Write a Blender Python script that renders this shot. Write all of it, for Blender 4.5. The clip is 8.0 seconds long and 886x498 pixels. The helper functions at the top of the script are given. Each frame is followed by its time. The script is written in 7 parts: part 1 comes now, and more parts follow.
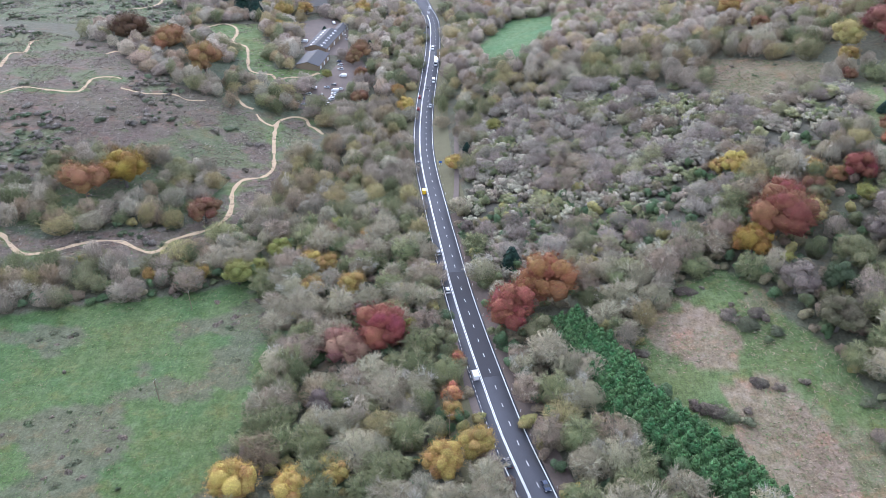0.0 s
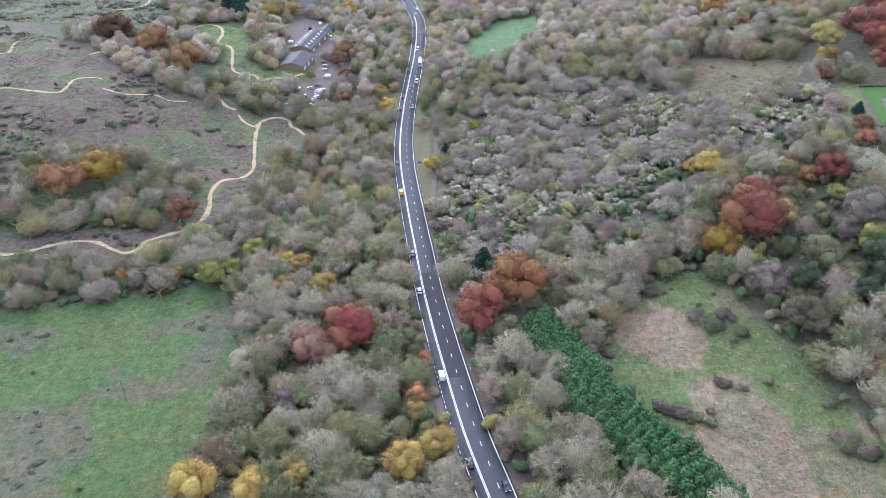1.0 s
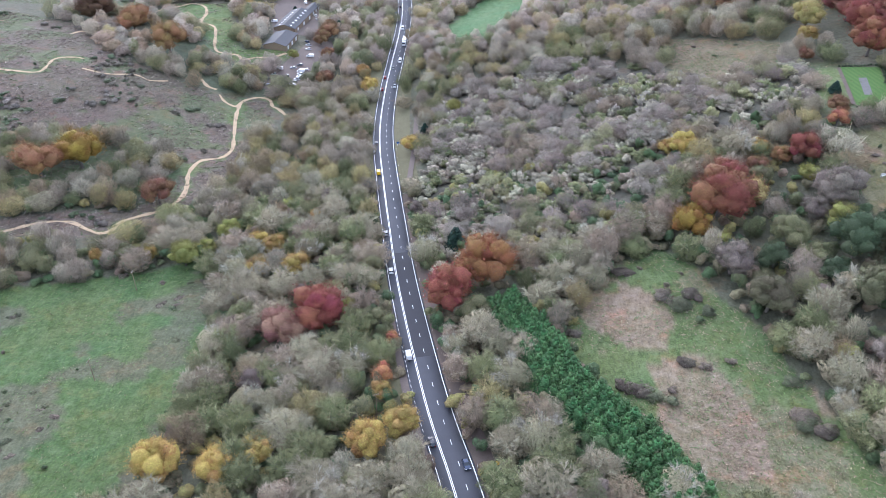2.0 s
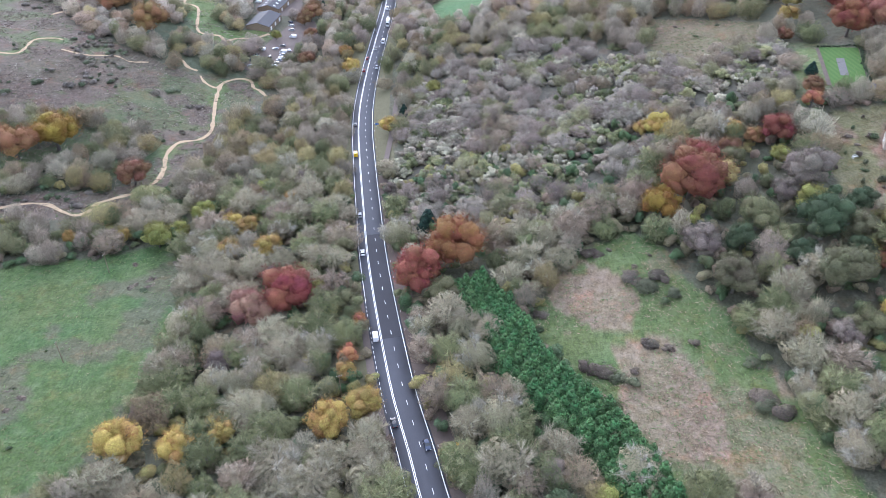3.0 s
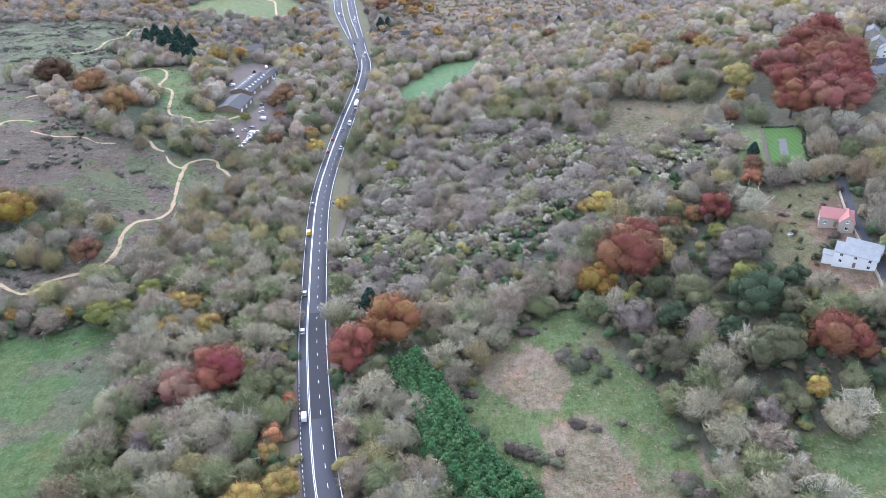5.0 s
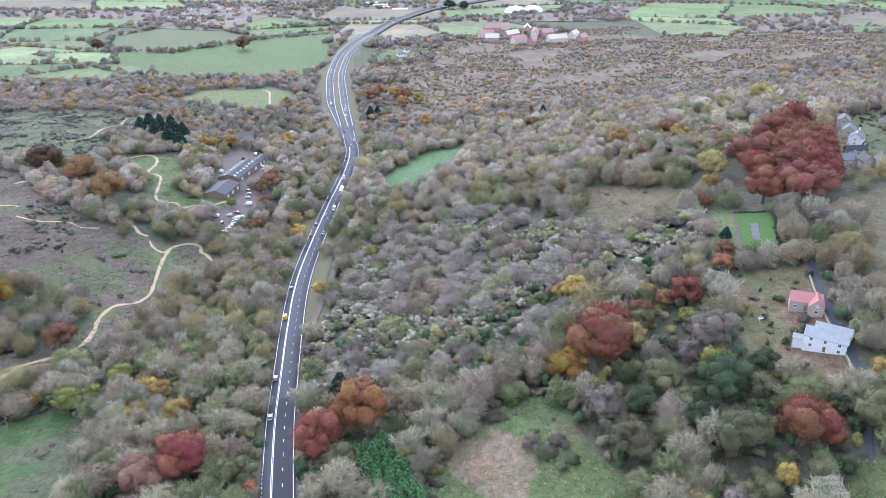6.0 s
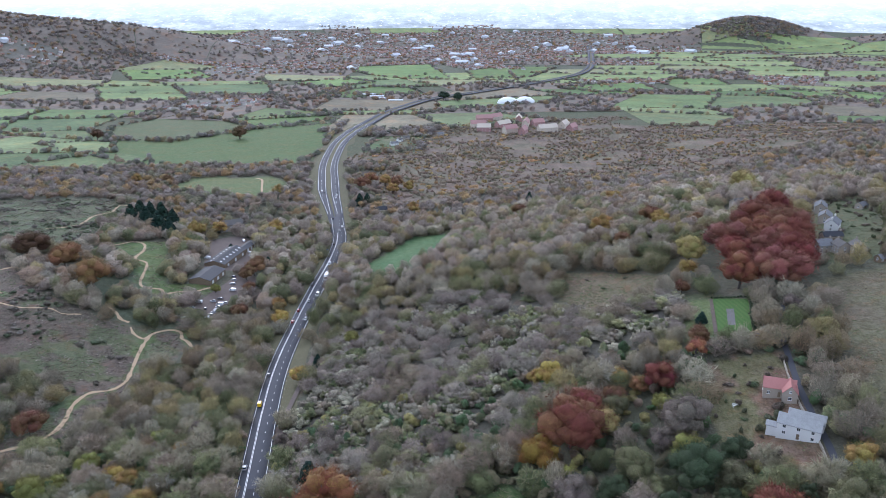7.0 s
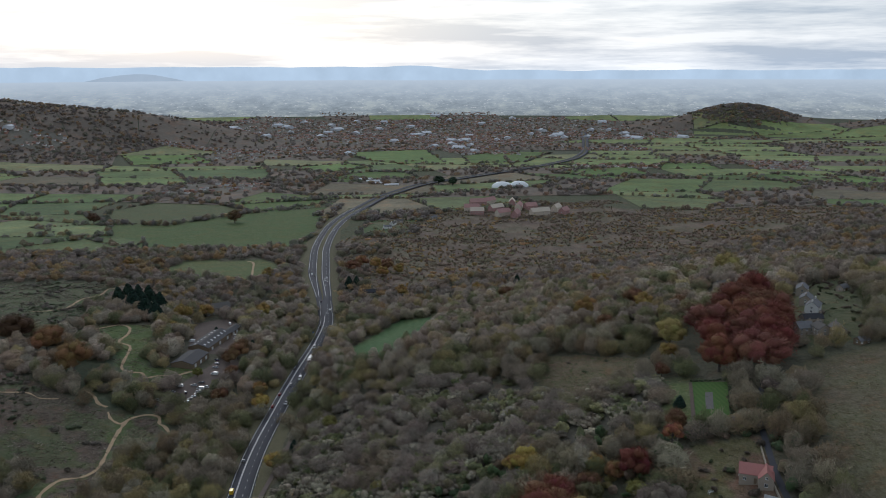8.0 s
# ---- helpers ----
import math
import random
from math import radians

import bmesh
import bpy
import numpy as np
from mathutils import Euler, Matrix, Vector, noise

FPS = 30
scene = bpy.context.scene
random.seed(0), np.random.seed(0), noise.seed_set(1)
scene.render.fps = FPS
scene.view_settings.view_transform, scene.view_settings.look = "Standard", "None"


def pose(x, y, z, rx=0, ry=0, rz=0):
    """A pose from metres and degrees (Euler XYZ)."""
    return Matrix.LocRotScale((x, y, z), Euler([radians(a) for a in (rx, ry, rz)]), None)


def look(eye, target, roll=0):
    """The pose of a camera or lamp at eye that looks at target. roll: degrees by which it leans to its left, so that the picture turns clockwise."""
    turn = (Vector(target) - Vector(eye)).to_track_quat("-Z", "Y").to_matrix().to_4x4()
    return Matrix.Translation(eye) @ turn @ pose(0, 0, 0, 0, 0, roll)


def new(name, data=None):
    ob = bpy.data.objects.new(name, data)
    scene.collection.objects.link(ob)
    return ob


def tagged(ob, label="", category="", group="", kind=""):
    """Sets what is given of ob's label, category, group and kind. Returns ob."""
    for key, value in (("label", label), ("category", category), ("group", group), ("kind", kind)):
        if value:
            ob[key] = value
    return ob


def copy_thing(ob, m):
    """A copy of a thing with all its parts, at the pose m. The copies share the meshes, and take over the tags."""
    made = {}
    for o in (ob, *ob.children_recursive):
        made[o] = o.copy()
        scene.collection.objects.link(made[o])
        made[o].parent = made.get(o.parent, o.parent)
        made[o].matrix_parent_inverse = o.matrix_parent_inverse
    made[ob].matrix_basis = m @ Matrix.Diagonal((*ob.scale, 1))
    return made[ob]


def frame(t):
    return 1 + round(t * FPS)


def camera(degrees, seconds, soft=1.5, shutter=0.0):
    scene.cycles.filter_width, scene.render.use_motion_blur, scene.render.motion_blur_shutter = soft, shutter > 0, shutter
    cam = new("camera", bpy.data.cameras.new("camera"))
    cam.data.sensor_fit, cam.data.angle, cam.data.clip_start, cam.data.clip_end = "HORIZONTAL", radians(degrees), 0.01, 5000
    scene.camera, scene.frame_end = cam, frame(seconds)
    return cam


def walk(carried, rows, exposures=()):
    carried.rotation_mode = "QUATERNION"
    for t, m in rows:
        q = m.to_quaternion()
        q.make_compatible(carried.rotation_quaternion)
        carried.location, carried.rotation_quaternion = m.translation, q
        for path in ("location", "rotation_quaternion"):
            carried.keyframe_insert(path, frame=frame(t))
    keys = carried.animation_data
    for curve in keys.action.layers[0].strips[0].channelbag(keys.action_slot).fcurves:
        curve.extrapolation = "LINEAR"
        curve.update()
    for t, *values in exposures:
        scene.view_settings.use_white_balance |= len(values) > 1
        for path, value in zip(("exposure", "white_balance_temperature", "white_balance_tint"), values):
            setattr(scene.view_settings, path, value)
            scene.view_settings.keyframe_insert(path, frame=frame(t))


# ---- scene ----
cam = camera(57.8, 8.0, soft=0.75)
METRES, EYE, TILT, LEAN, TURN = 92.0, 194.7, -33.6, 0.0, 0.0
ROWS = [
    (0.0, 0.0, 0.0, 0.0, 0.0, 0.0, -0.0),
    (0.5, 0.0619, -0.0013, -0.0008, 0.0, 0.02, 0.01),
    (1.0, 0.1235, -0.002, -0.0012, -0.01, 0.05, 0.02),
    (2.5, 0.3063, -0.0039, -0.0065, -0.05, -2.18, 0.02),
    (3.0, 0.369, -0.0039, -0.0054, -0.03, -2.6, 0.06),
    (3.5, 0.432, -0.0048, -0.008, -0.04, -2.67, 0.04),
    (4.0, 0.4975, -0.0041, -0.0053, -0.03, -2.5, 0.09),
    (4.5, 0.5628, -0.0043, -0.0042, -0.04, -0.16, 0.13),
    (6.0, 0.7497, -0.005, -0.0112, -0.11, 9.04, 0.14),
    (6.5, 0.8105, -0.0078, -0.0132, -0.13, 12.11, 0.16),
    (7.0, 0.8724, -0.0115, -0.0154, -0.13, 15.18, 0.2),
    (7.5, 0.9351, -0.0149, -0.0174, -0.12, 18.3, 0.24),
    (8.0, 0.9989, -0.0189, -0.0192, -0.1, 21.09, 0.26),
]
EXPOSURES = [(0.0, 1.02, 5480, 17), (4.5, 1.09, 5430, 17), (6.0, 1.06, 5360, 17), (6.5, 0.89, 5360, 17), (7.0, 0.25, 5430, 16), (7.5, -0.35, 5800, 12), (8.0, -1.16, 5950, 9)]
walk(cam, [(t, pose(0, 0, EYE, TILT, LEAN, TURN) @ pose(METRES * x, METRES * y, METRES * z, 90 + pitch, roll, yaw)) for t, x, y, z, yaw, pitch, roll in ROWS], EXPOSURES)

# ---- sky and sun: a bright overcast November day, the low sun ahead behind thin cloud ----
SUN_TURN, SUN_UP = radians(-18), radians(24)
SUN_WAY = Vector((math.sin(SUN_TURN) * math.cos(SUN_UP), math.cos(SUN_TURN) * math.cos(SUN_UP), math.sin(SUN_UP)))


class Nodes:
    """A short way to write node trees."""

    def __init__(self, tree):
        self.tree = tree
        tree.nodes.clear()

    def add(self, kind, values=(), operation="", use_clamp=False, blend_type="", attribute_name=""):
        n = self.tree.nodes.new(kind)
        if operation:
            n.operation = operation
        if use_clamp:
            n.use_clamp = True
        if blend_type:
            n.data_type, n.blend_type = "RGBA", blend_type
        if attribute_name:
            n.attribute_name = attribute_name
        for k, v in dict(values).items():
            if isinstance(v, bpy.types.NodeSocket):
                self.tree.links.new(v, n.inputs[k])
            else:
                n.inputs[k].default_value = v
        return n

    def math(self, op, a, b=0.0, c=0.0, clamp=False):
        return self.add("ShaderNodeMath", {0: a, 1: b, 2: c}, operation=op, use_clamp=clamp).outputs[0]

    def mix(self, f, a, b, blend="MIX"):
        return self.add("ShaderNodeMix", {0: f, 6: a, 7: b}, blend_type=blend).outputs[2]

    def ramp(self, f, stops):
        n = self.add("ShaderNodeValToRGB", {0: f})
        while len(n.color_ramp.elements) < len(stops):
            n.color_ramp.elements.new(0.5)
        for e, (p, c) in zip(n.color_ramp.elements, stops):
            e.position, e.color = p, (c, c, c, 1) if isinstance(c, (int, float)) else (*c, 1)
        return n.outputs[0]

    def noise(self, vector, scale, detail=4.0, rough=0.55, out=0):
        v = {"Scale": scale, "Detail": detail, "Roughness": rough}
        if vector is not None:
            v["Vector"] = vector
        return self.add("ShaderNodeTexNoise", v).outputs[out]


world = bpy.data.worlds.new("sky")
scene.world = world
world.use_nodes = True
w = Nodes(world.node_tree)
sky = w.add("ShaderNodeTexSky")
sky.sky_type, sky.sun_disc, sky.sun_elevation, sky.sun_rotation, sky.dust_density = "NISHITA", False, SUN_UP, SUN_TURN, 3.0
way = w.add("ShaderNodeTexCoord").outputs["Generated"]
xyz = w.add("ShaderNodeSeparateXYZ", {0: way})
flat = w.add("ShaderNodeCombineXYZ", {0: xyz.outputs[0], 1: xyz.outputs[1], 2: w.math("MULTIPLY", xyz.outputs[2], 11.0)}).outputs[0]
veil = w.ramp(w.noise(flat, 3.1, 6.0, 0.62), [(0.40, 0.0), (0.60, 1.0)])
toward = w.add("ShaderNodeVectorMath", {0: way, 1: tuple(SUN_WAY)}, operation="DOT_PRODUCT").outputs["Value"]
glow = w.math("POWER", w.math("MAXIMUM", toward, 0.0), 3.0)
rim = w.math("POWER", w.math("SUBTRACT", 1.0, w.math("ABSOLUTE", xyz.outputs[2])), 9.0)
bright = w.math("MULTIPLY_ADD", rim, 0.75, w.math("MULTIPLY_ADD", glow, 0.35, 1.0))
cloud = w.mix(veil, (1.10, 1.11, 1.12, 1), (0.49, 0.585, 0.71, 1))
cloud = w.mix(1.0, cloud, w.add("ShaderNodeCombineColor", {0: bright, 1: bright, 2: bright}).outputs[0], "MULTIPLY")
high = w.add("ShaderNodeBackground", {0: sky.outputs[0], 1: 0.05})
low = w.add("ShaderNodeBackground", {0: cloud, 1: 1.0})
both = w.add("ShaderNodeAddShader", {0: high.outputs[0], 1: low.outputs[0]})
w.add("ShaderNodeOutputWorld", {0: both.outputs[0]})

sun_data = bpy.data.lights.new("sun", "SUN")
sun_data.energy, sun_data.angle, sun_data.color = 0.8, radians(14), (1.0, 0.97, 0.93)
sun = new("sun", sun_data)
sun.matrix_world = look(SUN_WAY * 100, (0, 0, 0))


# ---- materials ----
def holes(n, scale, level, fan, joined):
    """Gaps between twigs or leaves: fine gaps everywhere, and with fan ribs that run down from the crown's top."""
    place = n.add("ShaderNodeNewGeometry").outputs["Position"]
    f = n.noise(place, scale, 3.0, 0.6)
    if fan:
        local = n.add("ShaderNodeAttribute", attribute_name="local").outputs["Vector"] if joined else n.add("ShaderNodeTexCoord").outputs["Object"]
        flat = n.add("ShaderNodeVectorMath", {0: local, 1: (1.0, 1.0, 0.0)}, operation="MULTIPLY").outputs[0]
        flat = n.add("ShaderNodeVectorMath", {0: flat}, operation="NORMALIZE").outputs[0]
        drift = n.add("ShaderNodeVectorMath", {0: place, 1: (0.10, 0.10, 0.10)}, operation="MULTIPLY").outputs[0]
        rib = n.noise(n.add("ShaderNodeVectorMath", {0: flat, 1: drift}, operation="ADD").outputs[0], 9.0, 4.0, 0.65)
        f = n.math("ADD", n.math("MULTIPLY", f, 1.0 - fan), n.math("MULTIPLY", rib, fan))
    return n.math("GREATER_THAN", f, level)


def surface(name, build, rough=0.85, metal=0.0, bump=None, spec=0.3, gaps=None):
    """build(n) gives the colour socket or a colour; bump is (scale, metres) of fine relief; gaps goes to holes()."""
    mat = bpy.data.materials.new(name)
    mat.use_nodes = True
    n = Nodes(mat.node_tree)
    colour = build(n)
    b = n.add("ShaderNodeBsdfPrincipled", {"Base Color": colour, "Roughness": rough, "Metallic": metal, "Specular IOR Level": spec})
    if gaps:
        n.tree.links.new(holes(n, *gaps), b.inputs["Alpha"])
    if bump:
        place = n.add("ShaderNodeNewGeometry").outputs["Position"]
        h = n.noise(place, bump[0], 5.0, 0.65)
        n.tree.links.new(n.add("ShaderNodeBump", {"Height": h, "Distance": bump[1], "Strength": 1.0}).outputs[0], b.inputs["Normal"])
    n.add("ShaderNodeOutputMaterial", {0: b.outputs[0]})
    return mat


def rgb(c):
    return (*c, 1)


def mottled(c, spread=0.3, scale=1.5, fine=12.0, per_object=0.0):
    """A colour with stains at two scales, and some difference from thing to thing."""
    def build(n):
        place = n.add("ShaderNodeNewGeometry").outputs["Position"]
        a, b = n.noise(place, scale), n.noise(place, fine)
        f = n.math("MULTIPLY_ADD", n.math("ADD", a, b), spread, 1.0 - spread)
        if per_object:
            f = n.math("MULTIPLY", f, n.math("MULTIPLY_ADD", n.add("ShaderNodeObjectInfo").outputs["Random"], per_object, 1.0 - per_object / 2))
        return n.add("ShaderNodeHueSaturation", {"Value": f, "Color": rgb(c)}).outputs[0]
    return build


def foliage(c, attribute=None, spread=0.5, hue=0.05, per_object=0.0, streak=0.0, grain=1.6, dark=0.42, light=1.5):
    """Leaves or twigs: each island differs in shade and hue, each plant too; grain is the fine pattern of leaf and gap,
    streak the pattern of branches that fan out from the stem."""
    def build(n):
        g = n.add("ShaderNodeNewGeometry")
        place = g.outputs["Position"]
        base = n.add("ShaderNodeAttribute", attribute_name=attribute).outputs["Color"] if attribute else rgb(c)
        isle = g.outputs["Random Per Island"]
        fine = n.noise(place, grain, 6.0, 0.72)
        if streak:
            local = n.add("ShaderNodeAttribute", attribute_name="local").outputs["Vector"] if attribute else n.add("ShaderNodeTexCoord").outputs["Object"]
            fan = n.add("ShaderNodeVectorMath", {0: local}, operation="NORMALIZE").outputs[0]
            fan = n.add("ShaderNodeVectorMath", {0: fan, 1: n.add("ShaderNodeVectorMath", {0: place, 1: (0.13, 0.13, 0.13)}, operation="MULTIPLY").outputs[0]}, operation="ADD").outputs[0]
            branch = n.noise(fan, 11.0, 5.0, 0.7)
            fine = n.math("ADD", n.math("MULTIPLY", fine, 1.0 - streak), n.math("MULTIPLY", branch, streak))
        pattern = n.ramp(fine, [(0.36, dark), (0.5, (dark + light) / 2.1), (0.64, light)])
        patch = n.noise(place, 0.30, 3.0)
        v = n.math("MULTIPLY_ADD", isle, spread, 1.0 - spread * 0.55)
        v = n.math("MULTIPLY", v, n.math("MULTIPLY_ADD", patch, 0.7, 0.65))
        v = n.math("MULTIPLY", v, pattern)
        h = n.math("MULTIPLY_ADD", n.math("FRACT", n.math("MULTIPLY", isle, 7.31)), hue, 0.5 - hue / 2)
        h = n.math("MULTIPLY_ADD", n.noise(place, 0.55, 3.0), 0.05, n.math("SUBTRACT", h, 0.022))
        if per_object:
            r = n.add("ShaderNodeObjectInfo").outputs["Random"]
            v = n.math("MULTIPLY", v, n.math("MULTIPLY_ADD", r, per_object, 1.0 - per_object / 2))
            h = n.math("MULTIPLY_ADD", n.math("FRACT", n.math("MULTIPLY", r, 13.7)), 0.026, n.math("SUBTRACT", h, 0.010))
        return n.add("ShaderNodeHueSaturation", {"Hue": h, "Value": v, "Color": base}).outputs[0]
    return build


COLOURS = {
    "red": (0.208, 0.062, 0.042), "redorange": (0.255, 0.086, 0.042), "crimson": (0.185, 0.054, 0.036), "pink": (0.27, 0.135, 0.100), "mauve": (0.175, 0.135, 0.110),
    "orange": (0.26, 0.125, 0.060), "ochre": (0.22, 0.115, 0.025), "rust": (0.19, 0.095, 0.050), "brown": (0.11, 0.062, 0.032), "yellow": (0.40, 0.265, 0.075),
    "gold": (0.32, 0.195, 0.065), "lime": (0.22, 0.20, 0.055), "olive": (0.155, 0.145, 0.070), "salmon": (0.38, 0.16, 0.080), "pale": (0.34, 0.26, 0.10), "beech": (0.205, 0.082, 0.056), "evergreen": (0.035, 0.055, 0.030), "ivy": (0.060, 0.078, 0.036), "moss": (0.125, 0.112, 0.060),
}
WORDS = {"red": "copper-red", "redorange": "orange-red", "crimson": "dark crimson", "pink": "thin pinkish-red", "mauve": "mauve-brown bare-twigged", "orange": "bright orange", "ochre": "ochre-brown",
         "rust": "rust-brown", "brown": "dull brown", "yellow": "bright yellow", "gold": "golden-yellow", "lime": "yellow-green", "olive": "olive-green", "salmon": "salmon-orange", "pale": "pale straw-yellow", "beech": "thinning red-brown", "evergreen": "dark round-headed evergreen", "ivy": "dark green ivy-grown", "moss": "dull olive-brown"}
LEAVES = {k: surface("leaves_" + k, foliage(c, per_object=0.3, grain=2.4, dark=0.55, light=1.4), 0.8, bump=(2.5, 0.2), gaps=(4.5, 0.465, 0.0, False)) for k, c in COLOURS.items()}
BARK = surface("bark", mottled((0.13, 0.115, 0.10), 0.5, 1.0, 9.0, 0.3), 0.9, bump=(6.0, 0.05))
TWIGS = surface("bare_twigs", foliage((0.385, 0.340, 0.235), spread=0.5, hue=0.03, per_object=0.4, dark=0.8, light=1.15), 0.9)
TWIG_MASS, IVY_MASS, RUSSET_MASS = [surface(k, foliage(c, spread=0.2, hue=0.04, per_object=0.5, streak=0.8, grain=3.0, dark=0.58, light=1.25), 0.95, bump=(2.5, 0.18), gaps=(5.5, 0.53, 0.45, False))
                                    for k, c in (("twig_mass", (0.280, 0.240, 0.152)), ("ivy_mass", (0.165, 0.172, 0.075)), ("russet_mass", (0.285, 0.215, 0.150)))]
WOODS = surface("wood_crowns", foliage(None, "tint", 0.35, 0.03, streak=0.7, grain=2.4, dark=0.62, light=1.30), 0.9, bump=(2.2, 0.18), gaps=(4.5, 0.525, 0.45, True))
FAR_WOODS = surface("far_wood_crowns", foliage(None, "tint", 0.35, 0.03, streak=0.7, grain=1.5, dark=0.6, light=1.32), 0.9, bump=(1.5, 0.25), gaps=(2.6, 0.515, 0.4, True))
FINE_TWIG = surface("fine_twigs", foliage(None, "tint", 0.45, 0.03, grain=2.0, dark=0.8, light=1.15), 0.9)
TUSSOCK = surface("tussock_grass", foliage(None, "tint", 0.4, 0.04, grain=1.3, dark=0.5, light=1.5), 0.9)
SCRUB_LEAF = surface("scrub_leaf", foliage(None, "tint", 0.4, 0.04, grain=2.2, dark=0.6, light=1.35), 0.9, bump=(2.0, 0.2), gaps=(4.2, 0.49, 0.0, True))
CONIFER = surface("conifer_green", foliage((0.085, 0.160, 0.055), spread=0.8, hue=0.04, per_object=0.3), 0.7)
DARK_FIR = surface("dark_fir", foliage((0.016, 0.040, 0.024), spread=0.8, hue=0.05, per_object=0.3), 0.75)


def land_colour(n):
    g = n.add("ShaderNodeNewGeometry")
    place = g.outputs["Position"]
    base = n.add("ShaderNodeAttribute", attribute_name="cover").outputs["Color"]
    big, mid, fine = n.noise(place, 0.035, 5.0, 0.6), n.noise(place, 0.28, 5.0, 0.7), n.noise(place, 1.7, 6.0, 0.8)
    swept = n.add("ShaderNodeVectorMath", {0: place, 1: (1.0, 0.35, 1.0)}, operation="MULTIPLY").outputs[0]
    blades = n.noise(n.add("ShaderNodeVectorMath", {0: swept, 1: n.noise(place, 0.1, 2.0, 0.5, 1)}, operation="ADD").outputs[0], 1.1, 4.0, 0.7)
    v = n.math("MULTIPLY_ADD", n.math("SUBTRACT", mid, 0.5), 1.5, 1.0)
    v = n.math("MULTIPLY_ADD", n.math("SUBTRACT", fine, 0.5), 1.9, v)
    v = n.math("MULTIPLY_ADD", n.math("SUBTRACT", blades, 0.5), 1.3, v)
    c = n.add("ShaderNodeHueSaturation", {"Hue": n.math("MULTIPLY_ADD", big, -0.14, 0.565), "Saturation": n.math("MULTIPLY_ADD", mid, -0.7, 1.25), "Value": v, "Color": base}).outputs[0]
    dry = n.ramp(n.noise(place, 0.09, 6.0, 0.72), [(0.53, 0.0), (0.66, 1.0)])
    return n.mix(n.math("MULTIPLY", dry, 0.55), c, n.mix(1.0, c, (1.5, 1.0, 0.85, 1), "MULTIPLY"))


LAND = surface("rough_land", land_colour, 0.95, bump=(0.8, 0.5))
ASPHALT = surface("asphalt", mottled((0.066, 0.067, 0.078), 0.22, 0.25, 3.0), 0.85, bump=(20.0, 0.01))
NEW_ASPHALT = surface("fresh_asphalt", mottled((0.036, 0.036, 0.043), 0.22, 0.25, 3.0), 0.85, bump=(20.0, 0.01))
LINE = surface("road_paint", mottled((0.78, 0.78, 0.76), 0.15, 0.8, 6.0), 0.7)
VERGE = surface("verge_grass", mottled((0.115, 0.105, 0.058), 0.45, 0.3, 2.2), 0.95, bump=(1.5, 0.3))
EARTH = surface("leaf_litter_earth", mottled((0.115, 0.088, 0.072), 0.4, 0.3, 2.0), 0.95, bump=(2.0, 0.2))
SAND = surface("sandy_path", mottled((0.42, 0.305, 0.19), 0.5, 0.25, 1.6), 0.95, bump=(3.0, 0.05))
GRAVEL = surface("gravel_yard", mottled((0.130, 0.102, 0.088), 0.5, 0.1, 1.2), 0.95, bump=(6.0, 0.05))


# ---- mesh helpers ----
def raw_mesh(name, verts, tris, mats, attrs=None, index=None, smooth=False):
    """A mesh from arrays of corners and triangles; attrs: name -> colour of each corner point."""
    verts, tris = np.asarray(verts, np.float32), np.asarray(tris, np.int32)
    me = bpy.data.meshes.new(name)
    me.vertices.add(len(verts))
    me.vertices.foreach_set("co", verts.ravel())
    me.loops.add(tris.size)
    me.loops.foreach_set("vertex_index", tris.ravel())
    me.polygons.add(len(tris))
    k = tris.shape[1]
    me.polygons.foreach_set("loop_start", np.arange(0, tris.size, k, dtype=np.int32))
    for m in mats:
        me.materials.append(m)
    if index is not None:
        me.polygons.foreach_set("material_index", np.asarray(index, np.int32))
    if smooth:
        me.polygons.foreach_set("use_smooth", np.ones(len(tris), bool))
    for key, value in (attrs or {}).items():
        if key == "local":
            me.attributes.new(key, "FLOAT_VECTOR", "POINT").data.foreach_set("vector", np.asarray(value, np.float32).ravel())
            continue
        a = me.attributes.new(key, "FLOAT_COLOR", "POINT")
        full = np.ones((len(verts), 4), np.float32)
        full[:, :3] = value
        a.data.foreach_set("color", full.ravel())
    me.update(calc_edges=True)
    return me


def part(name, me, parent, label="", place=None):
    ob = new(name, me)
    ob.parent = parent
    if place is not None:
        ob.matrix_basis = place
    return tagged(ob, label)


def bm_mesh(name, bm, mat):
    me = bpy.data.meshes.new(name)
    bmesh.ops.recalc_face_normals(bm, faces=bm.faces[:])
    bm.to_mesh(me)
    bm.free()
    for m in (mat if isinstance(mat, (list, tuple)) else [mat]):
        me.materials.append(m)
    return me


def box(bm, x0, x1, y0, y1, z0, z1, bevel=0.0):
    r = bmesh.ops.create_cube(bm, size=1.0, matrix=Matrix.Translation(((x0 + x1) / 2, (y0 + y1) / 2, (z0 + z1) / 2)) @ Matrix.Diagonal((x1 - x0, y1 - y0, z1 - z0, 1)))
    if bevel:
        edges = list({e for v in r["verts"] for e in v.link_edges})
        bmesh.ops.bevel(bm, geom=edges, offset=bevel, segments=1, affect="EDGES")


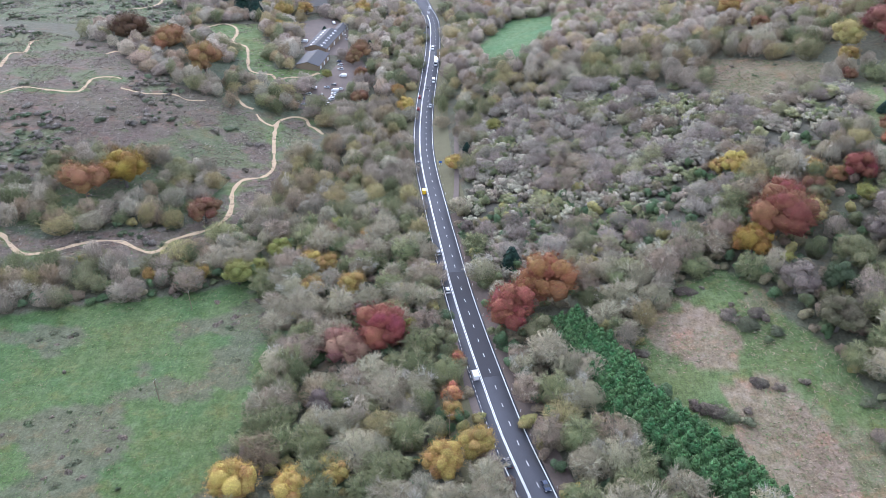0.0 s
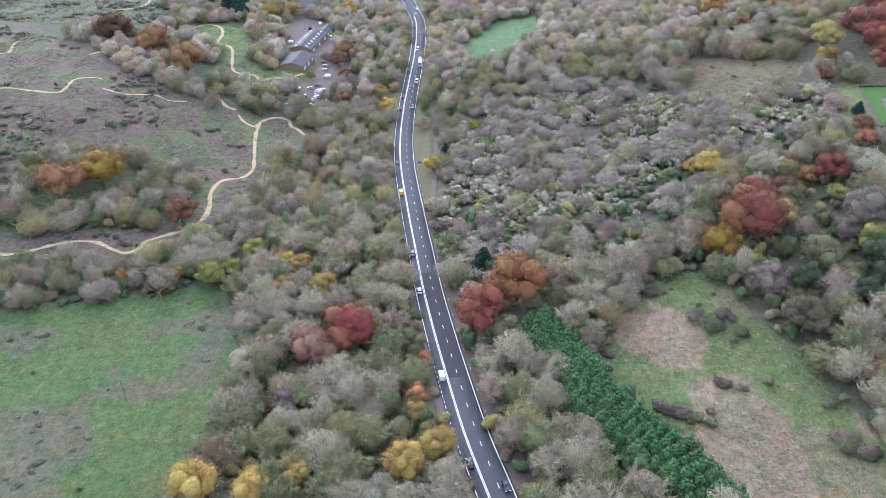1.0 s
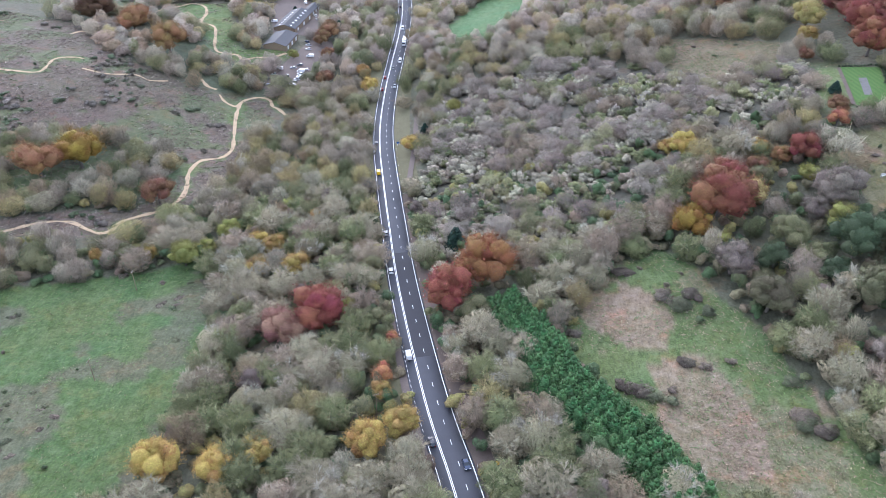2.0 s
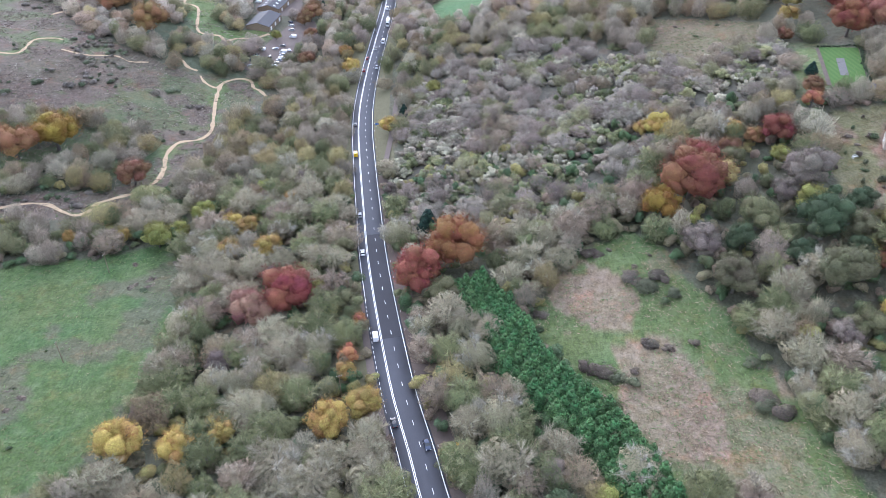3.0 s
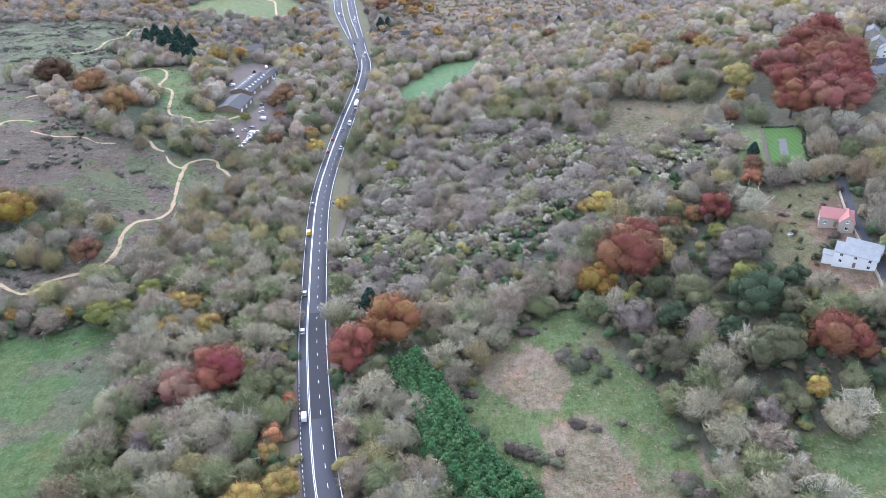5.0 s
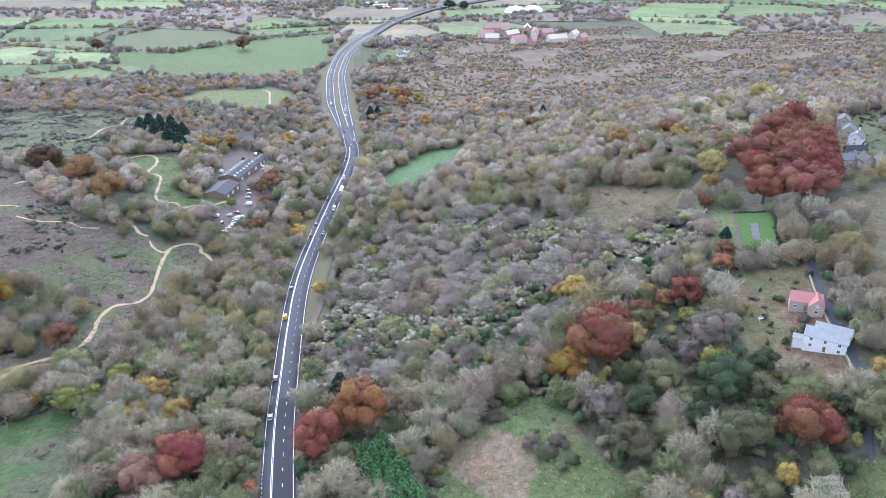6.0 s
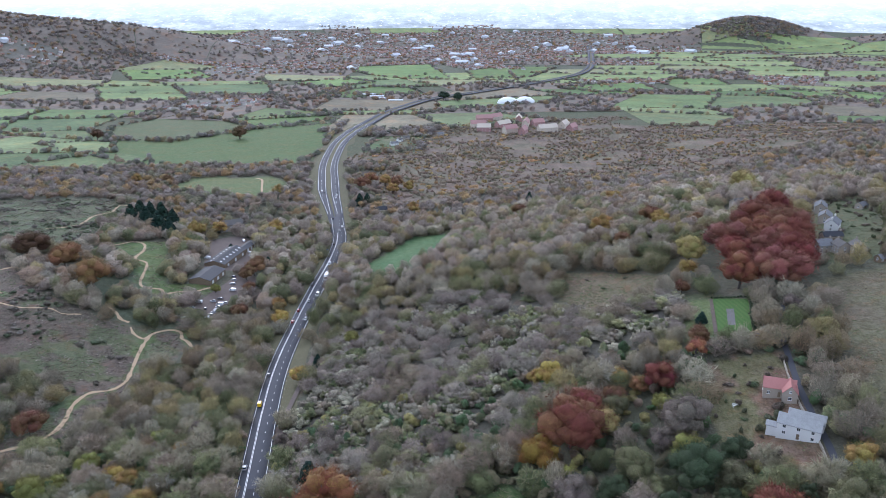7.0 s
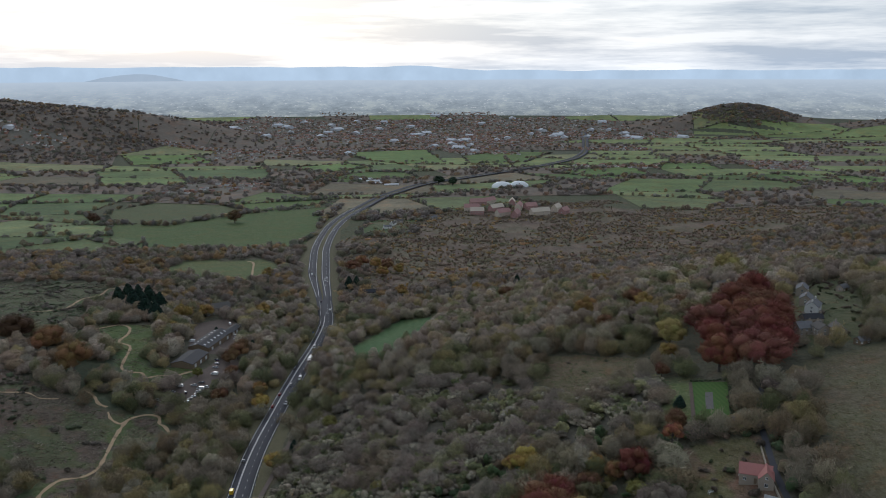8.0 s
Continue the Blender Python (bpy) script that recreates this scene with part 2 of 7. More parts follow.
class Heap:
    """Gathers many small pieces into one mesh."""

    def __init__(self):
        self.v, self.t, self.c, self.l, self.n = [], [], [], [], 0

    def add(self, v, t, c=None, local=None):
        if local is not None:
            self.l.append(local)
        self.v.append(v)
        self.t.append(t + self.n)
        if c is not None:
            self.c.append(np.broadcast_to(c, v.shape))
        self.n += len(v)

    def arrays(self):
        return np.concatenate(self.v), np.concatenate(self.t)

    def mesh(self, name, mats, key="tint", smooth=False):
        v, t = self.arrays()
        attrs = {key: np.concatenate(self.c)} if self.c else {}
        if self.l:
            attrs["local"] = np.concatenate(self.l)
        return raw_mesh(name, v, t, mats, attrs, smooth=smooth)


# ---- the land ----
# spot heights of the land near the road: x, y, z in metres
SPOTS = [
    (17, 175, 8.8), (4, 260, 2.9), (0, 345, -3.5), (6, 491, -13.0), (18, 614, -18.9), (-86, 476, -22.4), (-104, 389, -16.5),
    (-122, 308, -10.6), (-73, 555, -18.9), (-227, 544, 0.0), (-218, 460, 5.9), (-130, 478, -11.8), (-87, 178, 2.4),
    (-109, 218, -3.5), (106, 218, 22.4), (130, 165, 21.2), (165, 144, 33.0), (203, 309, 47.2), (201, 254, 41.3),
    (262, 342, 53.1), (307, 454, 54.3), (156, 431, 23.6), (73, 549, 4.7), (93, 658, -11.8), (65, 266, 10.6),
]
RIM = [(-531, 118, 23.6), (-531, 614, 0.0), (-71, 24, 14.2), (177, 24, 40.1), (566, 118, 112.1), (614, 531, 94.4), (496, 944, 17.7), (142, 944, -28.3), (-354, 944, -33.0)]
MARKS = np.array(SPOTS + RIM, float)
GAPS = np.hypot(MARKS[:, None, 0] - MARKS[None, :, 0], MARKS[:, None, 1] - MARKS[None, :, 1])
COUNT = len(MARKS)
SYSTEM = np.zeros((COUNT + 3, COUNT + 3))
SYSTEM[:COUNT, :COUNT] = -np.sqrt(GAPS ** 2 + 30 ** 2) + 6 * np.eye(COUNT)
SYSTEM[:COUNT, COUNT], SYSTEM[:COUNT, COUNT + 1:] = 1, MARKS[:, :2] / 100
SYSTEM[COUNT, :COUNT], SYSTEM[COUNT + 1:, :COUNT] = 1, MARKS[:, :2].T / 100
WEIGHTS = np.linalg.solve(SYSTEM, np.concatenate([MARKS[:, 2], [0, 0, 0]]))

def near_land(x, y):
    d = np.sqrt((x[..., None] - MARKS[:, 0]) ** 2 + (y[..., None] - MARKS[:, 1]) ** 2 + 900)
    return -(d @ WEIGHTS[:COUNT]) + WEIGHTS[COUNT] + WEIGHTS[COUNT + 1] * x / 100 + WEIGHTS[COUNT + 2] * y / 100

def smooth(a, b, v):
    s = np.clip((v - a) / (b - a), 0, 1)
    return s * s * (3 - 2 * s)

def hill(x, y, cx, cy, rx, ry, h, turn=0.0):
    c, s = math.cos(turn), math.sin(turn)
    u, v = ((x - cx) * c + (y - cy) * s) / rx, ((y - cy) * c - (x - cx) * s) / ry
    return h * np.exp(-(u * u + v * v))

def height(x, y):
    """Height of the land."""
    x, y = np.asarray(x, float), np.asarray(y, float)
    r = np.hypot(x, y)
    vale = np.interp(r, [826, 1180, 1770, 2950, 3700, 4300, 4980], [-28, -50, -70, -85, -86, 0, 140])
    right = hill(x, y, 850, 730, 354, 500, 112)
    far = vale + right + hill(x, y, -1800, 2800, 640, 420, 215, 0.3) + hill(x, y, -1000, 3050, 420, 260, 85, 0.25) + hill(x, y, 1395, 3690, 150, 130, 58) + hill(x, y, 1560, 3700, 160, 130, 52) + hill(x, y, 1225, 3710, 150, 110, 32)
    w = smooth(660, 1060, r) 
    inner = near_land(np.clip(x, -590, 660), np.clip(y, 0, 1000))
    return inner * (1 - w) + far * w


def glide(points, step):
    """A smooth line through points (Catmull-Rom), cut into pieces of about that length."""
    p = np.array(points, float)
    p = np.vstack([2 * p[0] - p[1], p, 2 * p[-1] - p[-2]])
    out = []
    for a, b, c, d in zip(p, p[1:], p[2:], p[3:]):
        k = max(2, int(np.linalg.norm(c[:2] - b[:2]) / step))
        u = np.linspace(0, 1, k, endpoint=False)[:, None]
        out.append(0.5 * (2 * b + (c - a) * u + (2 * a - 5 * b + 4 * c - d) * u ** 2 + (3 * b - a - 3 * c + d) * u ** 3))
    return np.vstack(out + [p[-2:-1]])


def sideways(line):
    """Unit vectors to the right of a line's course."""
    d = np.gradient(line[:, :2], axis=0)
    d /= np.linalg.norm(d, axis=1)[:, None]
    return np.stack([d[:, 1], -d[:, 0]], 1)


def inside(poly, x, y):
    res = np.zeros(np.shape(x), bool)
    q = np.array(poly, float)
    for (x0, y0), (x1, y1) in zip(q, np.roll(q, -1, 0)):
        cross = ((y0 > y) != (y1 > y)) & (x < (x1 - x0) * (y - y0) / (y1 - y0 + 1e-9) + x0)
        res ^= cross
    return res


def gap(line, x, y):
    """Signed distance to a line of points, plus to its right."""
    x, y = np.asarray(x, float), np.asarray(y, float)
    best, sign = np.full(x.shape, 1e9), np.ones(x.shape)
    right = sideways(line)
    for k in range(len(line)):
        dx, dy = x - line[k, 0], y - line[k, 1]
        d = np.hypot(dx, dy)
        near = d < best
        best = np.where(near, d, best)
        sign = np.where(near, np.sign(dx * right[k, 0] + dy * right[k, 1]), sign)
    return best * sign


# the road's middle line, and how far its edges lie to each side of it
ROAD_LINE = glide([(44, 88), (33, 117), (28.3, 133), (24.2, 151), (18.3, 175), (12.9, 203), (8, 231), (3.5, 260), (-0.6, 293), (-5.6, 334), (-11.4, 388), (-13.8, 433),
                   (-13.8, 485), (-12, 530), (-10, 592), (-11, 673), (-18, 722), (-28, 782), (-44, 870), (-57, 960), (-70, 1060), (-79, 1180), (-81, 1290), (-73, 1400), (-58, 1500),
                   (-28, 1680), (20, 1830), (70, 1930), (172, 2050), (442, 2404), (567, 2685), (660, 3150), (742, 3656)], 6.0)
ALONG = ROAD_LINE[:, 1]
ROAD_Z = height(ROAD_LINE[:, 0], ROAD_LINE[:, 1]) + 0.25
ROAD_Z = np.convolve(np.pad(ROAD_Z, 4, "edge"), np.ones(9) / 9, "valid")
ROAD_Z = ROAD_Z + np.interp(ALONG, [850, 1000, 3700], [0.0, 2.0, 5.5])
ROAD_LEFT = np.interp(ALONG, [80, 640, 760, 900, 5000], [-3.5, -3.5, -6, -12.5, -12.5])
ROAD_RIGHT = np.interp(ALONG, [80, 640, 760, 900, 5000], [7.7, 7.7, 8.5, 12.5, 12.5])

FIELD_LEFT = [(-260, 215), (-215, 238), (-175, 250), (-146, 261), (-110, 271), (-80, 281), (-68, 251), (-60, 220), (-62, 195), (-64, 173), (-70, 160), (-80, 130), (-250, 110)]
FIELD_RIGHT = [(63, 202), (69, 216), (76, 229), (89, 242), (104, 248), (114, 234), (118, 214), (128, 196), (130, 179), (135, 166), (137, 147), (141, 120), (92, 128), (84, 163), (72, 182)]
FIELD_EDGE = [(161, 171), (178, 168), (190, 190), (205, 185), (185, 120), (153, 120)]
MEADOW = [(21, 580), (57, 667), (93, 660), (83, 569), (60, 535), (39, 524)]
LAWN = [(203, 322), (215, 315), (230, 361), (216, 370)]
LAWN_SIDE = [(193, 335), (202, 324), (215, 369), (205, 374)]
CLEARING = [(155, 468), (177, 453), (209, 422), (206, 396), (183, 393), (157, 389), (147, 411)]
HEATH = [(-460, 660), (-240, 560), (-190, 500), (-129, 470), (-105, 468), (-86, 474), (-79, 432), (-84, 400), (-97, 332), (-121, 309), (-150, 296), (-330, 280), (-460, 400)]
BIKE_PARK = [(-200, 640), (-150, 655), (-135, 600), (-122, 545), (-85, 556), (-84, 540), (-115, 522), (-160, 560)]
FAR_PARK = [(-190, 880), (-120, 850), (-95, 880), (-110, 960), (-140, 990), (-230, 980), (-235, 900)]
BACK_HEATH = [(-420, 640), (-215, 600), (-205, 650), (-230, 700), (-235, 800), (-300, 850), (-500, 850)]
CAR_PARK = [(-100, 492), (-88, 528), (-80, 556), (-74, 580), (-60, 576), (-54, 552), (-68, 500), (-85, 486)]
FARM_YARD = [(-122, 664), (-98, 690), (-78, 656), (-72, 585), (-104, 585)]
GARDEN = [(186, 300), (221, 300), (214, 262), (210, 228), (192, 226), (180, 246)]
HILL_FIELD = [(270, 372), (340, 385), (430, 380), (420, 180), (252, 180), (230, 225), (233, 258), (248, 300), (263, 350)]
LAWN_ROUND = [(187, 322), (209, 308), (218, 310), (231, 361), (212, 384), (200, 380)]
OLIVE_WOOD = [(113, 262), (145, 275), (178, 262), (185, 200), (165, 178), (142, 170), (126, 197), (119, 228)]
VILLAGE = [(312, 490), (330, 520), (365, 528), (350, 480), (335, 440), (312, 388), (282, 395), (284, 430)]
BIG_FIELD = [(-590, 1312), (-470, 1335), (-365, 1312), (-249, 1461), (-100, 1548), (-106, 1330), (-100, 1180), (-114, 1088), (-240, 1080), (-359, 1115)]
UPPER_FIELD = [(-535, 1506), (-469, 1668), (-357, 1596), (-259, 1464), (-369, 1325), (-478, 1350), (-500, 1396)]
EAST_FIELD = [(-350, 1602), (-180, 1680), (-120, 1600), (-250, 1472)]
VALE_PLOTS = [[(-253, 2002), (-100, 2184), (0, 2160), (40, 2030), (-70, 2030), (-130, 1950)], [(-262, 2782), (42, 2894), (105, 2440), (-20, 2400), (-120, 2500)], [(165, 2640), (300, 2800), (480, 2790), (350, 2440), (180, 2420)],
              [(400, 2160), (498, 2249), (640, 2310), (650, 2120), (480, 2060)], [(708, 2251), (760, 2400), (901, 2420), (880, 2240)], [(886, 2057), (1000, 2130), (1080, 2010), (940, 1930)], [(1110, 2090), (1221, 2068), (1180, 1900), (1060, 1830)],
              [(-920, 2560), (-700, 2640), (-600, 2440), (-820, 2380)], [(-330, 2300), (-200, 2420), (-100, 2300), (-230, 2180)]]
MOOR = [(10, 900), (60, 820), (200, 850), (420, 940), (800, 1180), (900, 1500), (500, 1500), (330, 1640), (60, 1500), (-30, 1300), (-40, 1100)]
SMALL_FIELD = [(-38, 1206), (-28, 1337), (1, 1423), (66, 1466), (55, 1335), (51, 1220), (5, 1185)]
THICK_BELT = [(-215, 345), (-202, 385), (-170, 400), (-142, 392), (-122, 384), (-114, 370), (-113, 341), (-130, 326), (-158, 322), (-186, 308), (-230, 325)]
GULLY = [(-185, 562), (-160, 590), (-151, 570), (-119, 520), (-95, 500), (-83, 486), (-109, 470), (-131, 478), (-158, 490), (-200, 528)]
SCRUB = [(12, 300), (16, 400), (22, 440), (60, 470), (110, 450), (147, 415), (158, 388), (205, 385), (192, 340), (160, 310), (140, 330), (125, 300), (110, 268), (70, 255), (45, 252), (22, 262)]

GRASS, LUSH, DRY, BROWN, FLOOR = (0.092, 0.130, 0.036), (0.060, 0.130, 0.040), (0.185, 0.150, 0.085), (0.112, 0.088, 0.060), (0.092, 0.090, 0.055)


PATHS = {
    "sandy_trail": ([(-74, 452), (-80.2, 461.6), (-84.3, 465), (-88.1, 474.6), (-95.7, 475.7), (-103.1, 466.6), (-103.5, 455), (-101.4, 437), (-97.3, 414), (-95.3, 399), (-99, 388.8), (-108.6, 383.4), (-110.9, 369.3), (-107.8, 353.2), (-107.2, 340.8), (-111.8, 328.9), (-121.9, 321), (-128.2, 315), (-129.5, 307.7),
                     (-133.9, 304.2), (-141.3, 307.4), (-149.2, 312), (-158.1, 311.6), (-166.6, 307.2), (-176, 299.3), (-186.7, 295.6), (-196.3, 303.5), (-202.8, 309.7), (-225, 320)], 1.05),
    "bike_trail": ([(-200.7, 605.6), (-195, 620.7), (-187.1, 632.9), (-178.9, 645.3), (-168.4, 639.3), (-162, 620.2), (-160, 596.1), (-147.3, 585.7), (-137.3, 543.1), (-129.8, 534.7), (-120.2, 535.3), (-115.1, 527.8), (-108.4, 534.3), (-97.2, 538.5), (-88.5, 547.6)], 1.1),
    "hill_trail": ([(-264, 449.8), (-254.6, 458.9), (-236.5, 456.1), (-220.3, 457.4), (-219.7, 479), (-210, 486), (-204.5, 485)], 0.9),
    "edge_trail": ([(-284.6, 493.9), (-289.5, 512.1), (-292, 525.3), (-284.6, 530), (-292.1, 555.2), (-288.5, 560.5)], 1.1),
    "loop_trail": ([(-231, 533), (-227, 541), (-220.1, 540), (-213, 536)], 1.0),
    "upper_trail": ([(-270, 680), (-258.9, 685.9), (-250.3, 707), (-255, 745), (-247, 770), (-252, 803), (-236, 800)], 1.3),
    "scraped_bank": ([(-140, 492), (-133, 486), (-127, 478), (-121, 476)], 1.1),
    "jump_trail": ([(-118, 470), (-113, 462), (-106, 458), (-104, 463)], 0.8),
    "slope_trail": ([(-200, 470), (-185, 468), (-170, 474), (-160, 470), (-150, 474)], 0.7),
    "far_trail": ([(-150, 977), (-139, 962), (-128, 910), (-116, 853)], 1.2),
}
PATH_LINES = [glide(p, 3.0) for p, _ in PATHS.values()]
STRAW = [[(68, 238), (82, 238), (97, 226), (100, 206), (96, 196), (85, 196), (73, 212)], [(88, 190), (107, 194), (117, 172), (122, 160), (116, 138), (92, 140), (85, 166)], [(133, 186), (140, 176), (141, 150), (136, 158), (131, 174)]]


def on_moor(x, y):
    """The rough moor, with a ragged edge."""
    wob = np.array([noise.noise(Vector((a * 0.009, b * 0.009, 3.0))) for a, b in zip(x, y)])
    return inside(MOOR, x + 90 * wob, y + 110 * wob)


def cover(x, y):
    """The colour of what grows on the ground at each place."""
    c = np.empty((len(x), 3))
    r = np.hypot(x, y)
    c[:] = FLOOR
    moorish = on_moor(x, y)
    c[r > 1050] = (0.075, 0.085, 0.040)
    c[r > 2600] = (0.085, 0.095, 0.055)
    c[moorish] = (0.122, 0.092, 0.062)
    for poly, col in ((HEATH, BROWN), (BACK_HEATH, (0.085, 0.10, 0.045)), (BIKE_PARK, GRASS), (FAR_PARK, (0.11, 0.14, 0.045)), (FIELD_LEFT, (0.060, 0.100, 0.025)), (FIELD_RIGHT, (0.082, 0.118, 0.034)), (FIELD_EDGE, (0.088, 0.115, 0.036)), (MEADOW, LUSH),
                      (LAWN_ROUND, (0.10, 0.11, 0.05)), (LAWN_SIDE, (0.10, 0.13, 0.04)), (CLEARING, (0.128, 0.106, 0.055)), (SCRUB, (0.098, 0.090, 0.064)), (GARDEN, (0.13, 0.12, 0.05)), (HILL_FIELD, (0.122, 0.110, 0.057)), (VILLAGE, (0.09, 0.10, 0.045)),
                      (BIG_FIELD, (0.085, 0.130, 0.036)), (UPPER_FIELD, (0.100, 0.122, 0.048)), (EAST_FIELD, (0.100, 0.160, 0.040)), (SMALL_FIELD, (0.085, 0.130, 0.045)), (THICK_BELT, (0.075, 0.085, 0.05)), (GULLY, (0.075, 0.09, 0.05))):
        c[inside(poly, x, y)] = col
    n = np.array([noise.fractal(Vector((a * 0.012, b * 0.012, 0.0)), 1.0, 2.0, 4) for a, b in zip(x, y)])
    n2 = np.array([noise.fractal(Vector((a * 0.03, b * 0.03, 7.0)), 1.0, 2.0, 3) for a, b in zip(x, y)])
    wx, wy = x + 7 * n2, y + 9 * n
    for poly in STRAW:
        straw = inside(FIELD_RIGHT, x, y) & inside(poly, wx, wy) & (n2 > -0.38)
        c[straw] = c[straw] * 0.22 + np.array((0.215, 0.150, 0.098)) * 0.78
    streaky = inside(FIELD_RIGHT, x, y) & (n2 - n > 0.10)
    c[streaky] = c[streaky] * 0.55 + np.array((0.195, 0.150, 0.095)) * 0.45
    litter = inside(GARDEN, x, y) & (n2 > -0.02)
    c[litter] = c[litter] * 0.3 + np.array((0.165, 0.098, 0.066)) * 0.7
    for line in PATH_LINES[:6]:
        near = (x > line[:, 0].min() - 12) & (x < line[:, 0].max() + 12) & (y > line[:, 1].min() - 12) & (y < line[:, 1].max() + 12)
        if near.any():
            beside = np.zeros(len(x), bool)
            beside[near] = np.abs(gap(line, x[near], y[near])) < 2.5 + 7.0 * n2[near]
            c[beside] = c[beside] * 0.3 + np.array((0.085, 0.140, 0.036)) * 0.7
    dull = inside(FIELD_LEFT, x, y) & (n2 - 0.3 * n > 0.17)
    c[dull] = c[dull] * 0.45 + np.array((0.105, 0.082, 0.062)) * 0.55
    mossy = on_moor(x, y) & (n > 0.05)
    c[mossy] = c[mossy] * 0.5 + np.array((0.115, 0.112, 0.055)) * 0.5
    strawy = moorish & (n2 > 0.16)
    c[strawy] = c[strawy] * 0.55 + np.array((0.215, 0.165, 0.110)) * 0.45
    tuft = inside(HEATH, x, y) & (n2 + 0.6 * n > 0.16)
    c[tuft] = c[tuft] * 0.45 + np.array((0.078, 0.118, 0.036)) * 0.55
    return c


def spaced():
    """Rings and spokes of the ground sheet: close where the camera looks, wide elsewhere."""
    rings = np.concatenate([[0.05, 4.0], np.arange(10, 120, 10.0), np.arange(120, 760, 3.2), 760 * 1.018 ** np.arange(0, 106)])
    rings = np.append(rings[rings < 4970], 4980.0)
    front, back = np.arange(-46, 50, 0.42), np.arange(50, 314, 6.0)
    return rings, np.radians(np.concatenate([front, back]))


rings, spokes = spaced()
gx = 40 + np.outer(rings, np.sin(spokes)).ravel()
gy = np.outer(rings, np.cos(spokes)).ravel()
gz = height(gx, gy)
road_gap = np.full(gx.shape, 1e9)
near_road = (np.abs(gx - np.interp(gy, ALONG, ROAD_LINE[:, 0])) < 60)
sample = ROAD_LINE[ROAD_LINE[:, 1] < 1500]
road_gap[near_road] = gap(sample, gx[near_road], gy[near_road])
bed = np.interp(gy, ALONG, ROAD_Z) - 0.9
side = np.where(road_gap > 0, np.interp(gy, ALONG, ROAD_RIGHT), -np.interp(gy, ALONG, ROAD_LEFT))
cut = 1 - smooth(side + 3.0, side + 9.0, np.abs(road_gap))
gz = np.where(near_road, gz * (1 - cut) + np.minimum(bed, 1e9) * cut, gz)
ns = len(spokes)
ii, jj = np.meshgrid(np.arange(len(rings) - 1), np.arange(ns), indexing="ij")
a, b = ii * ns + jj, ii * ns + (jj + 1) % ns
quads = np.stack([a, b, b + ns, a + ns], -1).reshape(-1, 4)[:, ::-1]
ground_mesh = raw_mesh("ground", np.stack([gx, gy, gz], 1), quads, [LAND], {"cover": cover(gx, gy)}, smooth=True)
ground = tagged(new("ground", ground_mesh), "rough green and brown November hillside falling to a wide vale", "ground", kind="structure")


def ribbon(line, z, left, right, lift=0.0, skirt=0.0):
    """A strip along a line from left to right of it, at the heights z; skirt lets its sides down."""
    s = sideways(line)
    n = len(line)
    left, right = np.broadcast_to(left, n), np.broadcast_to(right, n)
    cols = [(left - 0.02, -skirt), (left, 0.0), (right, 0.0), (right + 0.02, -skirt)] if skirt else [(left, 0.0), (right, 0.0)]
    v = np.concatenate([np.column_stack([line[:, :2] + s * o[:, None], z + lift + dz]) for o, dz in cols])
    t = []
    for k in range(len(cols) - 1):
        i = np.arange(n - 1) + k * n
        t.append(np.stack([i, i + n, i + n + 1, i + 1], 1))
    return v, np.concatenate(t)


def strip_object(name, label, category, mat, pieces, kind="structure"):
    h = Heap()
    for v, t in pieces:
        h.add(v, t)
    return tagged(new(name, h.mesh(name, [mat])), label, category, kind=kind)


# the carriageways, split by a grass reserve past the bend
split = np.searchsorted(ALONG, 760)
first, rest = ROAD_LINE[:split + 1], ROAD_LINE[split:]
mid = np.interp(rest[:, 1], [760, 900, 5000], [0.3, 2.6, 2.6])
road = strip_object("road", "grey asphalt main road winding down the hill", "road", ASPHALT,
                    [ribbon(first, ROAD_Z[:split + 1], ROAD_LEFT[:split + 1] - 0.4, ROAD_RIGHT[:split + 1] + 0.4, 0, 0.5),
                     ribbon(rest, ROAD_Z[split:], ROAD_LEFT[split:] - 0.4, -mid, 0, 0.5), ribbon(rest, ROAD_Z[split:], mid, ROAD_RIGHT[split:] + 0.4, 0, 0.5)])
strip_object("reserve", "grass reserve between the two carriageways", "verge", VERGE, [ribbon(rest, ROAD_Z[split:], -mid, mid, -0.05)])


def stretch(y0, y1):
    return slice(np.searchsorted(ALONG, y0), np.searchsorted(ALONG, y1))


def line_piece(y0, y1, off, width, lift=0.012):
    k = stretch(y0, y1)
    o = np.broadcast_to(off, len(ALONG))[k]
    return ribbon(ROAD_LINE[k], ROAD_Z[k], o - width / 2, o + width / 2, lift)


def measured(line):
    return np.concatenate([[0], np.cumsum(np.hypot(*np.diff(line[:, :2], axis=0).T))])


RUN = measured(ROAD_LINE)


def dash(s0, s1, off, width, lift=0.016):
    s = np.array([s0, (s0 + s1) / 2, s1])
    l = np.column_stack([np.interp(s, RUN, ROAD_LINE[:, 0]), np.interp(s, RUN, ROAD_LINE[:, 1])])
    return ribbon(l, np.interp(s, RUN, ROAD_Z), off - width / 2, off + width / 2, lift)


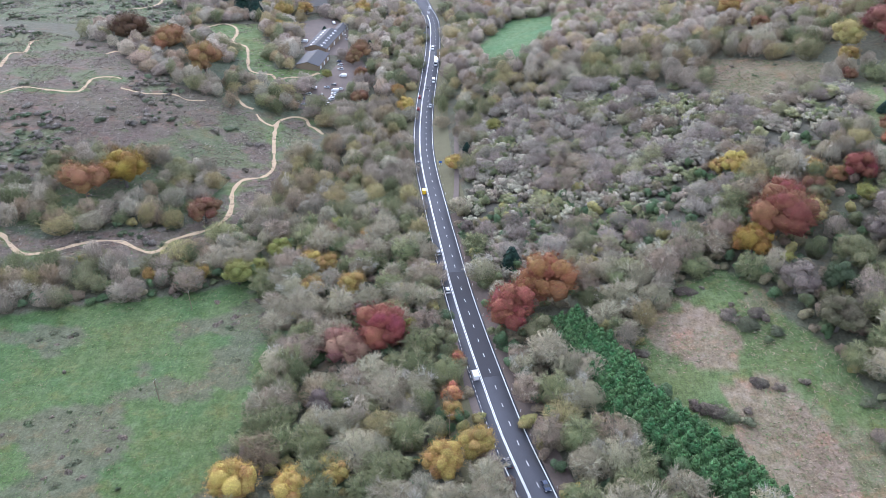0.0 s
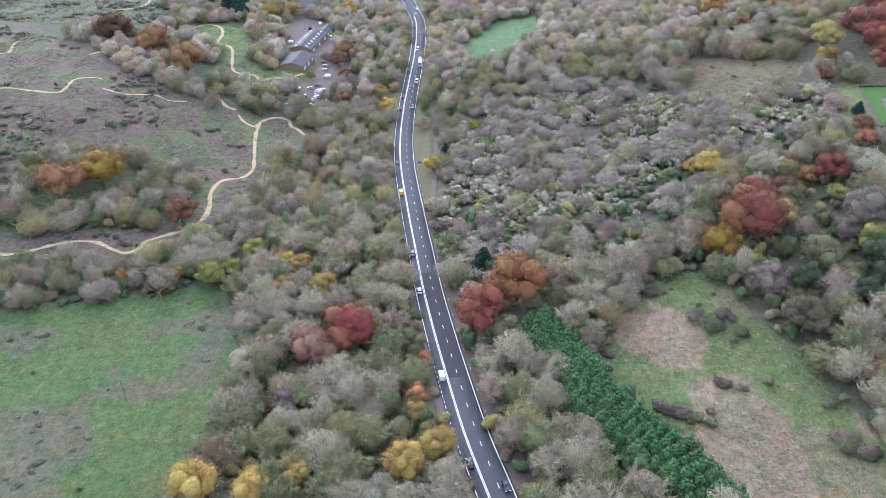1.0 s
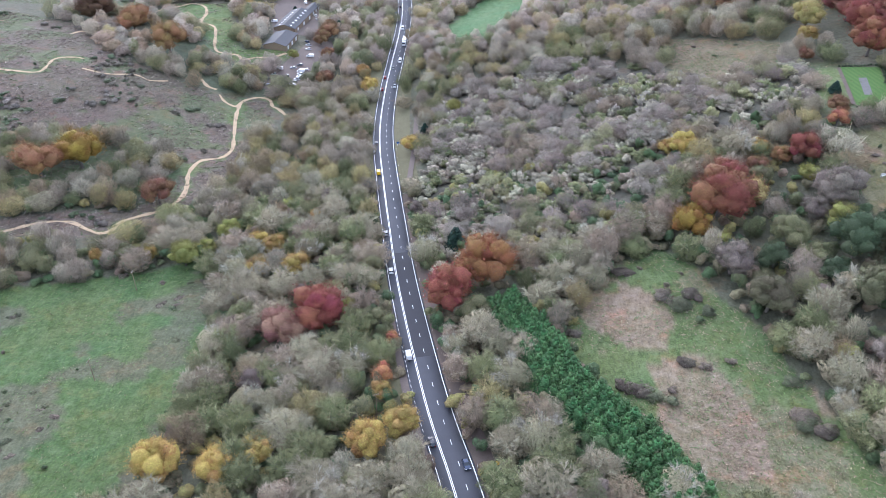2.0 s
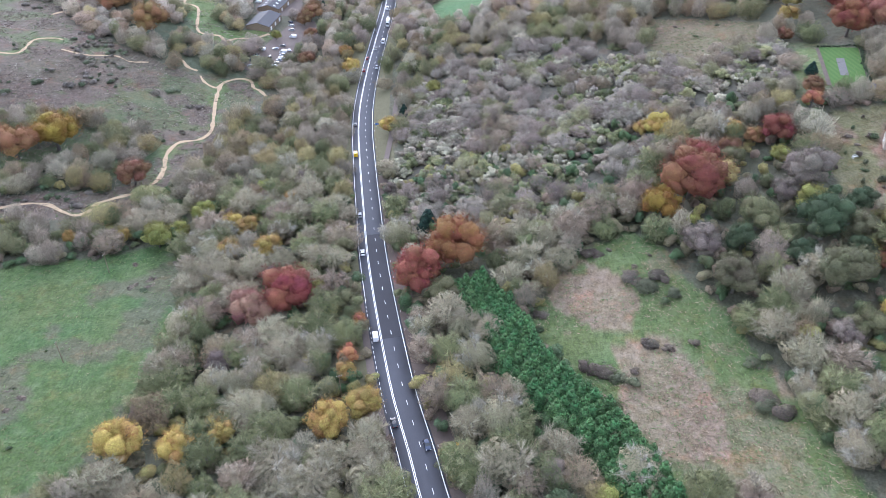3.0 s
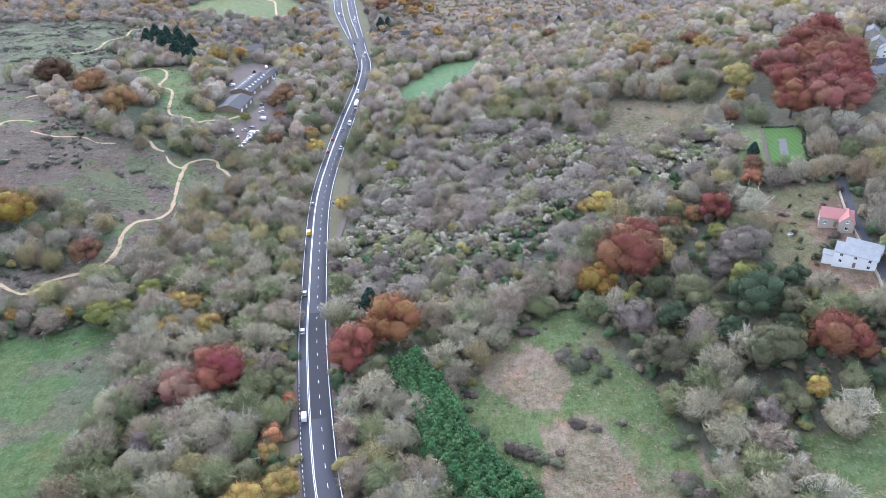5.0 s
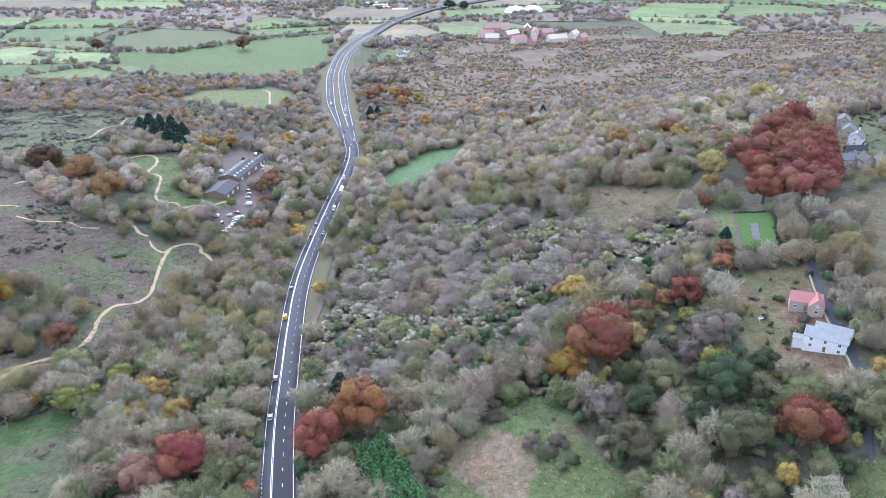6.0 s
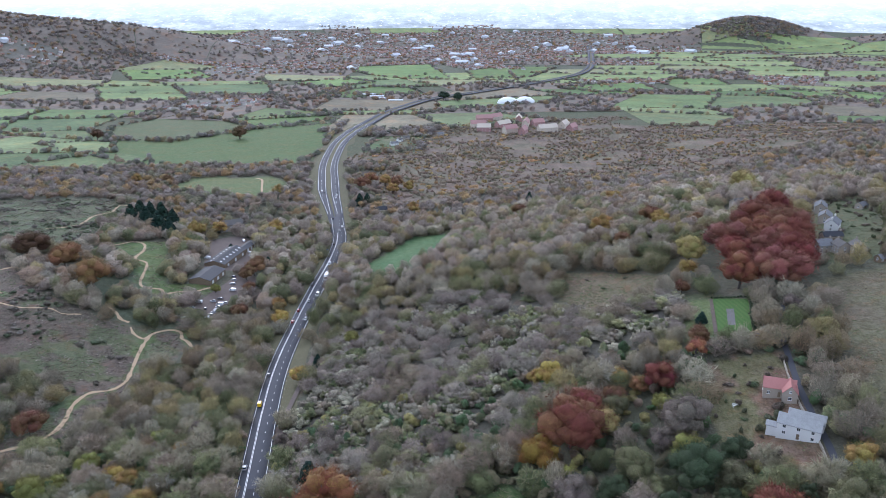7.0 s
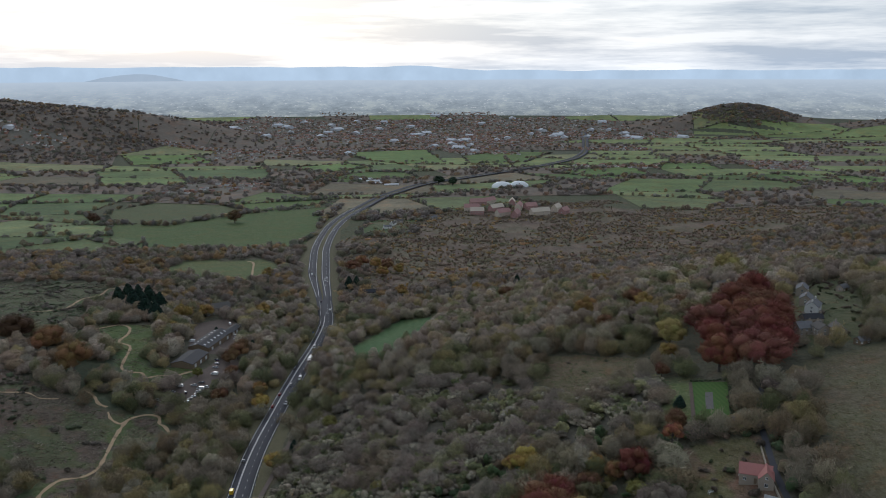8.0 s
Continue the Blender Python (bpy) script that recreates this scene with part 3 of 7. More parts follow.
patch = strip_object("road_patch", "darker freshly laid asphalt in the uphill lanes", "road patch", NEW_ASPHALT, [line_piece(203, 275, 3.9, 6.6, 0.008)])
long_lines = [line_piece(85, 700, -0.22, 0.22), line_piece(85, 700, 0.22, 0.22), line_piece(85, 760, 7.4, 0.24), line_piece(222, 760, -3.2, 0.2), line_piece(85, 168, -3.2, 0.2)]
long_lines += [line_piece(770, 1500, ROAD_LEFT + 0.7, 0.3), line_piece(770, 1500, ROAD_RIGHT - 0.7, 0.3), line_piece(770, 1500, -3.4, 0.3), line_piece(770, 1500, 3.4, 0.3)]
strip_object("road_lines", "long white lines painted along the road", "road marking", LINE, long_lines)

s0 = np.interp(126, ALONG, RUN)
dashes = tagged(new("lane_dashes", None), "row of white dashes between the uphill lanes", "road marking", kind="structure")
for k in range(-4, 70):
    v, t = dash(s0 + 9 * k, s0 + 9 * k + 2.2, 3.75, 0.17)
    part("dash", raw_mesh("dash", v, t, [LINE]), dashes)
edge_dashes = tagged(new("lay_by_dashes", None), "short white dashes along the mouth of the lay-by", "road marking", kind="structure")
s1 = np.interp(168, ALONG, RUN)
for k in range(22):
    v, t = dash(s1 + 2.6 * k, s1 + 2.6 * k + 1.3, -3.3, 0.16)
    part("dash", raw_mesh("dash", v, t, [LINE]), edge_dashes)
far_dash = Heap()
for k in range(80, 160):
    for off in (-8.2, 8.2):
        far_dash.add(*dash(s0 + 9 * k, s0 + 9 * k + 2.5, off, 0.25))
tagged(new("far_lane_dashes", far_dash.mesh("far_lane_dashes", [LINE])), "white lane dashes on the far carriageways", "road marking", kind="stuff")


def drape(line, left, right, lift=0.2, cuts=3):
    """A strip that follows the land across its width too."""
    s, n = sideways(line), len(line)
    v = []
    for f in np.linspace(0, 1, cuts):
        p = line[:, :2] + s * (np.broadcast_to(left, n) * (1 - f) + np.broadcast_to(right, n) * f)[:, None]
        v.append(np.column_stack([p, height(p[:, 0], p[:, 1]) + lift]))
    t = [np.stack([np.arange(n - 1) + k * n, np.arange(n - 1) + (k + 1) * n, np.arange(n - 1) + (k + 1) * n + 1, np.arange(n - 1) + k * n + 1], 1) for k in range(cuts - 1)]
    return np.concatenate(v), np.concatenate(t)


def bank(y0, y1, near_off, far_off, drop=0.1):
    """A verge from the road's edge out to the land."""
    k = stretch(y0, y1)
    l, s, n = ROAD_LINE[k], sideways(ROAD_LINE)[k], len(ROAD_LINE[k])
    a = np.broadcast_to(near_off, len(ALONG))[k]
    v = [np.column_stack([l[:, :2] + s * a[:, None], ROAD_Z[k] - drop])]
    for f in (0.35, 0.7, 1.0):
        o = a + np.sign(far_off) * abs(far_off) * f
        p = l[:, :2] + s * o[:, None]
        z = height(p[:, 0], p[:, 1]) + 0.12
        v.append(np.column_stack([p, z * f + (ROAD_Z[k] - drop) * (1 - f)]))
    i = np.arange(n - 1)
    return np.concatenate(v), np.concatenate([np.stack([i + j * n, i + (j + 1) * n, i + (j + 1) * n + 1, i + j * n + 1], 1) for j in range(3)])


strip_object("verge_left", "dull green grass verge beside the road", "verge", VERGE, [bank(85, 1500, ROAD_LEFT - 0.35, -12.0)])
strip_object("verge_right", "bare earth and leaf litter bank beside the road", "verge", EARTH, [bank(85, 330, ROAD_RIGHT + 0.35, 6.0)])
strip_object("verge_upper", "grassy bank beside the road", "verge", VERGE, [bank(330, 1500, ROAD_RIGHT + 0.35, 9.0)])
k = stretch(140, 240)
strip_object("lay_by", "worn grey gravel lay-by beside the road", "lay-by", GRAVEL, [ribbon(ROAD_LINE[k], ROAD_Z[k], -3.9 - 2.6 * np.sin(np.linspace(0, np.pi, len(ROAD_LINE[k]))), -3.85, -0.02)])

for name, (pts, half) in PATHS.items():
    l = glide(pts, 1.5)
    wob = np.array([noise.noise(Vector((p[0] * 0.2, p[1] * 0.2, 3.0))) for p in l]) * 0.7
    strip_object(name, "narrow sandy bike trail worn into the hillside", "path", SAND, [drape(l, -half - wob, half + wob, 0.22)])
LANE = glide([(196, 190), (207, 215), (212, 232), (214.5, 250), (217, 270), (221, 290), (227, 314), (240, 345), (262, 385), (282, 425), (300, 470), (318, 515), (330, 560)], 4.0)
strip_object("lane", "narrow dark asphalt lane past the houses", "lane", ASPHALT, [drape(LANE, -1.15, 1.15, 0.22)])
SLIP = glide([(2, 330), (3.5, 380), (4, 430), (8, 470), (12, 500)], 4.0)
strip_object("old_lane", "worn grey track beside the road", "lane", GRAVEL, [drape(SLIP + np.array((4.0, 0)), -1.3, 1.3, 0.25)])


def plot(name, label, category, mat, poly, lift, kind="structure"):
    """A flat-lying patch of ground that follows the land."""
    q = np.array(poly, float)
    bm = bmesh.new()
    f = bm.faces.new([bm.verts.new((*p, 0)) for p in q])
    bmesh.ops.triangulate(bm, faces=[f])
    bmesh.ops.subdivide_edges(bm, edges=bm.edges[:], cuts=5, use_grid_fill=True)
    z = height([v.co.x for v in bm.verts], [v.co.y for v in bm.verts])
    for v, h in zip(bm.verts, z):
        v.co.z = h + lift
    return tagged(new(name, bm_mesh(name, bm, mat)), label, category, kind=kind)


plot("car_park", "worn gravel car park below the barns", "car park", GRAVEL, CAR_PARK, 0.25)
plot("farm_yard", "grey gravel yard between the barns", "yard", GRAVEL, FARM_YARD, 0.22)

# ---- plants ----
rng = np.random.default_rng(5)


def ball(level):
    bm = bmesh.new()
    bmesh.ops.create_icosphere(bm, subdivisions=level, radius=1.0)
    v = np.array([p.co[:] for p in bm.verts])
    t = np.array([[p.index for p in f.verts] for f in bm.faces])
    bm.free()
    return v, t


BALL1, BALL2 = ball(1), ball(2)


def lump(level, r, amount, g):
    """A knobbly ball."""
    v, t = BALL1 if level == 1 else BALL2
    seed = Vector(g.uniform(-50, 50, 3))
    k = np.array([1 + amount * noise.noise(Vector(p) * 1.7 + seed) for p in v])
    return v * k[:, None] * r, t


def tube(a, b, ra, rb, sides=3):
    a, b = np.asarray(a, float), np.asarray(b, float)
    d = b - a
    d /= np.linalg.norm(d) + 1e-9
    u = np.cross(d, (0.3, 0.9, 0.1))
    u /= np.linalg.norm(u) + 1e-9
    w2 = np.cross(d, u)
    ang = np.linspace(0, 2 * np.pi, sides, endpoint=False)
    ring = np.cos(ang)[:, None] * u + np.sin(ang)[:, None] * w2
    v = np.concatenate([a + ring * ra, b + ring * rb])
    i = np.arange(sides)
    j = (i + 1) % sides
    return v, np.concatenate([np.stack([i, j, j + sides], 1), np.stack([i, j + sides, i + sides], 1)])


def slivers(base, way, length, width, g):
    """Thin single triangles from base points along ways: twigs."""
    n = len(base)
    side = np.cross(way, g.normal(size=(n, 3)))
    side /= np.linalg.norm(side, axis=1)[:, None] + 1e-9
    v = np.stack([base - side * width[:, None], base + side * width[:, None], base + way * length[:, None]], 1).reshape(-1, 3)
    return v, np.arange(3 * n).reshape(-1, 3)


def leaves(centre, normal, size, g):
    """Small four-cornered leaf clumps, facing about along their normals."""
    n = len(centre)
    nn = normal + g.normal(size=(n, 3)) * 0.55
    nn /= np.linalg.norm(nn, axis=1)[:, None]
    u = np.cross(nn, g.normal(size=(n, 3)))
    u /= np.linalg.norm(u, axis=1)[:, None]
    q = np.cross(nn, u)
    s = size[:, None]
    v = np.stack([centre - u * s, centre - q * s * 0.8 + nn * s * 0.25, centre + u * s, centre + q * s * 0.7 + nn * s * 0.2], 1).reshape(-1, 3)
    b = np.arange(n)[:, None] * 4
    return v, np.concatenate([b + [0, 1, 2], b + [0, 2, 3]])


def dome_points(n, g, low=-0.25):
    z = g.uniform(low, 1, n)
    a = g.uniform(0, 2 * np.pi, n)
    r = np.sqrt(1 - np.clip(z, -1, 1) ** 2)
    return np.stack([r * np.cos(a), r * np.sin(a), z], 1)


def bulge(d, seed, amount):
    """How far a crown reaches in each direction, uneven all round."""
    return np.array([1 + amount * (noise.noise(Vector(p) * 1.6 + seed) + 0.5 * noise.noise(Vector(p) * 3.7 + seed)) for p in d])


def bare_tree_meshes(seed, R=5.0, H=9.5, mat=None, tangle=None, limbs=10, twigs=21):
    """Trunk with limbs, and a crown of fine twigs with branches standing out of it."""
    g = np.random.default_rng(seed)
    wood, crown = Heap(), Heap()
    mass = Heap()
    for k in (0.90, 0.74, 0.55):
        v, t = lump(2, k, 0.55, g)
        mass.add(v * (R, R, H * 0.46) + (0, 0, H * 0.45), t)
    for p in dome_points(4, g, 0.1):
        v, t = lump(2, g.uniform(0.34, 0.5), 0.4, g)
        mass.add((v + p * 0.50) * (R, R, H * 0.46) + (0, 0, H * 0.45), t)
    inner = mass.mesh("inner_crown", [tangle or TWIG_MASS], smooth=True)
    fork = np.array([g.normal() * 0.3, g.normal() * 0.3, H * 0.28])
    wood.add(*tube((0, 0, -0.6), fork, 0.32, 0.24, 6))
    tips = dome_points(limbs, g, 0.15)
    tips[0] = (0.1, 0.1, 1.0)
    for p in tips:
        end = np.array((0, 0, H * 0.52)) + p * (R * 0.78, R * 0.78, H * 0.40)
        bend = fork * 0.45 + end * 0.55 + g.normal(size=3) * 0.5 + (0, 0, -0.3)
        wood.add(*tube(fork, bend, 0.17, 0.10))
        wood.add(*tube(bend, end, 0.10, 0.045))
        for _ in range(8):
            f = g.uniform(0.15, 1.0)
            a = (bend + (end - bend) * f) if g.random() < 0.7 else fork + (bend - fork) * (0.4 + 0.6 * f)
            out = a - np.array((0, 0, H * 0.40))
            out = out / (np.linalg.norm(out) + 1e-9) + g.normal(size=3) * 0.45 + (0, 0, 0.25)
            out /= np.linalg.norm(out)
            b = a + out * g.uniform(0.25, 0.48) * R
            over = np.linalg.norm((b - (0, 0, H * 0.5)) / (R, R, H * 0.5))
            if over > 1.05:
                b = np.array((0, 0, H * 0.5)) + (b - (0, 0, H * 0.5)) / over
            crown.add(*tube(a, b, 0.07, 0.03))
            f = g.uniform(0.1, 1.0, twigs)[:, None]
            base = a + (b - a) * f
            ways = (b - a) / np.linalg.norm(b - a) + g.normal(size=(twigs, 3)) * 0.5 + (0, 0, 0.15)
            ways /= np.linalg.norm(ways, axis=1)[:, None]
            crown.add(*slivers(base, ways, g.uniform(0.7, 1.9, twigs), g.uniform(0.020, 0.042, twigs), g))
    return wood.mesh("trunk", [BARK]), crown.mesh("crown", [mat or TWIGS]), inner


def leafy_meshes(seed, mat, R=5.0, H=9.0, count=1300, size=0.42, lobes=16):
    """Trunk, and a crown of leaf clumps on many uneven lobes."""
    g = np.random.default_rng(seed)
    wood, crown = Heap(), Heap()
    wood.add(*tube((0, 0, -0.6), (0.2, 0.1, H * 0.5), 0.34, 0.2, 6))
    for p in dome_points(6, g, 0.0):
        wood.add(*tube((0.1, 0.05, H * 0.3), np.array((0, 0, H * 0.5)) + p * (R * 0.7, R * 0.7, H * 0.3), 0.14, 0.04))
    mids = dome_points(lobes, g, -0.3) * g.uniform(0.30, 0.66, lobes)[:, None]
    sizes = g.uniform(0.27, 0.50, lobes)
    hull = (R, R, H * 0.54)
    for m, s in zip(mids, sizes):
        v, t = lump(1, s * 0.74, 0.6, g)
        crown.add((v + m) * hull + (0, 0, H * 0.46), t)
    k = g.integers(0, lobes, count)
    p = dome_points(count, g, -0.5)
    c = mids[k] + p * (sizes[k] * g.uniform(0.72, 1.16, count))[:, None]
    crown.add(*leaves(c * hull + (0, 0, H * 0.46), p, g.uniform(0.5, 1.0, count) * size, g))
    k = g.integers(0, lobes, count)
    p = dome_points(len(k), g, -0.3)
    ways = p + mids[k] * 1.2 + g.normal(size=(len(k), 3)) * 0.25 + (0, 0, 0.15)
    ways /= np.linalg.norm(ways, axis=1)[:, None]
    crown.add(*slivers((mids[k] + p * (sizes[k] * 0.75)[:, None]) * hull + (0, 0, H * 0.46), ways, g.uniform(0.7, 1.7, len(k)), g.uniform(0.025, 0.055, len(k)), g))
    return wood.mesh("trunk", [BARK]), crown.mesh("crown", [mat], smooth=True)


def fir_meshes(seed, mat, R=2.6, H=9.0, count=900, size=1.0):
    """A pointed evergreen of many drooping sprays."""
    g = np.random.default_rng(seed)
    wood, crown = Heap(), Heap()
    wood.add(*tube((0, 0, -0.6), (0, 0, H * 0.9), 0.28, 0.05, 6))
    for z0 in np.linspace(0.12, 0.85, 7):
        v, t = lump(1, 1.0, 0.5, g)
        r = R * (1 - z0) ** 0.75 * 0.85
        crown.add(v * (r, r, H * 0.11) + (0, 0, z0 * H), t)
    f = 1 - np.sqrt(g.uniform(0, 1, count))
    a = g.uniform(0, 2 * np.pi, count)
    r = R * (1 - f) ** 0.75 * g.uniform(0.75, 1.08, count)
    p = np.stack([np.cos(a), np.sin(a), np.full(count, 0.35)], 1)
    c = np.stack([r * np.cos(a), r * np.sin(a), 0.06 * H + f * H * 0.94], 1)
    crown.add(*leaves(c, p, g.uniform(0.22, 0.5, count) * size, g))
    return wood.mesh("trunk", [BARK]), crown.mesh("crown", [mat], smooth=True)


def planted(name, meshes, label, category, group):
    ob = tagged(new(name, None), label, category, group)
    part("trunk", meshes[0], ob)
    part("crown", meshes[1], ob)
    if len(meshes) > 2:
        part("inner_crown", meshes[2], ob, "close tangle of twigs inside the crown")
    return ob


def place_copies(template, spots, base_r, base_h):
    """Copies at (x, y, radius, height); the template itself takes the first spot."""
    for k in range(len(spots) - 1, -1, -1):
        x, y, r, h = spots[k]
        m = Matrix.Translation((x, y, float(height(x, y)))) @ Matrix.Rotation(rng.uniform(0, 6.28), 4, "Z") @ Matrix.Diagonal((r / base_r, r / base_r, h / base_h, 1))
        if k:
            copy_thing(template, m)
        else:
            template.matrix_basis = m


# trees in autumn leaf: x, y, crown radius, kind
AUTUMN = """
-178 350 11.7 orange; -163 363 12 ochre; -116 335 7.8 rust; -161 521 12 orange; -194 552 12 orange; -228 573 13 brown;
-23 225 10 red; -34 218 8.2 pink; 25 231 9.6 red; 38 243 11.6 redorange; 35 220 6 olive; 129 262 13 red;
116 251 8 ochre; 0 161 6.4 yellow; 10 168 5.8 gold; -61 155 7.2 yellow; -43 154 6 yellow; -37 264 5.6 gold;
-58 289 4.6 yellow; -50 283 5.2 gold; -73 299 5.4 lime; -87 277 6.6 lime; -80 283 5 lime; 6 377 5 yellow;
-12 231 3.3 lime; 5 209 3.1 salmon; 3 192 3.7 salmon; 3 183 3.6 gold; 128 313 6.4 yellow; 122 318 4.2 gold;
-24 479 5.8 yellow; -103 281 3.2 gold; -125 279 3.2 gold; 161 290 4.2 orange; 168 287 7.3 red; 170 256 9.4 mauve;
136 279 8 red; 182 200 9.7 crimson; 176 206 2.6 orange; 170 184 3.4 yellow; 166 274 4.4 lime; 149 278 5.4 olive;
124 227 7.4 mauve; 146 236 7.2 olive; 130 206 7.8 moss; 165 226 9.8 ivy; 163 201 9.2 moss; 182 238 5.5 ivy; 161 180 5.5 olive; 142 266 6.5 pale; 138 226 6 ivy; 154 214 5.5 ivy; 172 214 5 ivy; 176 224 6 moss; 154 177 5 mauve; 273 466 16 crimson; 246 436 15.5 beech; 232 379 10.5 red; 250 371 14.5 beech;
275 424 15 crimson; 293 495 12 crimson; 257 404 14 beech; 262 440 14 crimson; 262 388 12 crimson; 241 410 12 crimson; 283 446 13 beech; 224 436 9.4 pale; 217 415 5.4 gold; 195 547 8.4 gold;
229 666 7.4 gold; 231 554 8 rust; 233 535 7 gold; 253 517 6 rust; 322 624 10.4 pale; 216 222 5.5 gold;
203 201 7.4 olive; 128 738 6.8 gold; -2 927 8 orange; 16 912 8 gold; 53 762 6.7 gold; 27 863 7.2 gold;
-133 673 8.8 gold; -132 642 4.6 gold; 29 420 4.6 lime; 160 250 5.8 mauve; 150 285 5.2 rust;
-100 863 7 gold; -288 950 7 gold; -251 950 6 rust; -256 1336 13 brown; -498 1344 11 brown; 88 1907 14 evergreen; 121 1886 13 evergreen; -55 498 6 rust; -62 575 8 rust; -30 505 5 gold; -118 690 7 gold; -70 700 7 gold; 30 905 8 rust; -8 890 9 rust; 45 880 7 gold; 150 690 7 rust; 200 500 6 rust; 206 388 4 rust; 193 318 5 rust; 188 306 5 salmon; -66 566 6 rust; -62 592 6.5 rust; -58 540 5 rust; -82 538 3.5 lime; 240 335 5 mauve; 236 322 5 olive
"""
by_kind = {}
for row in AUTUMN.replace("\n", " ").split(";"):
    x, y, r, kind = row.split()
    x, y, r = float(x), float(y), float(r)
    by_kind.setdefault(kind, []).append((x, y, r * 1.2, min(max(1.95 * r, 8.5), 23.0)))
AUTUMN_SPOTS = [(x, y, r) for v in by_kind.values() for x, y, r, _ in v]
for k, (kind, spots) in enumerate(by_kind.items()):
    big = max(s[2] for s in spots) > 7
    for half in (0, 1):
        mine = spots[half::2]
        if mine:
            meshes = leafy_meshes(20 + 2 * k + half, LEAVES[kind], count=1200 if big else 750, size=0.25, lobes=32 if big else 20)
            place_copies(planted("autumn_tree", meshes, WORDS[kind] + " broadleaf tree in autumn leaf", "tree", "autumn trees"), mine, 5.0, 9.0)

# evergreens
FIRS = [(-204, 709, 9, 21), (-187, 699, 9, 22), (-171, 685, 9, 21), (-205, 735, 9, 20), (-157, 670, 8, 19), (-178, 715, 9, 23), (-192, 726, 8, 21), (-163, 700, 8, 20), (-4, 811, 6, 13), (3, 820, 5, 11), (28, 271, 5.0, 11), (-56, 598, 4, 9), (13, 396, 3, 7), (201, 340, 3.0, 6), (-96, 640, 3, 6), (165, 740, 5, 15)]
place_copies(planted("fir_tree", fir_meshes(70, DARK_FIR), "dark green dense conifer", "conifer", "dark conifers"), FIRS, 2.6, 9.0)
HEDGE = glide([(43, 226), (51, 209), (56, 196), (60, 183), (66, 172), (74, 161), (80, 150), (84, 139), (88, 126)], 3.4)
hedge_spots = []
for (x, y), (u, v) in zip(HEDGE[:, :2], sideways(HEDGE)):
    for o in (-6.0, -3.0, 0.0, 3.0, 6.0):
        k = o + rng.uniform(-0.8, 0.8)
        hedge_spots.append((x - u * k, y - v * k, rng.uniform(3.2, 4.2), rng.uniform(7.6, 10.0)))
place_copies(planted("hedge_conifer", fir_meshes(71, CONIFER, 2.6, 9.0, 560, 0.62), "bright green cypress grown together in a tall hedge", "conifer", "cypress hedge"), hedge_spots, 2.6, 9.0)


# ---- woods: what stands where ----
def on_road(x, y, margin):
    d = gap(ROAD_LINE[ROAD_LINE[:, 1] < 1500], x, y)
    left, right = np.interp(y, ALONG, ROAD_LEFT), np.interp(y, ALONG, ROAD_RIGHT)
    return (d > left - margin) & (d < right + margin)


OPEN = [SMALL_FIELD, FIELD_LEFT, FIELD_RIGHT, FIELD_EDGE, MEADOW, LAWN, LAWN_SIDE, LAWN_ROUND, CLEARING, HEATH, BIKE_PARK, FAR_PARK, BACK_HEATH, CAR_PARK, FARM_YARD, GARDEN, HILL_FIELD, VILLAGE, BIG_FIELD, UPPER_FIELD, EAST_FIELD]


def seen_from_path(x, y, margin=25.0):
    return (x > -(0.47 * y + 60 + margin) - 0.12 * np.maximum(y - 600, 0)) & (x < 105 + 0.545 * y + margin) & (y > 120)


def scatter(x0, x1, y0, y1, step):
    gx2, gy2 = np.meshgrid(np.arange(x0, x1, step), np.arange(y0, y1, step))
    x = (gx2 + rng.uniform(-0.42, 0.42, gx2.shape) * step).ravel()
    y = (gy2 + rng.uniform(-0.42, 0.42, gy2.shape) * step).ravel()
    return x, y


def clear_of(x, y, spots, share=0.75):
    ok = np.ones(len(x), bool)
    for sx, sy, sr in spots:
        ok &= np.hypot(x - sx, y - sy) > sr * share
    return ok


# where buildings stand: x, y, radius to keep clear
BUILT = [(296, 554, 15), (293, 408, 14), (305, 425, 14), (313, 455, 12), (322, 490, 12), (-95, 560, 15), (-92, 575, 17), (-95, 600, 16), (-88, 625, 16), (-82, 640, 14), (-113, 705, 20), (20, 775, 16), (284, 546, 16)]


def free(x, y, margin=4.5, keep_off=True):
    ok = seen_from_path(x, y) & ~on_road(x, y, margin) & clear_of(x, y, BUILT, 1.0)
    if keep_off:
        ok &= clear_of(x, y, [(a, b, r + 2.5) for a, b, r in AUTUMN_SPOTS], 1.0)
    for l in PATH_LINES + [SLIP]:
        ok &= np.abs(gap(l, x, y)) > 4.0
    ok &= np.abs(gap(LANE, x, y)) > 2.4
    for l in PATH_LINES[:2]:
        ok &= np.abs(gap(l, x, y + 9.0)) > 8.0
    return ok


def is_open(x, y):
    o = np.zeros(len(x), bool)
    for p in OPEN:
        o |= inside(p, x, y)
    o |= on_moor(x, y)
    return o & ~inside(THICK_BELT, x, y) & ~inside(GULLY, x, y)


HEDGE_SPOTS = [(x, y, 5.0) for x, y, _, _ in hedge_spots]

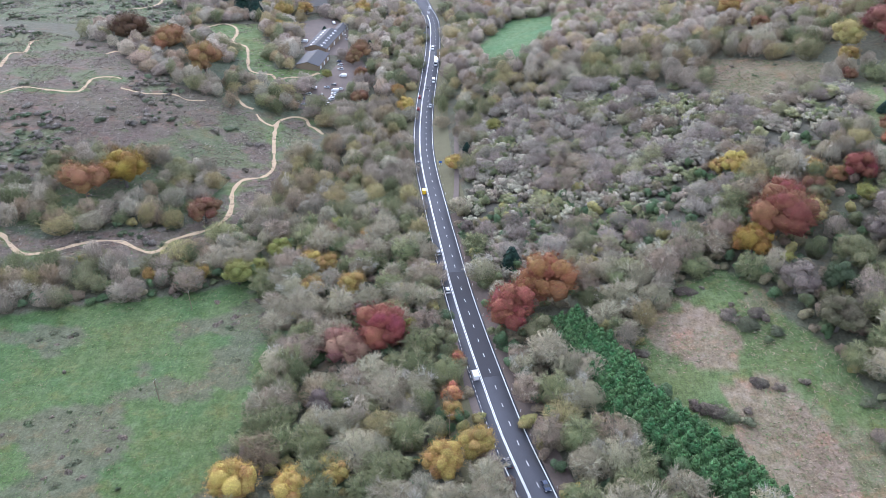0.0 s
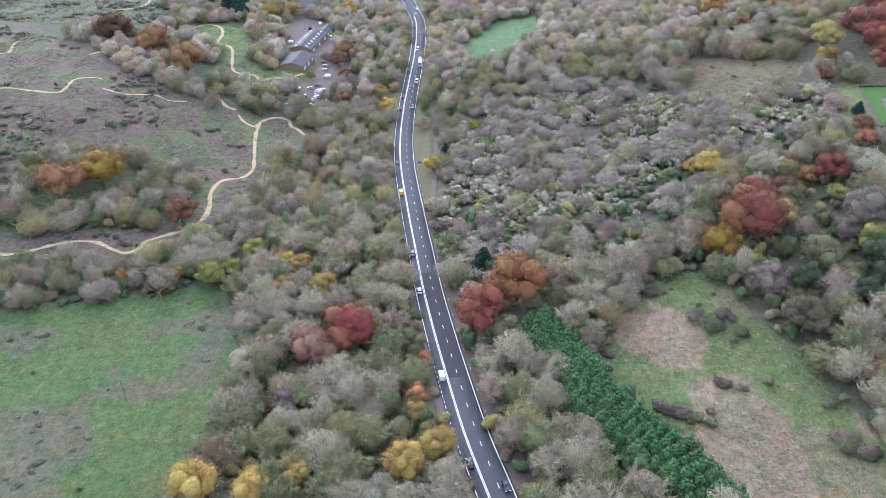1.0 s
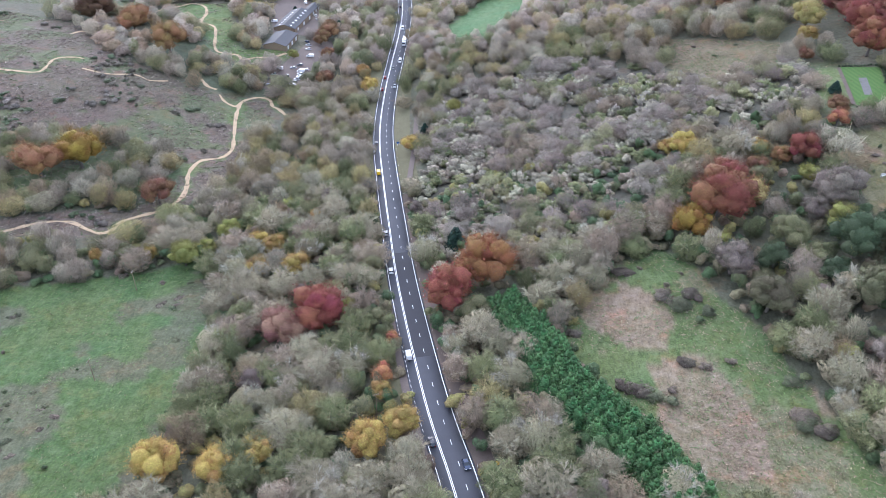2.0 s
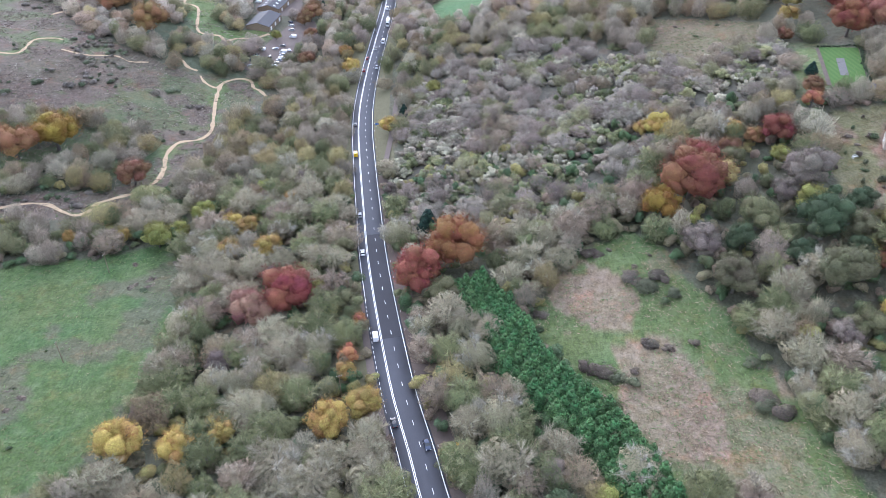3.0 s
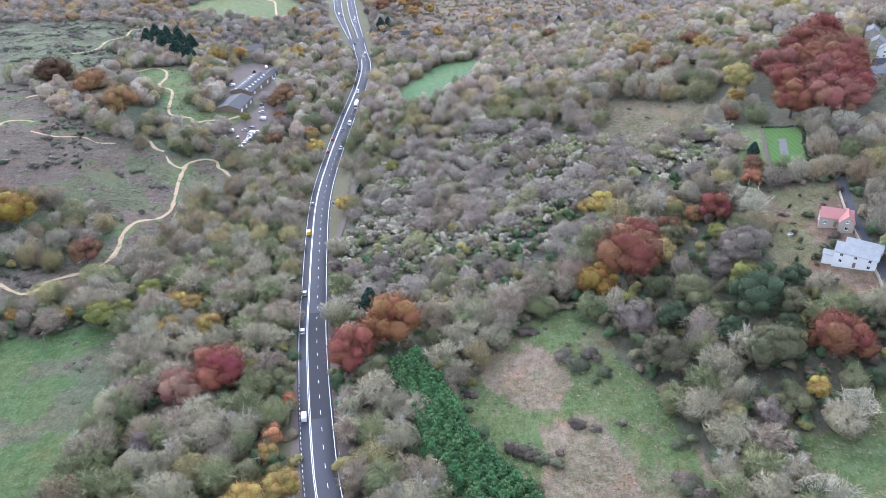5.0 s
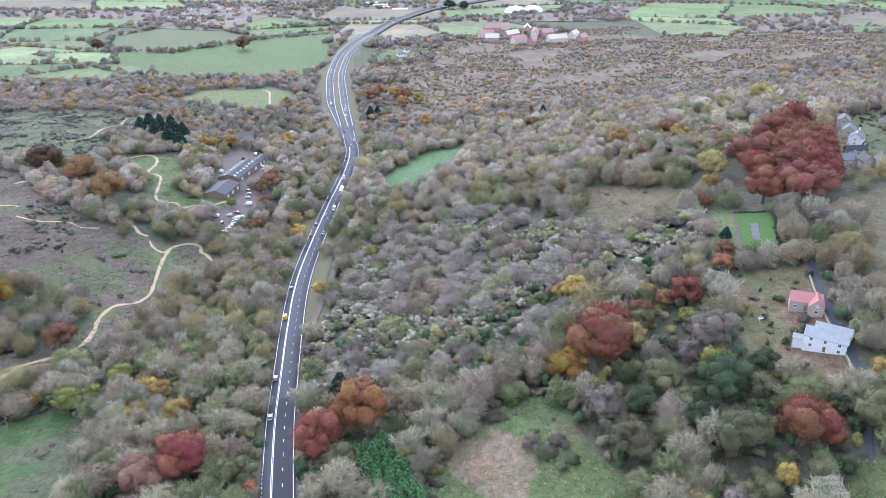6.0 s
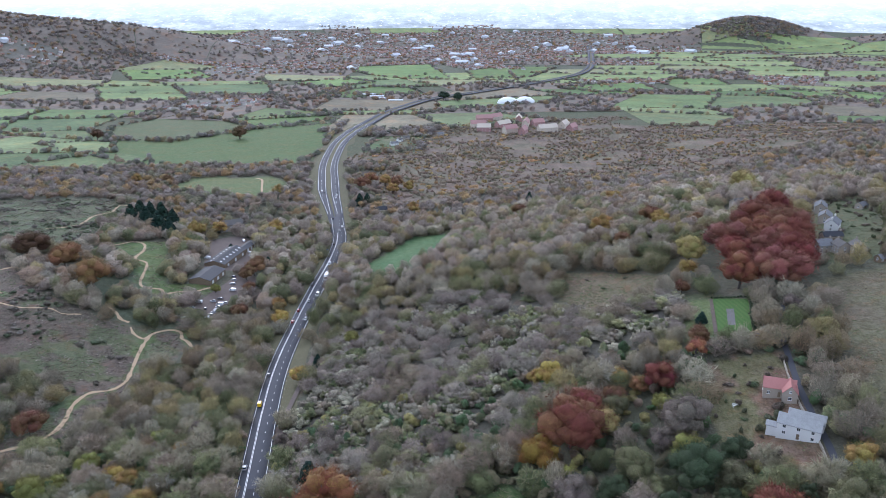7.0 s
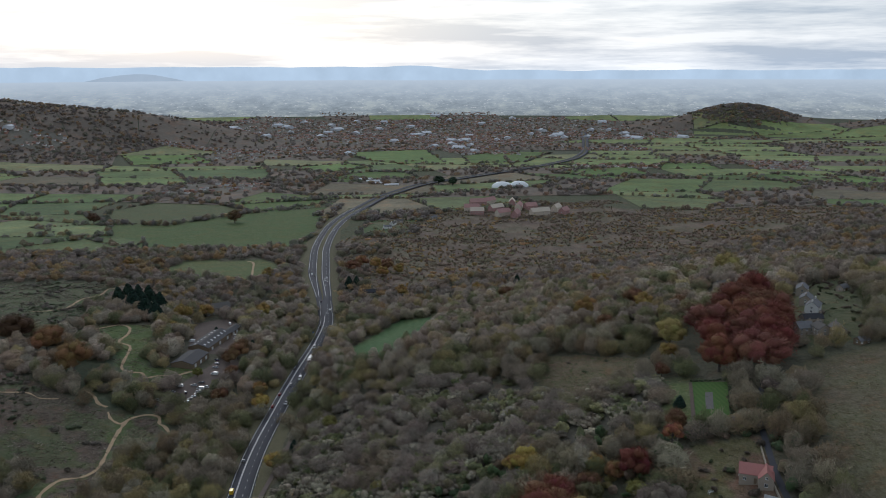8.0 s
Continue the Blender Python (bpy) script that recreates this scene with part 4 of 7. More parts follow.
# the nearer bare trees, each a thing of its own
bx, by = scatter(-150, 240, 128, 330, 9.0)
ok = free(bx, by, 3.6) & ~is_open(bx, by) & ~inside(SCRUB, bx, by) & clear_of(bx, by, HEDGE_SPOTS, 1.0)
bx, by = bx[ok], by[ok]
nearest = np.argsort(np.hypot(bx - 30, by - 150))[:280]
LARGE = [(-25, 167, 8.8), (-41, 172, 7.4), (-29, 251, 7), (-11, 173, 7.2), (-54, 247, 9), (-7, 232, 7), (44, 185, 7.2), (41, 166, 7.6), (49, 198, 6.5), (-39, 158, 6.2), (13, 155, 6.2), (-9, 206, 6.6), (146, 199, 7.5), (150, 166, 7), (138, 160, 6)]
nearest = [k for k in nearest if clear_of(bx[k:k + 1], by[k:k + 1], LARGE, 0.85)[0]]
BARE = [(x, y, r, 0) for x, y, r in LARGE] + [(bx[k], by[k], 4.6 + 3.6 * rng.random(), 0) for k in nearest]
BARE = [(x, y, r, r * rng.uniform(1.35, 1.75)) for x, y, r, _ in BARE]
PALE_TWIGS = surface("pale_twigs", foliage((0.43, 0.395, 0.310), spread=0.4, hue=0.03, per_object=0.4), 0.9)
IVY_TWIGS = surface("ivy_twigs", foliage((0.275, 0.270, 0.140), spread=0.5, hue=0.06, per_object=0.5), 0.9)
RUSSET_TWIGS = surface("russet_twigs", foliage((0.36, 0.295, 0.22), spread=0.45, hue=0.04, per_object=0.5), 0.9)
bare_kinds = [(TWIGS, "leafless grey-brown broadleaf tree with fine twigs"), (PALE_TWIGS, "leafless pale grey broadleaf tree with bare branches"), (IVY_TWIGS, "half-bare olive-brown tree grown with ivy"), (RUSSET_TWIGS, "leafless russet-brown broadleaf tree")]
in_spur = inside(OLIVE_WOOD, np.array([s[0] for s in BARE]), np.array([s[1] for s in BARE]))
MIXED = [s for k, s in enumerate(BARE) if k >= len(LARGE) and (k % 6 == 2 or (in_spur[k] and k % 3))]
BARE = [s for s in BARE if s not in MIXED]
for k, kind in enumerate(("olive", "ivy", "olive", "mauve", "ivy", "lime", "olive", "gold")):
    mine = [(x, y, r * 0.85, h * 0.95) for x, y, r, h in MIXED[k::8]]
    meshes = leafy_meshes(200 + k, LEAVES[kind], count=700, size=0.28, lobes=20)
    place_copies(planted("autumn_tree", meshes, WORDS[kind] + " tree thinning in the roadside wood", "tree", "autumn trees"), mine, 5.0, 9.0)
for k in range(8):
    mat, words = bare_kinds[(0, 2, 0, 2, 0, 3, 1, 2)[k]]
    place_copies(planted("bare_tree", bare_tree_meshes(40 + k, mat=mat, tangle={IVY_TWIGS: IVY_MASS, RUSSET_TWIGS: RUSSET_MASS}.get(mat)), words, "tree", "bare trees in the roadside woods"), BARE[k::8], 5.0, 9.5)


# the rest of the woods, joined
def crown_template(seed, brooms, each, leaf, reach=0.42, wide=0.035):
    """A leafy bush of radius 1 and height 1.7: lumps, brooms of twigs that fan outwards, and leaf clumps; each broom has its own tone."""
    g = np.random.default_rng(seed)
    h = Heap()
    hull = np.array((g.uniform(0.85, 1.1), g.uniform(0.85, 1.1), g.uniform(0.8, 1.0)))
    lift = np.array((0, 0, 0.72))
    for p in dome_points(5, g, -0.1):
        v, t = lump(1, g.uniform(0.42, 0.70), 0.8, g)
        h.add((v + p * 0.46) * hull + lift, t, g.uniform(0.7, 1.0))
    m = 12
    p = dome_points(m, g, -0.4)
    h.add(*leaves(p * (g.uniform(0.8, 1.0, m) * 0.86)[:, None] * hull + lift, p, g.uniform(0.10, 0.20, m), g), -1.0)
    tips = dome_points(brooms, g, -0.1) * g.uniform(0.72, 1.08, brooms)[:, None]
    tone = g.uniform(0.75, 1.2, brooms)
    k = np.repeat(np.arange(brooms), each)
    out = tips[k] / np.linalg.norm(tips[k], axis=1)[:, None]
    ways = out + g.normal(size=(len(k), 3)) * 0.36 + (0, 0, 0.12)
    ways /= np.linalg.norm(ways, axis=1)[:, None]
    long = g.uniform(0.6, 1.2, len(k)) * reach
    base = tips[k] - out * (long * g.uniform(0.55, 1.0, len(k)))[:, None]
    h.add(*slivers(base * hull + lift, ways, long, g.uniform(0.6, 1.2, len(k)) * wide, g), np.repeat(tone[k], 3)[:, None])
    k = g.integers(0, brooms, leaf)
    p = dome_points(leaf, g, -0.3)
    h.add(*leaves((tips[k] * 0.72 + p * 0.26) * hull + lift, p, g.uniform(0.05, 0.11, leaf), g), np.repeat(tone[k], 4)[:, None])
    v, t = h.arrays()
    return v, t, np.concatenate([np.broadcast_to(c[:, :1], (len(c), 1)) for c in h.c])


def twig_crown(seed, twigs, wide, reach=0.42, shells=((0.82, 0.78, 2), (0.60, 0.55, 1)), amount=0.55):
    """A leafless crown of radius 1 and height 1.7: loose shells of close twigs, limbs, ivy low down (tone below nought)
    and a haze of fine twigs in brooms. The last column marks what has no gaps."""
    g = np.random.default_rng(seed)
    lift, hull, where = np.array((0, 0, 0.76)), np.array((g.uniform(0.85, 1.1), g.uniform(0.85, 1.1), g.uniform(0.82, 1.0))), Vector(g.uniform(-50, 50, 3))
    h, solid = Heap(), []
    # shade inside the crown is painted: each inner shell takes a darker tone
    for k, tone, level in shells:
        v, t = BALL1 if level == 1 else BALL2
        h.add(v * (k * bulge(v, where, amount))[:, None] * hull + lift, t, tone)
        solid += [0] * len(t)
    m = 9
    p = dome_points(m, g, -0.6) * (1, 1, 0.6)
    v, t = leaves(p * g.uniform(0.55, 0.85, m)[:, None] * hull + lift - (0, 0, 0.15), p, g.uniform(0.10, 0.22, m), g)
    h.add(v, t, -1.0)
    solid += [0] * len(t)
    tips = dome_points(7, g, 0.1)
    v, t = slivers(np.tile((0.0, 0.0, 0.25), (7, 1)), (tips * (0.8, 0.8, 0.9) + (0, 0, 0.45)) / 1.2, g.uniform(0.9, 1.15, 7), np.full(7, 0.022), g)
    h.add(v, t, 1.2)
    solid += [1] * len(t)
    brooms = dome_points(max(8, twigs // 9), g, -0.15)
    tone = g.uniform(0.76, 1.26, len(brooms))
    k = g.integers(0, len(brooms), twigs)
    d = brooms[k] + g.normal(size=(twigs, 3)) * 0.17
    d /= np.linalg.norm(d, axis=1)[:, None]
    long = reach * g.uniform(0.55, 1.25, twigs)
    far = bulge(d, where, amount) * g.uniform(0.80, 1.08, twigs)
    ways = d + g.normal(size=(twigs, 3)) * 0.28 + (0, 0, 0.16)
    ways /= np.linalg.norm(ways, axis=1)[:, None]
    v, t = slivers((d * far[:, None] - ways * long[:, None]) * hull + lift, ways, long, wide * g.uniform(0.6, 1.3, twigs), g)
    h.add(v, t, np.repeat(tone[k], 3)[:, None])
    solid += [1] * len(t)
    v, t = h.arrays()
    return v, t, np.concatenate([np.broadcast_to(c[:, :1], (len(c), 1)) for c in h.c]), np.array(solid)


def beard_crown(seed, tufts=9, each=6, twigs=60):
    """A mound of scrub: a dark tangle inside, its inner shade painted by tone, thin stems, and pale seed heads that
    hang over it in tufts.
    """
    g = np.random.default_rng(seed)
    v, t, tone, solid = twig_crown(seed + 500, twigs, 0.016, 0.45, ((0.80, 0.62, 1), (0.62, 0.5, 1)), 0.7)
    h = Heap()
    h.add(v, t, tone * np.ones((1, 3)))
    p = dome_points(tufts, g, 0.0) * g.uniform(0.62, 0.92, tufts)[:, None]
    shade = np.where(g.random(tufts) < 0.6, g.uniform(0.90, 1.18, tufts), g.uniform(0.60, 0.85, tufts))
    for q, tint in zip(p, shade):
        v, t = lump(1, g.uniform(0.17, 0.34), 0.8, g)
        h.add(v * (1, 1, 1.15) + q * (1, 1, 0.95) + (0, 0, 0.76), t, tint)
        solid = np.append(solid, np.zeros(len(t), int))
    k = np.repeat(np.arange(tufts), each)
    ways = (p[k] * (1, 1, 0) + g.normal(size=(len(k), 3)) * 0.45) * 0.6 + (0, 0, -0.55)
    ways /= np.linalg.norm(ways, axis=1)[:, None]
    base = p[k] * 1.12 + (0, 0, 0.86) + g.normal(size=(len(k), 3)) * (0.10, 0.10, 0.05)
    a, b = slivers(base, ways, g.uniform(0.20, 0.42, len(k)), g.uniform(0.018, 0.036, len(k)), g)
    h.add(a, b, np.repeat(shade[k] * g.uniform(0.9, 1.15, len(k)), 3)[:, None])
    v, t = h.arrays()
    return v, t, np.concatenate([np.broadcast_to(c[:, :1], (len(c), 1)) for c in h.c]), np.concatenate([solid, np.ones(len(b), int)])


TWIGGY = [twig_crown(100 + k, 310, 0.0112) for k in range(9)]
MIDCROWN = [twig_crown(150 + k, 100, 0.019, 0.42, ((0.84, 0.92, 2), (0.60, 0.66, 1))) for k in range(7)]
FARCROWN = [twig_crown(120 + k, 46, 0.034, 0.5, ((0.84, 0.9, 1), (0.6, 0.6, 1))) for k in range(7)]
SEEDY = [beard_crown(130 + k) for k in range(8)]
LEAFY = [crown_template(110 + k, 10, 2, 22) for k in range(6)]
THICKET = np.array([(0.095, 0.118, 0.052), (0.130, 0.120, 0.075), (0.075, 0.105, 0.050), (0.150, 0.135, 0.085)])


def spin(v, a, r, h):
    c, s = math.cos(a), math.sin(a)
    return np.column_stack([(v[:, 0] * c - v[:, 1] * s) * r, (v[:, 0] * s + v[:, 1] * c) * r, v[:, 2] * h])


def wood(name, label, spots, templates, palette, category="woodland", mat=None):
    """spots: x, y, radius, height; each crown gets a colour of the palette, in drifts."""
    h, flags = Heap(), []
    pal = np.array(palette)
    z = height([s[0] for s in spots], [s[1] for s in spots])
    for (x, y, r, hh), zz in zip(spots, z):
        v, t, tone, *solid = templates[rng.integers(len(templates))]
        drift = noise.noise(Vector((x * 0.016, y * 0.016, 1.0))) * 1.3 + 0.5
        k = int((drift + rng.random() * 0.55) * len(pal)) % len(pal)
        col = pal[k] * rng.uniform(0.75, 1.25)
        p = spin(v, rng.uniform(0, 6.28), r, hh / 1.7)
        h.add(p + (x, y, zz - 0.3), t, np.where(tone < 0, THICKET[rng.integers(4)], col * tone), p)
        flags.append(solid[0] if solid else np.zeros(len(t), int))
    mesh = h.mesh(name, [mat or WOODS, FINE_TWIG], smooth=True)
    mesh.polygons.foreach_set("material_index", np.concatenate(flags).astype(np.int32))
    return tagged(new(name, mesh), label, category, kind="stuff")


GREYS = [(0.358, 0.295, 0.212), (0.312, 0.252, 0.185), (0.382, 0.326, 0.216), (0.240, 0.225, 0.105), (0.340, 0.262, 0.168), (0.418, 0.368, 0.262), (0.178, 0.188, 0.084), (0.305, 0.225, 0.135), (0.355, 0.285, 0.130), (0.332, 0.275, 0.200), (0.256, 0.242, 0.125)]
wx, wy = scatter(-260, 400, 128, 720, 8.3)
ok = free(wx, wy, 4.0) & ~is_open(wx, wy) & ~inside(SCRUB, wx, wy) & clear_of(wx, wy, HEDGE_SPOTS, 1.0) & clear_of(wx, wy, [(x, y, r) for x, y, r, _ in BARE], 1.0)
spots = [(x, y, 4.4 + 4.2 * rng.random() ** 1.4, rng.uniform(7.5, 14.0)) for x, y in zip(wx[ok], wy[ok])]
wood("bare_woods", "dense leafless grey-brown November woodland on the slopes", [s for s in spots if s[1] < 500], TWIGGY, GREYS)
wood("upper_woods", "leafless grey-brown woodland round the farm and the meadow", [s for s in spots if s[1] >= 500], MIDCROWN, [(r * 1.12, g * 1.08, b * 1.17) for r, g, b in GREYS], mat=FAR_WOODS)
UNDER = [(0.110, 0.165, 0.070), (0.195, 0.210, 0.10), (0.26, 0.22, 0.13), (0.115, 0.165, 0.080), (0.34, 0.29, 0.11), (0.27, 0.20, 0.14)]
ux, uy = scatter(-170, 230, 128, 330, 6.2)
ok = free(ux, uy, 1.8, False) & ~is_open(ux, uy)
spots = [(x, y, rng.uniform(2.2, 3.8), 2.6 + 5.6 * rng.random() ** 2) for x, y in zip(ux[ok], uy[ok])]
wood("undergrowth", "green and brown bramble and ivy undergrowth below the trees", spots, LEAFY, UNDER, "undergrowth", SCRUB_LEAF)

# scrub hung with pale seed heads
sx, sy = scatter(0, 230, 235, 490, 4.6)
ok = free(sx, sy, 5.0) & inside(SCRUB, sx, sy)
sx, sy = sx[ok], sy[ok]
patchy = np.array([noise.noise(Vector((a * 0.022, b * 0.03, 6.0))) for a, b in zip(sx, sy)])
treed = rng.random(len(sx)) < np.where(patchy + 0.004 * (sy - 330) > 0.0, 0.34, 0.12)
grassy = np.array([noise.noise(Vector((a * 0.035, b * 0.045, 16.0))) for a, b in zip(sx, sy)]) > 0.22
low = (patchy < 0.3) & (~grassy | (rng.random(len(sx)) < 0.3))
treed &= ~grassy
spots = [(x, y, 2.4 + 3.2 * rng.random() ** 1.8, rng.uniform(2.6, 6.0)) for x, y in zip(sx[low], sy[low])]
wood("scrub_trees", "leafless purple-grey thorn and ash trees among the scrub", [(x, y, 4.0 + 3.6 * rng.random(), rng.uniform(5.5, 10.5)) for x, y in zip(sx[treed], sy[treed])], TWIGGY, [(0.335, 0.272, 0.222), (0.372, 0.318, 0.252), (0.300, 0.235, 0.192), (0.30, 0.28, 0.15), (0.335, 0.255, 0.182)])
BEARD = [(0.400, 0.360, 0.262), (0.345, 0.292, 0.222), (0.240, 0.248, 0.118), (0.360, 0.295, 0.220), (0.420, 0.385, 0.270), (0.365, 0.345, 0.172), (0.415, 0.362, 0.295), (0.205, 0.222, 0.100)]
wood("beard_scrub", "tangled hillside scrub hung with pale fluffy seed heads", spots, SEEDY, BEARD, "scrub", SCRUB_LEAF)

# bushes on the heath and the fields
hx, hy = scatter(-430, 30, 280, 860, 6.5)
ok = free(hx, hy, 3.0) & (inside(HEATH, hx, hy) | inside(BACK_HEATH, hx, hy)) & ~inside(BIKE_PARK, hx, hy) & ~inside(THICK_BELT, hx, hy) & ~inside(GULLY, hx, hy)
drift = np.array([noise.noise(Vector((a * 0.025, b * 0.025, 4.0))) for a, b in zip(hx, hy)])
ok &= (drift + rng.uniform(-0.12, 0.12, len(hx)) > 0.20) | ((hy < 345) & (rng.random(len(hx)) < 0.6)) | (rng.random(len(hx)) < 0.02)
spots = [(x + rng.normal() * 2.5, y + rng.normal() * 2.5, rng.uniform(1.0, 3.6), rng.uniform(0.9, 3.0)) for x, y in zip(hx[ok], hy[ok]) for _ in range(2)]
wood("heath_bushes", "dark bramble and thorn bushes on the heath", spots, LEAFY + MIDCROWN[:2], [(0.125, 0.140, 0.080), (0.165, 0.140, 0.105), (0.200, 0.168, 0.140), (0.100, 0.125, 0.065), (0.21, 0.18, 0.15)], "bushes", SCRUB_LEAF)
fx, fy = scatter(-180, 210, 128, 460, 7.0)
ok = free(fx, fy, 3.0) & (inside(FIELD_LEFT, fx, fy) | inside(FIELD_RIGHT, fx, fy) | inside(CLEARING, fx, fy) | inside(FIELD_EDGE, fx, fy)) & (rng.random(len(fx)) < 0.035)
spots = [(x, y, rng.uniform(0.8, 2.4), rng.uniform(0.7, 2.0)) for x, y in zip(fx[ok], fy[ok])]
spots += [(127, 157, 4.0, 4.0), (130, 155, 3.5, 3.5), (104, 213, 6.0, 3.0), (109, 217, 4.5, 3.0), (100, 219, 4.5, 2.4), (112, 209, 4.0, 2.2), (84, 178, 4.5, 2.4), (79, 181, 3.0, 2.0), (100, 188, 3.0, 2.0), (128, 175, 3.2, 2.4), (126, 160, 5.5, 4.2), (89, 236, 4.6, 1.9), (78, 233, 4.0, 1.8), (70, 226, 3.4, 2.2), (68, 207, 2.8, 2.0), (66, 200, 2.2, 1.6), (108, 205, 2.6, 2.4), (113, 186, 2.2, 2.0), (105, 185, 2.2, 1.8), (92, 172, 3.0, 2.5), (88, 175, 3.0, 2.2)]
px3, py3 = scatter(-200, -55, 128, 280, 3.2)
brown = np.array([noise.fractal(Vector((a * 0.03, b * 0.03, 7.0)), 1.0, 2.0, 3) for a, b in zip(px3, py3)])
ok = free(px3, py3, 3.0) & inside(FIELD_LEFT, px3, py3) & (brown > 0.36) & (rng.random(len(px3)) < 0.14)
spots += [(x, y, rng.uniform(1.2, 2.8), rng.uniform(0.4, 0.8)) for x, y in zip(px3[ok], py3[ok])]
gx3, gy3 = scatter(175, 380, 180, 540, 6.0)
ok = (inside(GARDEN, gx3, gy3) | inside(VILLAGE, gx3, gy3)) & clear_of(gx3, gy3, [(209, 271, 10), (206, 245, 12), (196, 242, 6)] + BUILT, 0.8) & (np.abs(gap(LANE, gx3, gy3)) > 3.0) & (rng.random(len(gx3)) < 0.42)
spots += [(x, y, rng.uniform(0.8, 3.0), rng.uniform(0.8, 3.6)) for x, y in zip(gx3[ok], gy3[ok])]
wood("field_bushes", "low brown and green bramble patches in the rough grass", spots, LEAFY, [(0.120, 0.125, 0.070), (0.165, 0.130, 0.098), (0.150, 0.120, 0.092), (0.105, 0.130, 0.062)], "bushes", SCRUB_LEAF)


# tussocks of rough grass
def tussocks(name, label, polys, step, keep, palette, size):
    h = Heap()
    x0, x1 = min(p[0] for q in polys for p in q), max(p[0] for q in polys for p in q)
    y0, y1 = min(p[1] for q in polys for p in q), max(p[1] for q in polys for p in q)
    x, y = scatter(x0, x1, y0, y1, step)
    ok = seen_from_path(x, y, 0.0) & (rng.random(len(x)) < keep)
    ok &= np.any([inside(q, x, y) for q in polys], axis=0)
    x, y = x[ok], y[ok]
    patchy = np.array([noise.noise(Vector((a * 0.05, b * 0.05, 2.0))) for a, b in zip(x, y)])
    z = height(x, y)
    pal = np.array(palette)
    for a, b, c, d in zip(x, y, z, patchy):
        if d + rng.uniform(-0.3, 0.3) < -0.1:
            continue
        m = 5
        ways = rng.normal(size=(m, 3)) * (0.8, 0.8, 0.12) + (0, 0, 0.22)
        s = size * rng.uniform(0.5, 1.3)
        base = np.tile((a, b, c + 0.15), (m, 1)) + rng.normal(size=(m, 3)) * (s * 0.5, s * 0.5, 0.02)
        v, t = slivers(base, ways, np.full(m, s), np.full(m, s * 0.13), rng)
        h.add(v, t, pal[int((d + 0.5 + rng.uniform(-0.25, 0.25)) * len(pal)) % len(pal)])
    return tagged(new(name, h.mesh(name, [TUSSOCK])), label, "grass", kind="stuff")


tussocks("meadow_tussocks", "tussocks of straw-coloured and green grass in the rough field", [FIELD_RIGHT, FIELD_EDGE, CLEARING], 0.95, 0.8, [(0.29, 0.215, 0.145), (0.13, 0.19, 0.07), (0.31, 0.235, 0.16), (0.17, 0.195, 0.085)], 0.75)
tussocks("pasture_tussocks", "green and brown grass tussocks in the pasture", [FIELD_LEFT], 1.6, 0.6, [(0.13, 0.205, 0.065), (0.18, 0.20, 0.09), (0.12, 0.19, 0.06), (0.19, 0.165, 0.10)], 0.6)
tussocks("heath_tussocks", "brown and green grass tussocks on the heath", [HEATH, BIKE_PARK, BACK_HEATH], 1.7, 0.85, [(0.205, 0.160, 0.128), (0.105, 0.140, 0.058), (0.31, 0.265, 0.215), (0.135, 0.102, 0.085), (0.19, 0.155, 0.115)], 1.15)

tussocks("hill_tussocks", "dull green and straw grass tussocks on the hill field and in the gardens", [HILL_FIELD, GARDEN, VILLAGE, LAWN_ROUND], 2.0, 0.7, [(0.20, 0.19, 0.10), (0.25, 0.205, 0.13), (0.14, 0.165, 0.07), (0.19, 0.15, 0.10)], 0.8)

place_copies(planted("bare_tree", bare_tree_meshes(61, mat=PALE_TWIGS), "bleached bare tree with pale spreading branches", "tree", "bare trees in the roadside woods"), [(86, 136, 8.0, 10.0), (155, 206, 6.0, 13.0), (-70, 272, 6.5, 9.0)], 5.0, 9.5)

# ---- the vale ----
FIELD_GREENS = [(0.110, 0.165, 0.060), (0.135, 0.185, 0.070), (0.138, 0.180, 0.075), (0.100, 0.145, 0.060), (0.155, 0.190, 0.085), (0.165, 0.145, 0.095), (0.125, 0.175, 0.068)]


def field_colour(n):
    g = n.add("ShaderNodeNewGeometry")
    base = n.add("ShaderNodeAttribute", attribute_name="tint").outputs["Color"]
    place = g.outputs["Position"]
    f = n.math("MULTIPLY_ADD", n.math("ADD", n.noise(place, 0.012, 5.0, 0.65), n.noise(place, 0.15, 5.0, 0.7)), 1.3, -0.3)
    worn = n.ramp(n.noise(place, 0.022, 6.0, 0.7), [(0.5, 0.0), (0.68, 0.7)])
    base = n.mix(worn, base, n.mix(1.0, base, (1.45, 1.02, 0.8, 1), "MULTIPLY"))
    return n.add("ShaderNodeHueSaturation", {"Value": f, "Color": base}).outputs[0]


FIELD = surface("field_grass", field_colour, 0.95)
RESERVED = [SMALL_FIELD, BIG_FIELD, UPPER_FIELD, EAST_FIELD, MOOR, FAR_PARK] + VALE_PLOTS


def in_reserved(x, y):
    return any(inside(p, np.array([x]), np.array([y]))[0] for p in RESERVED)


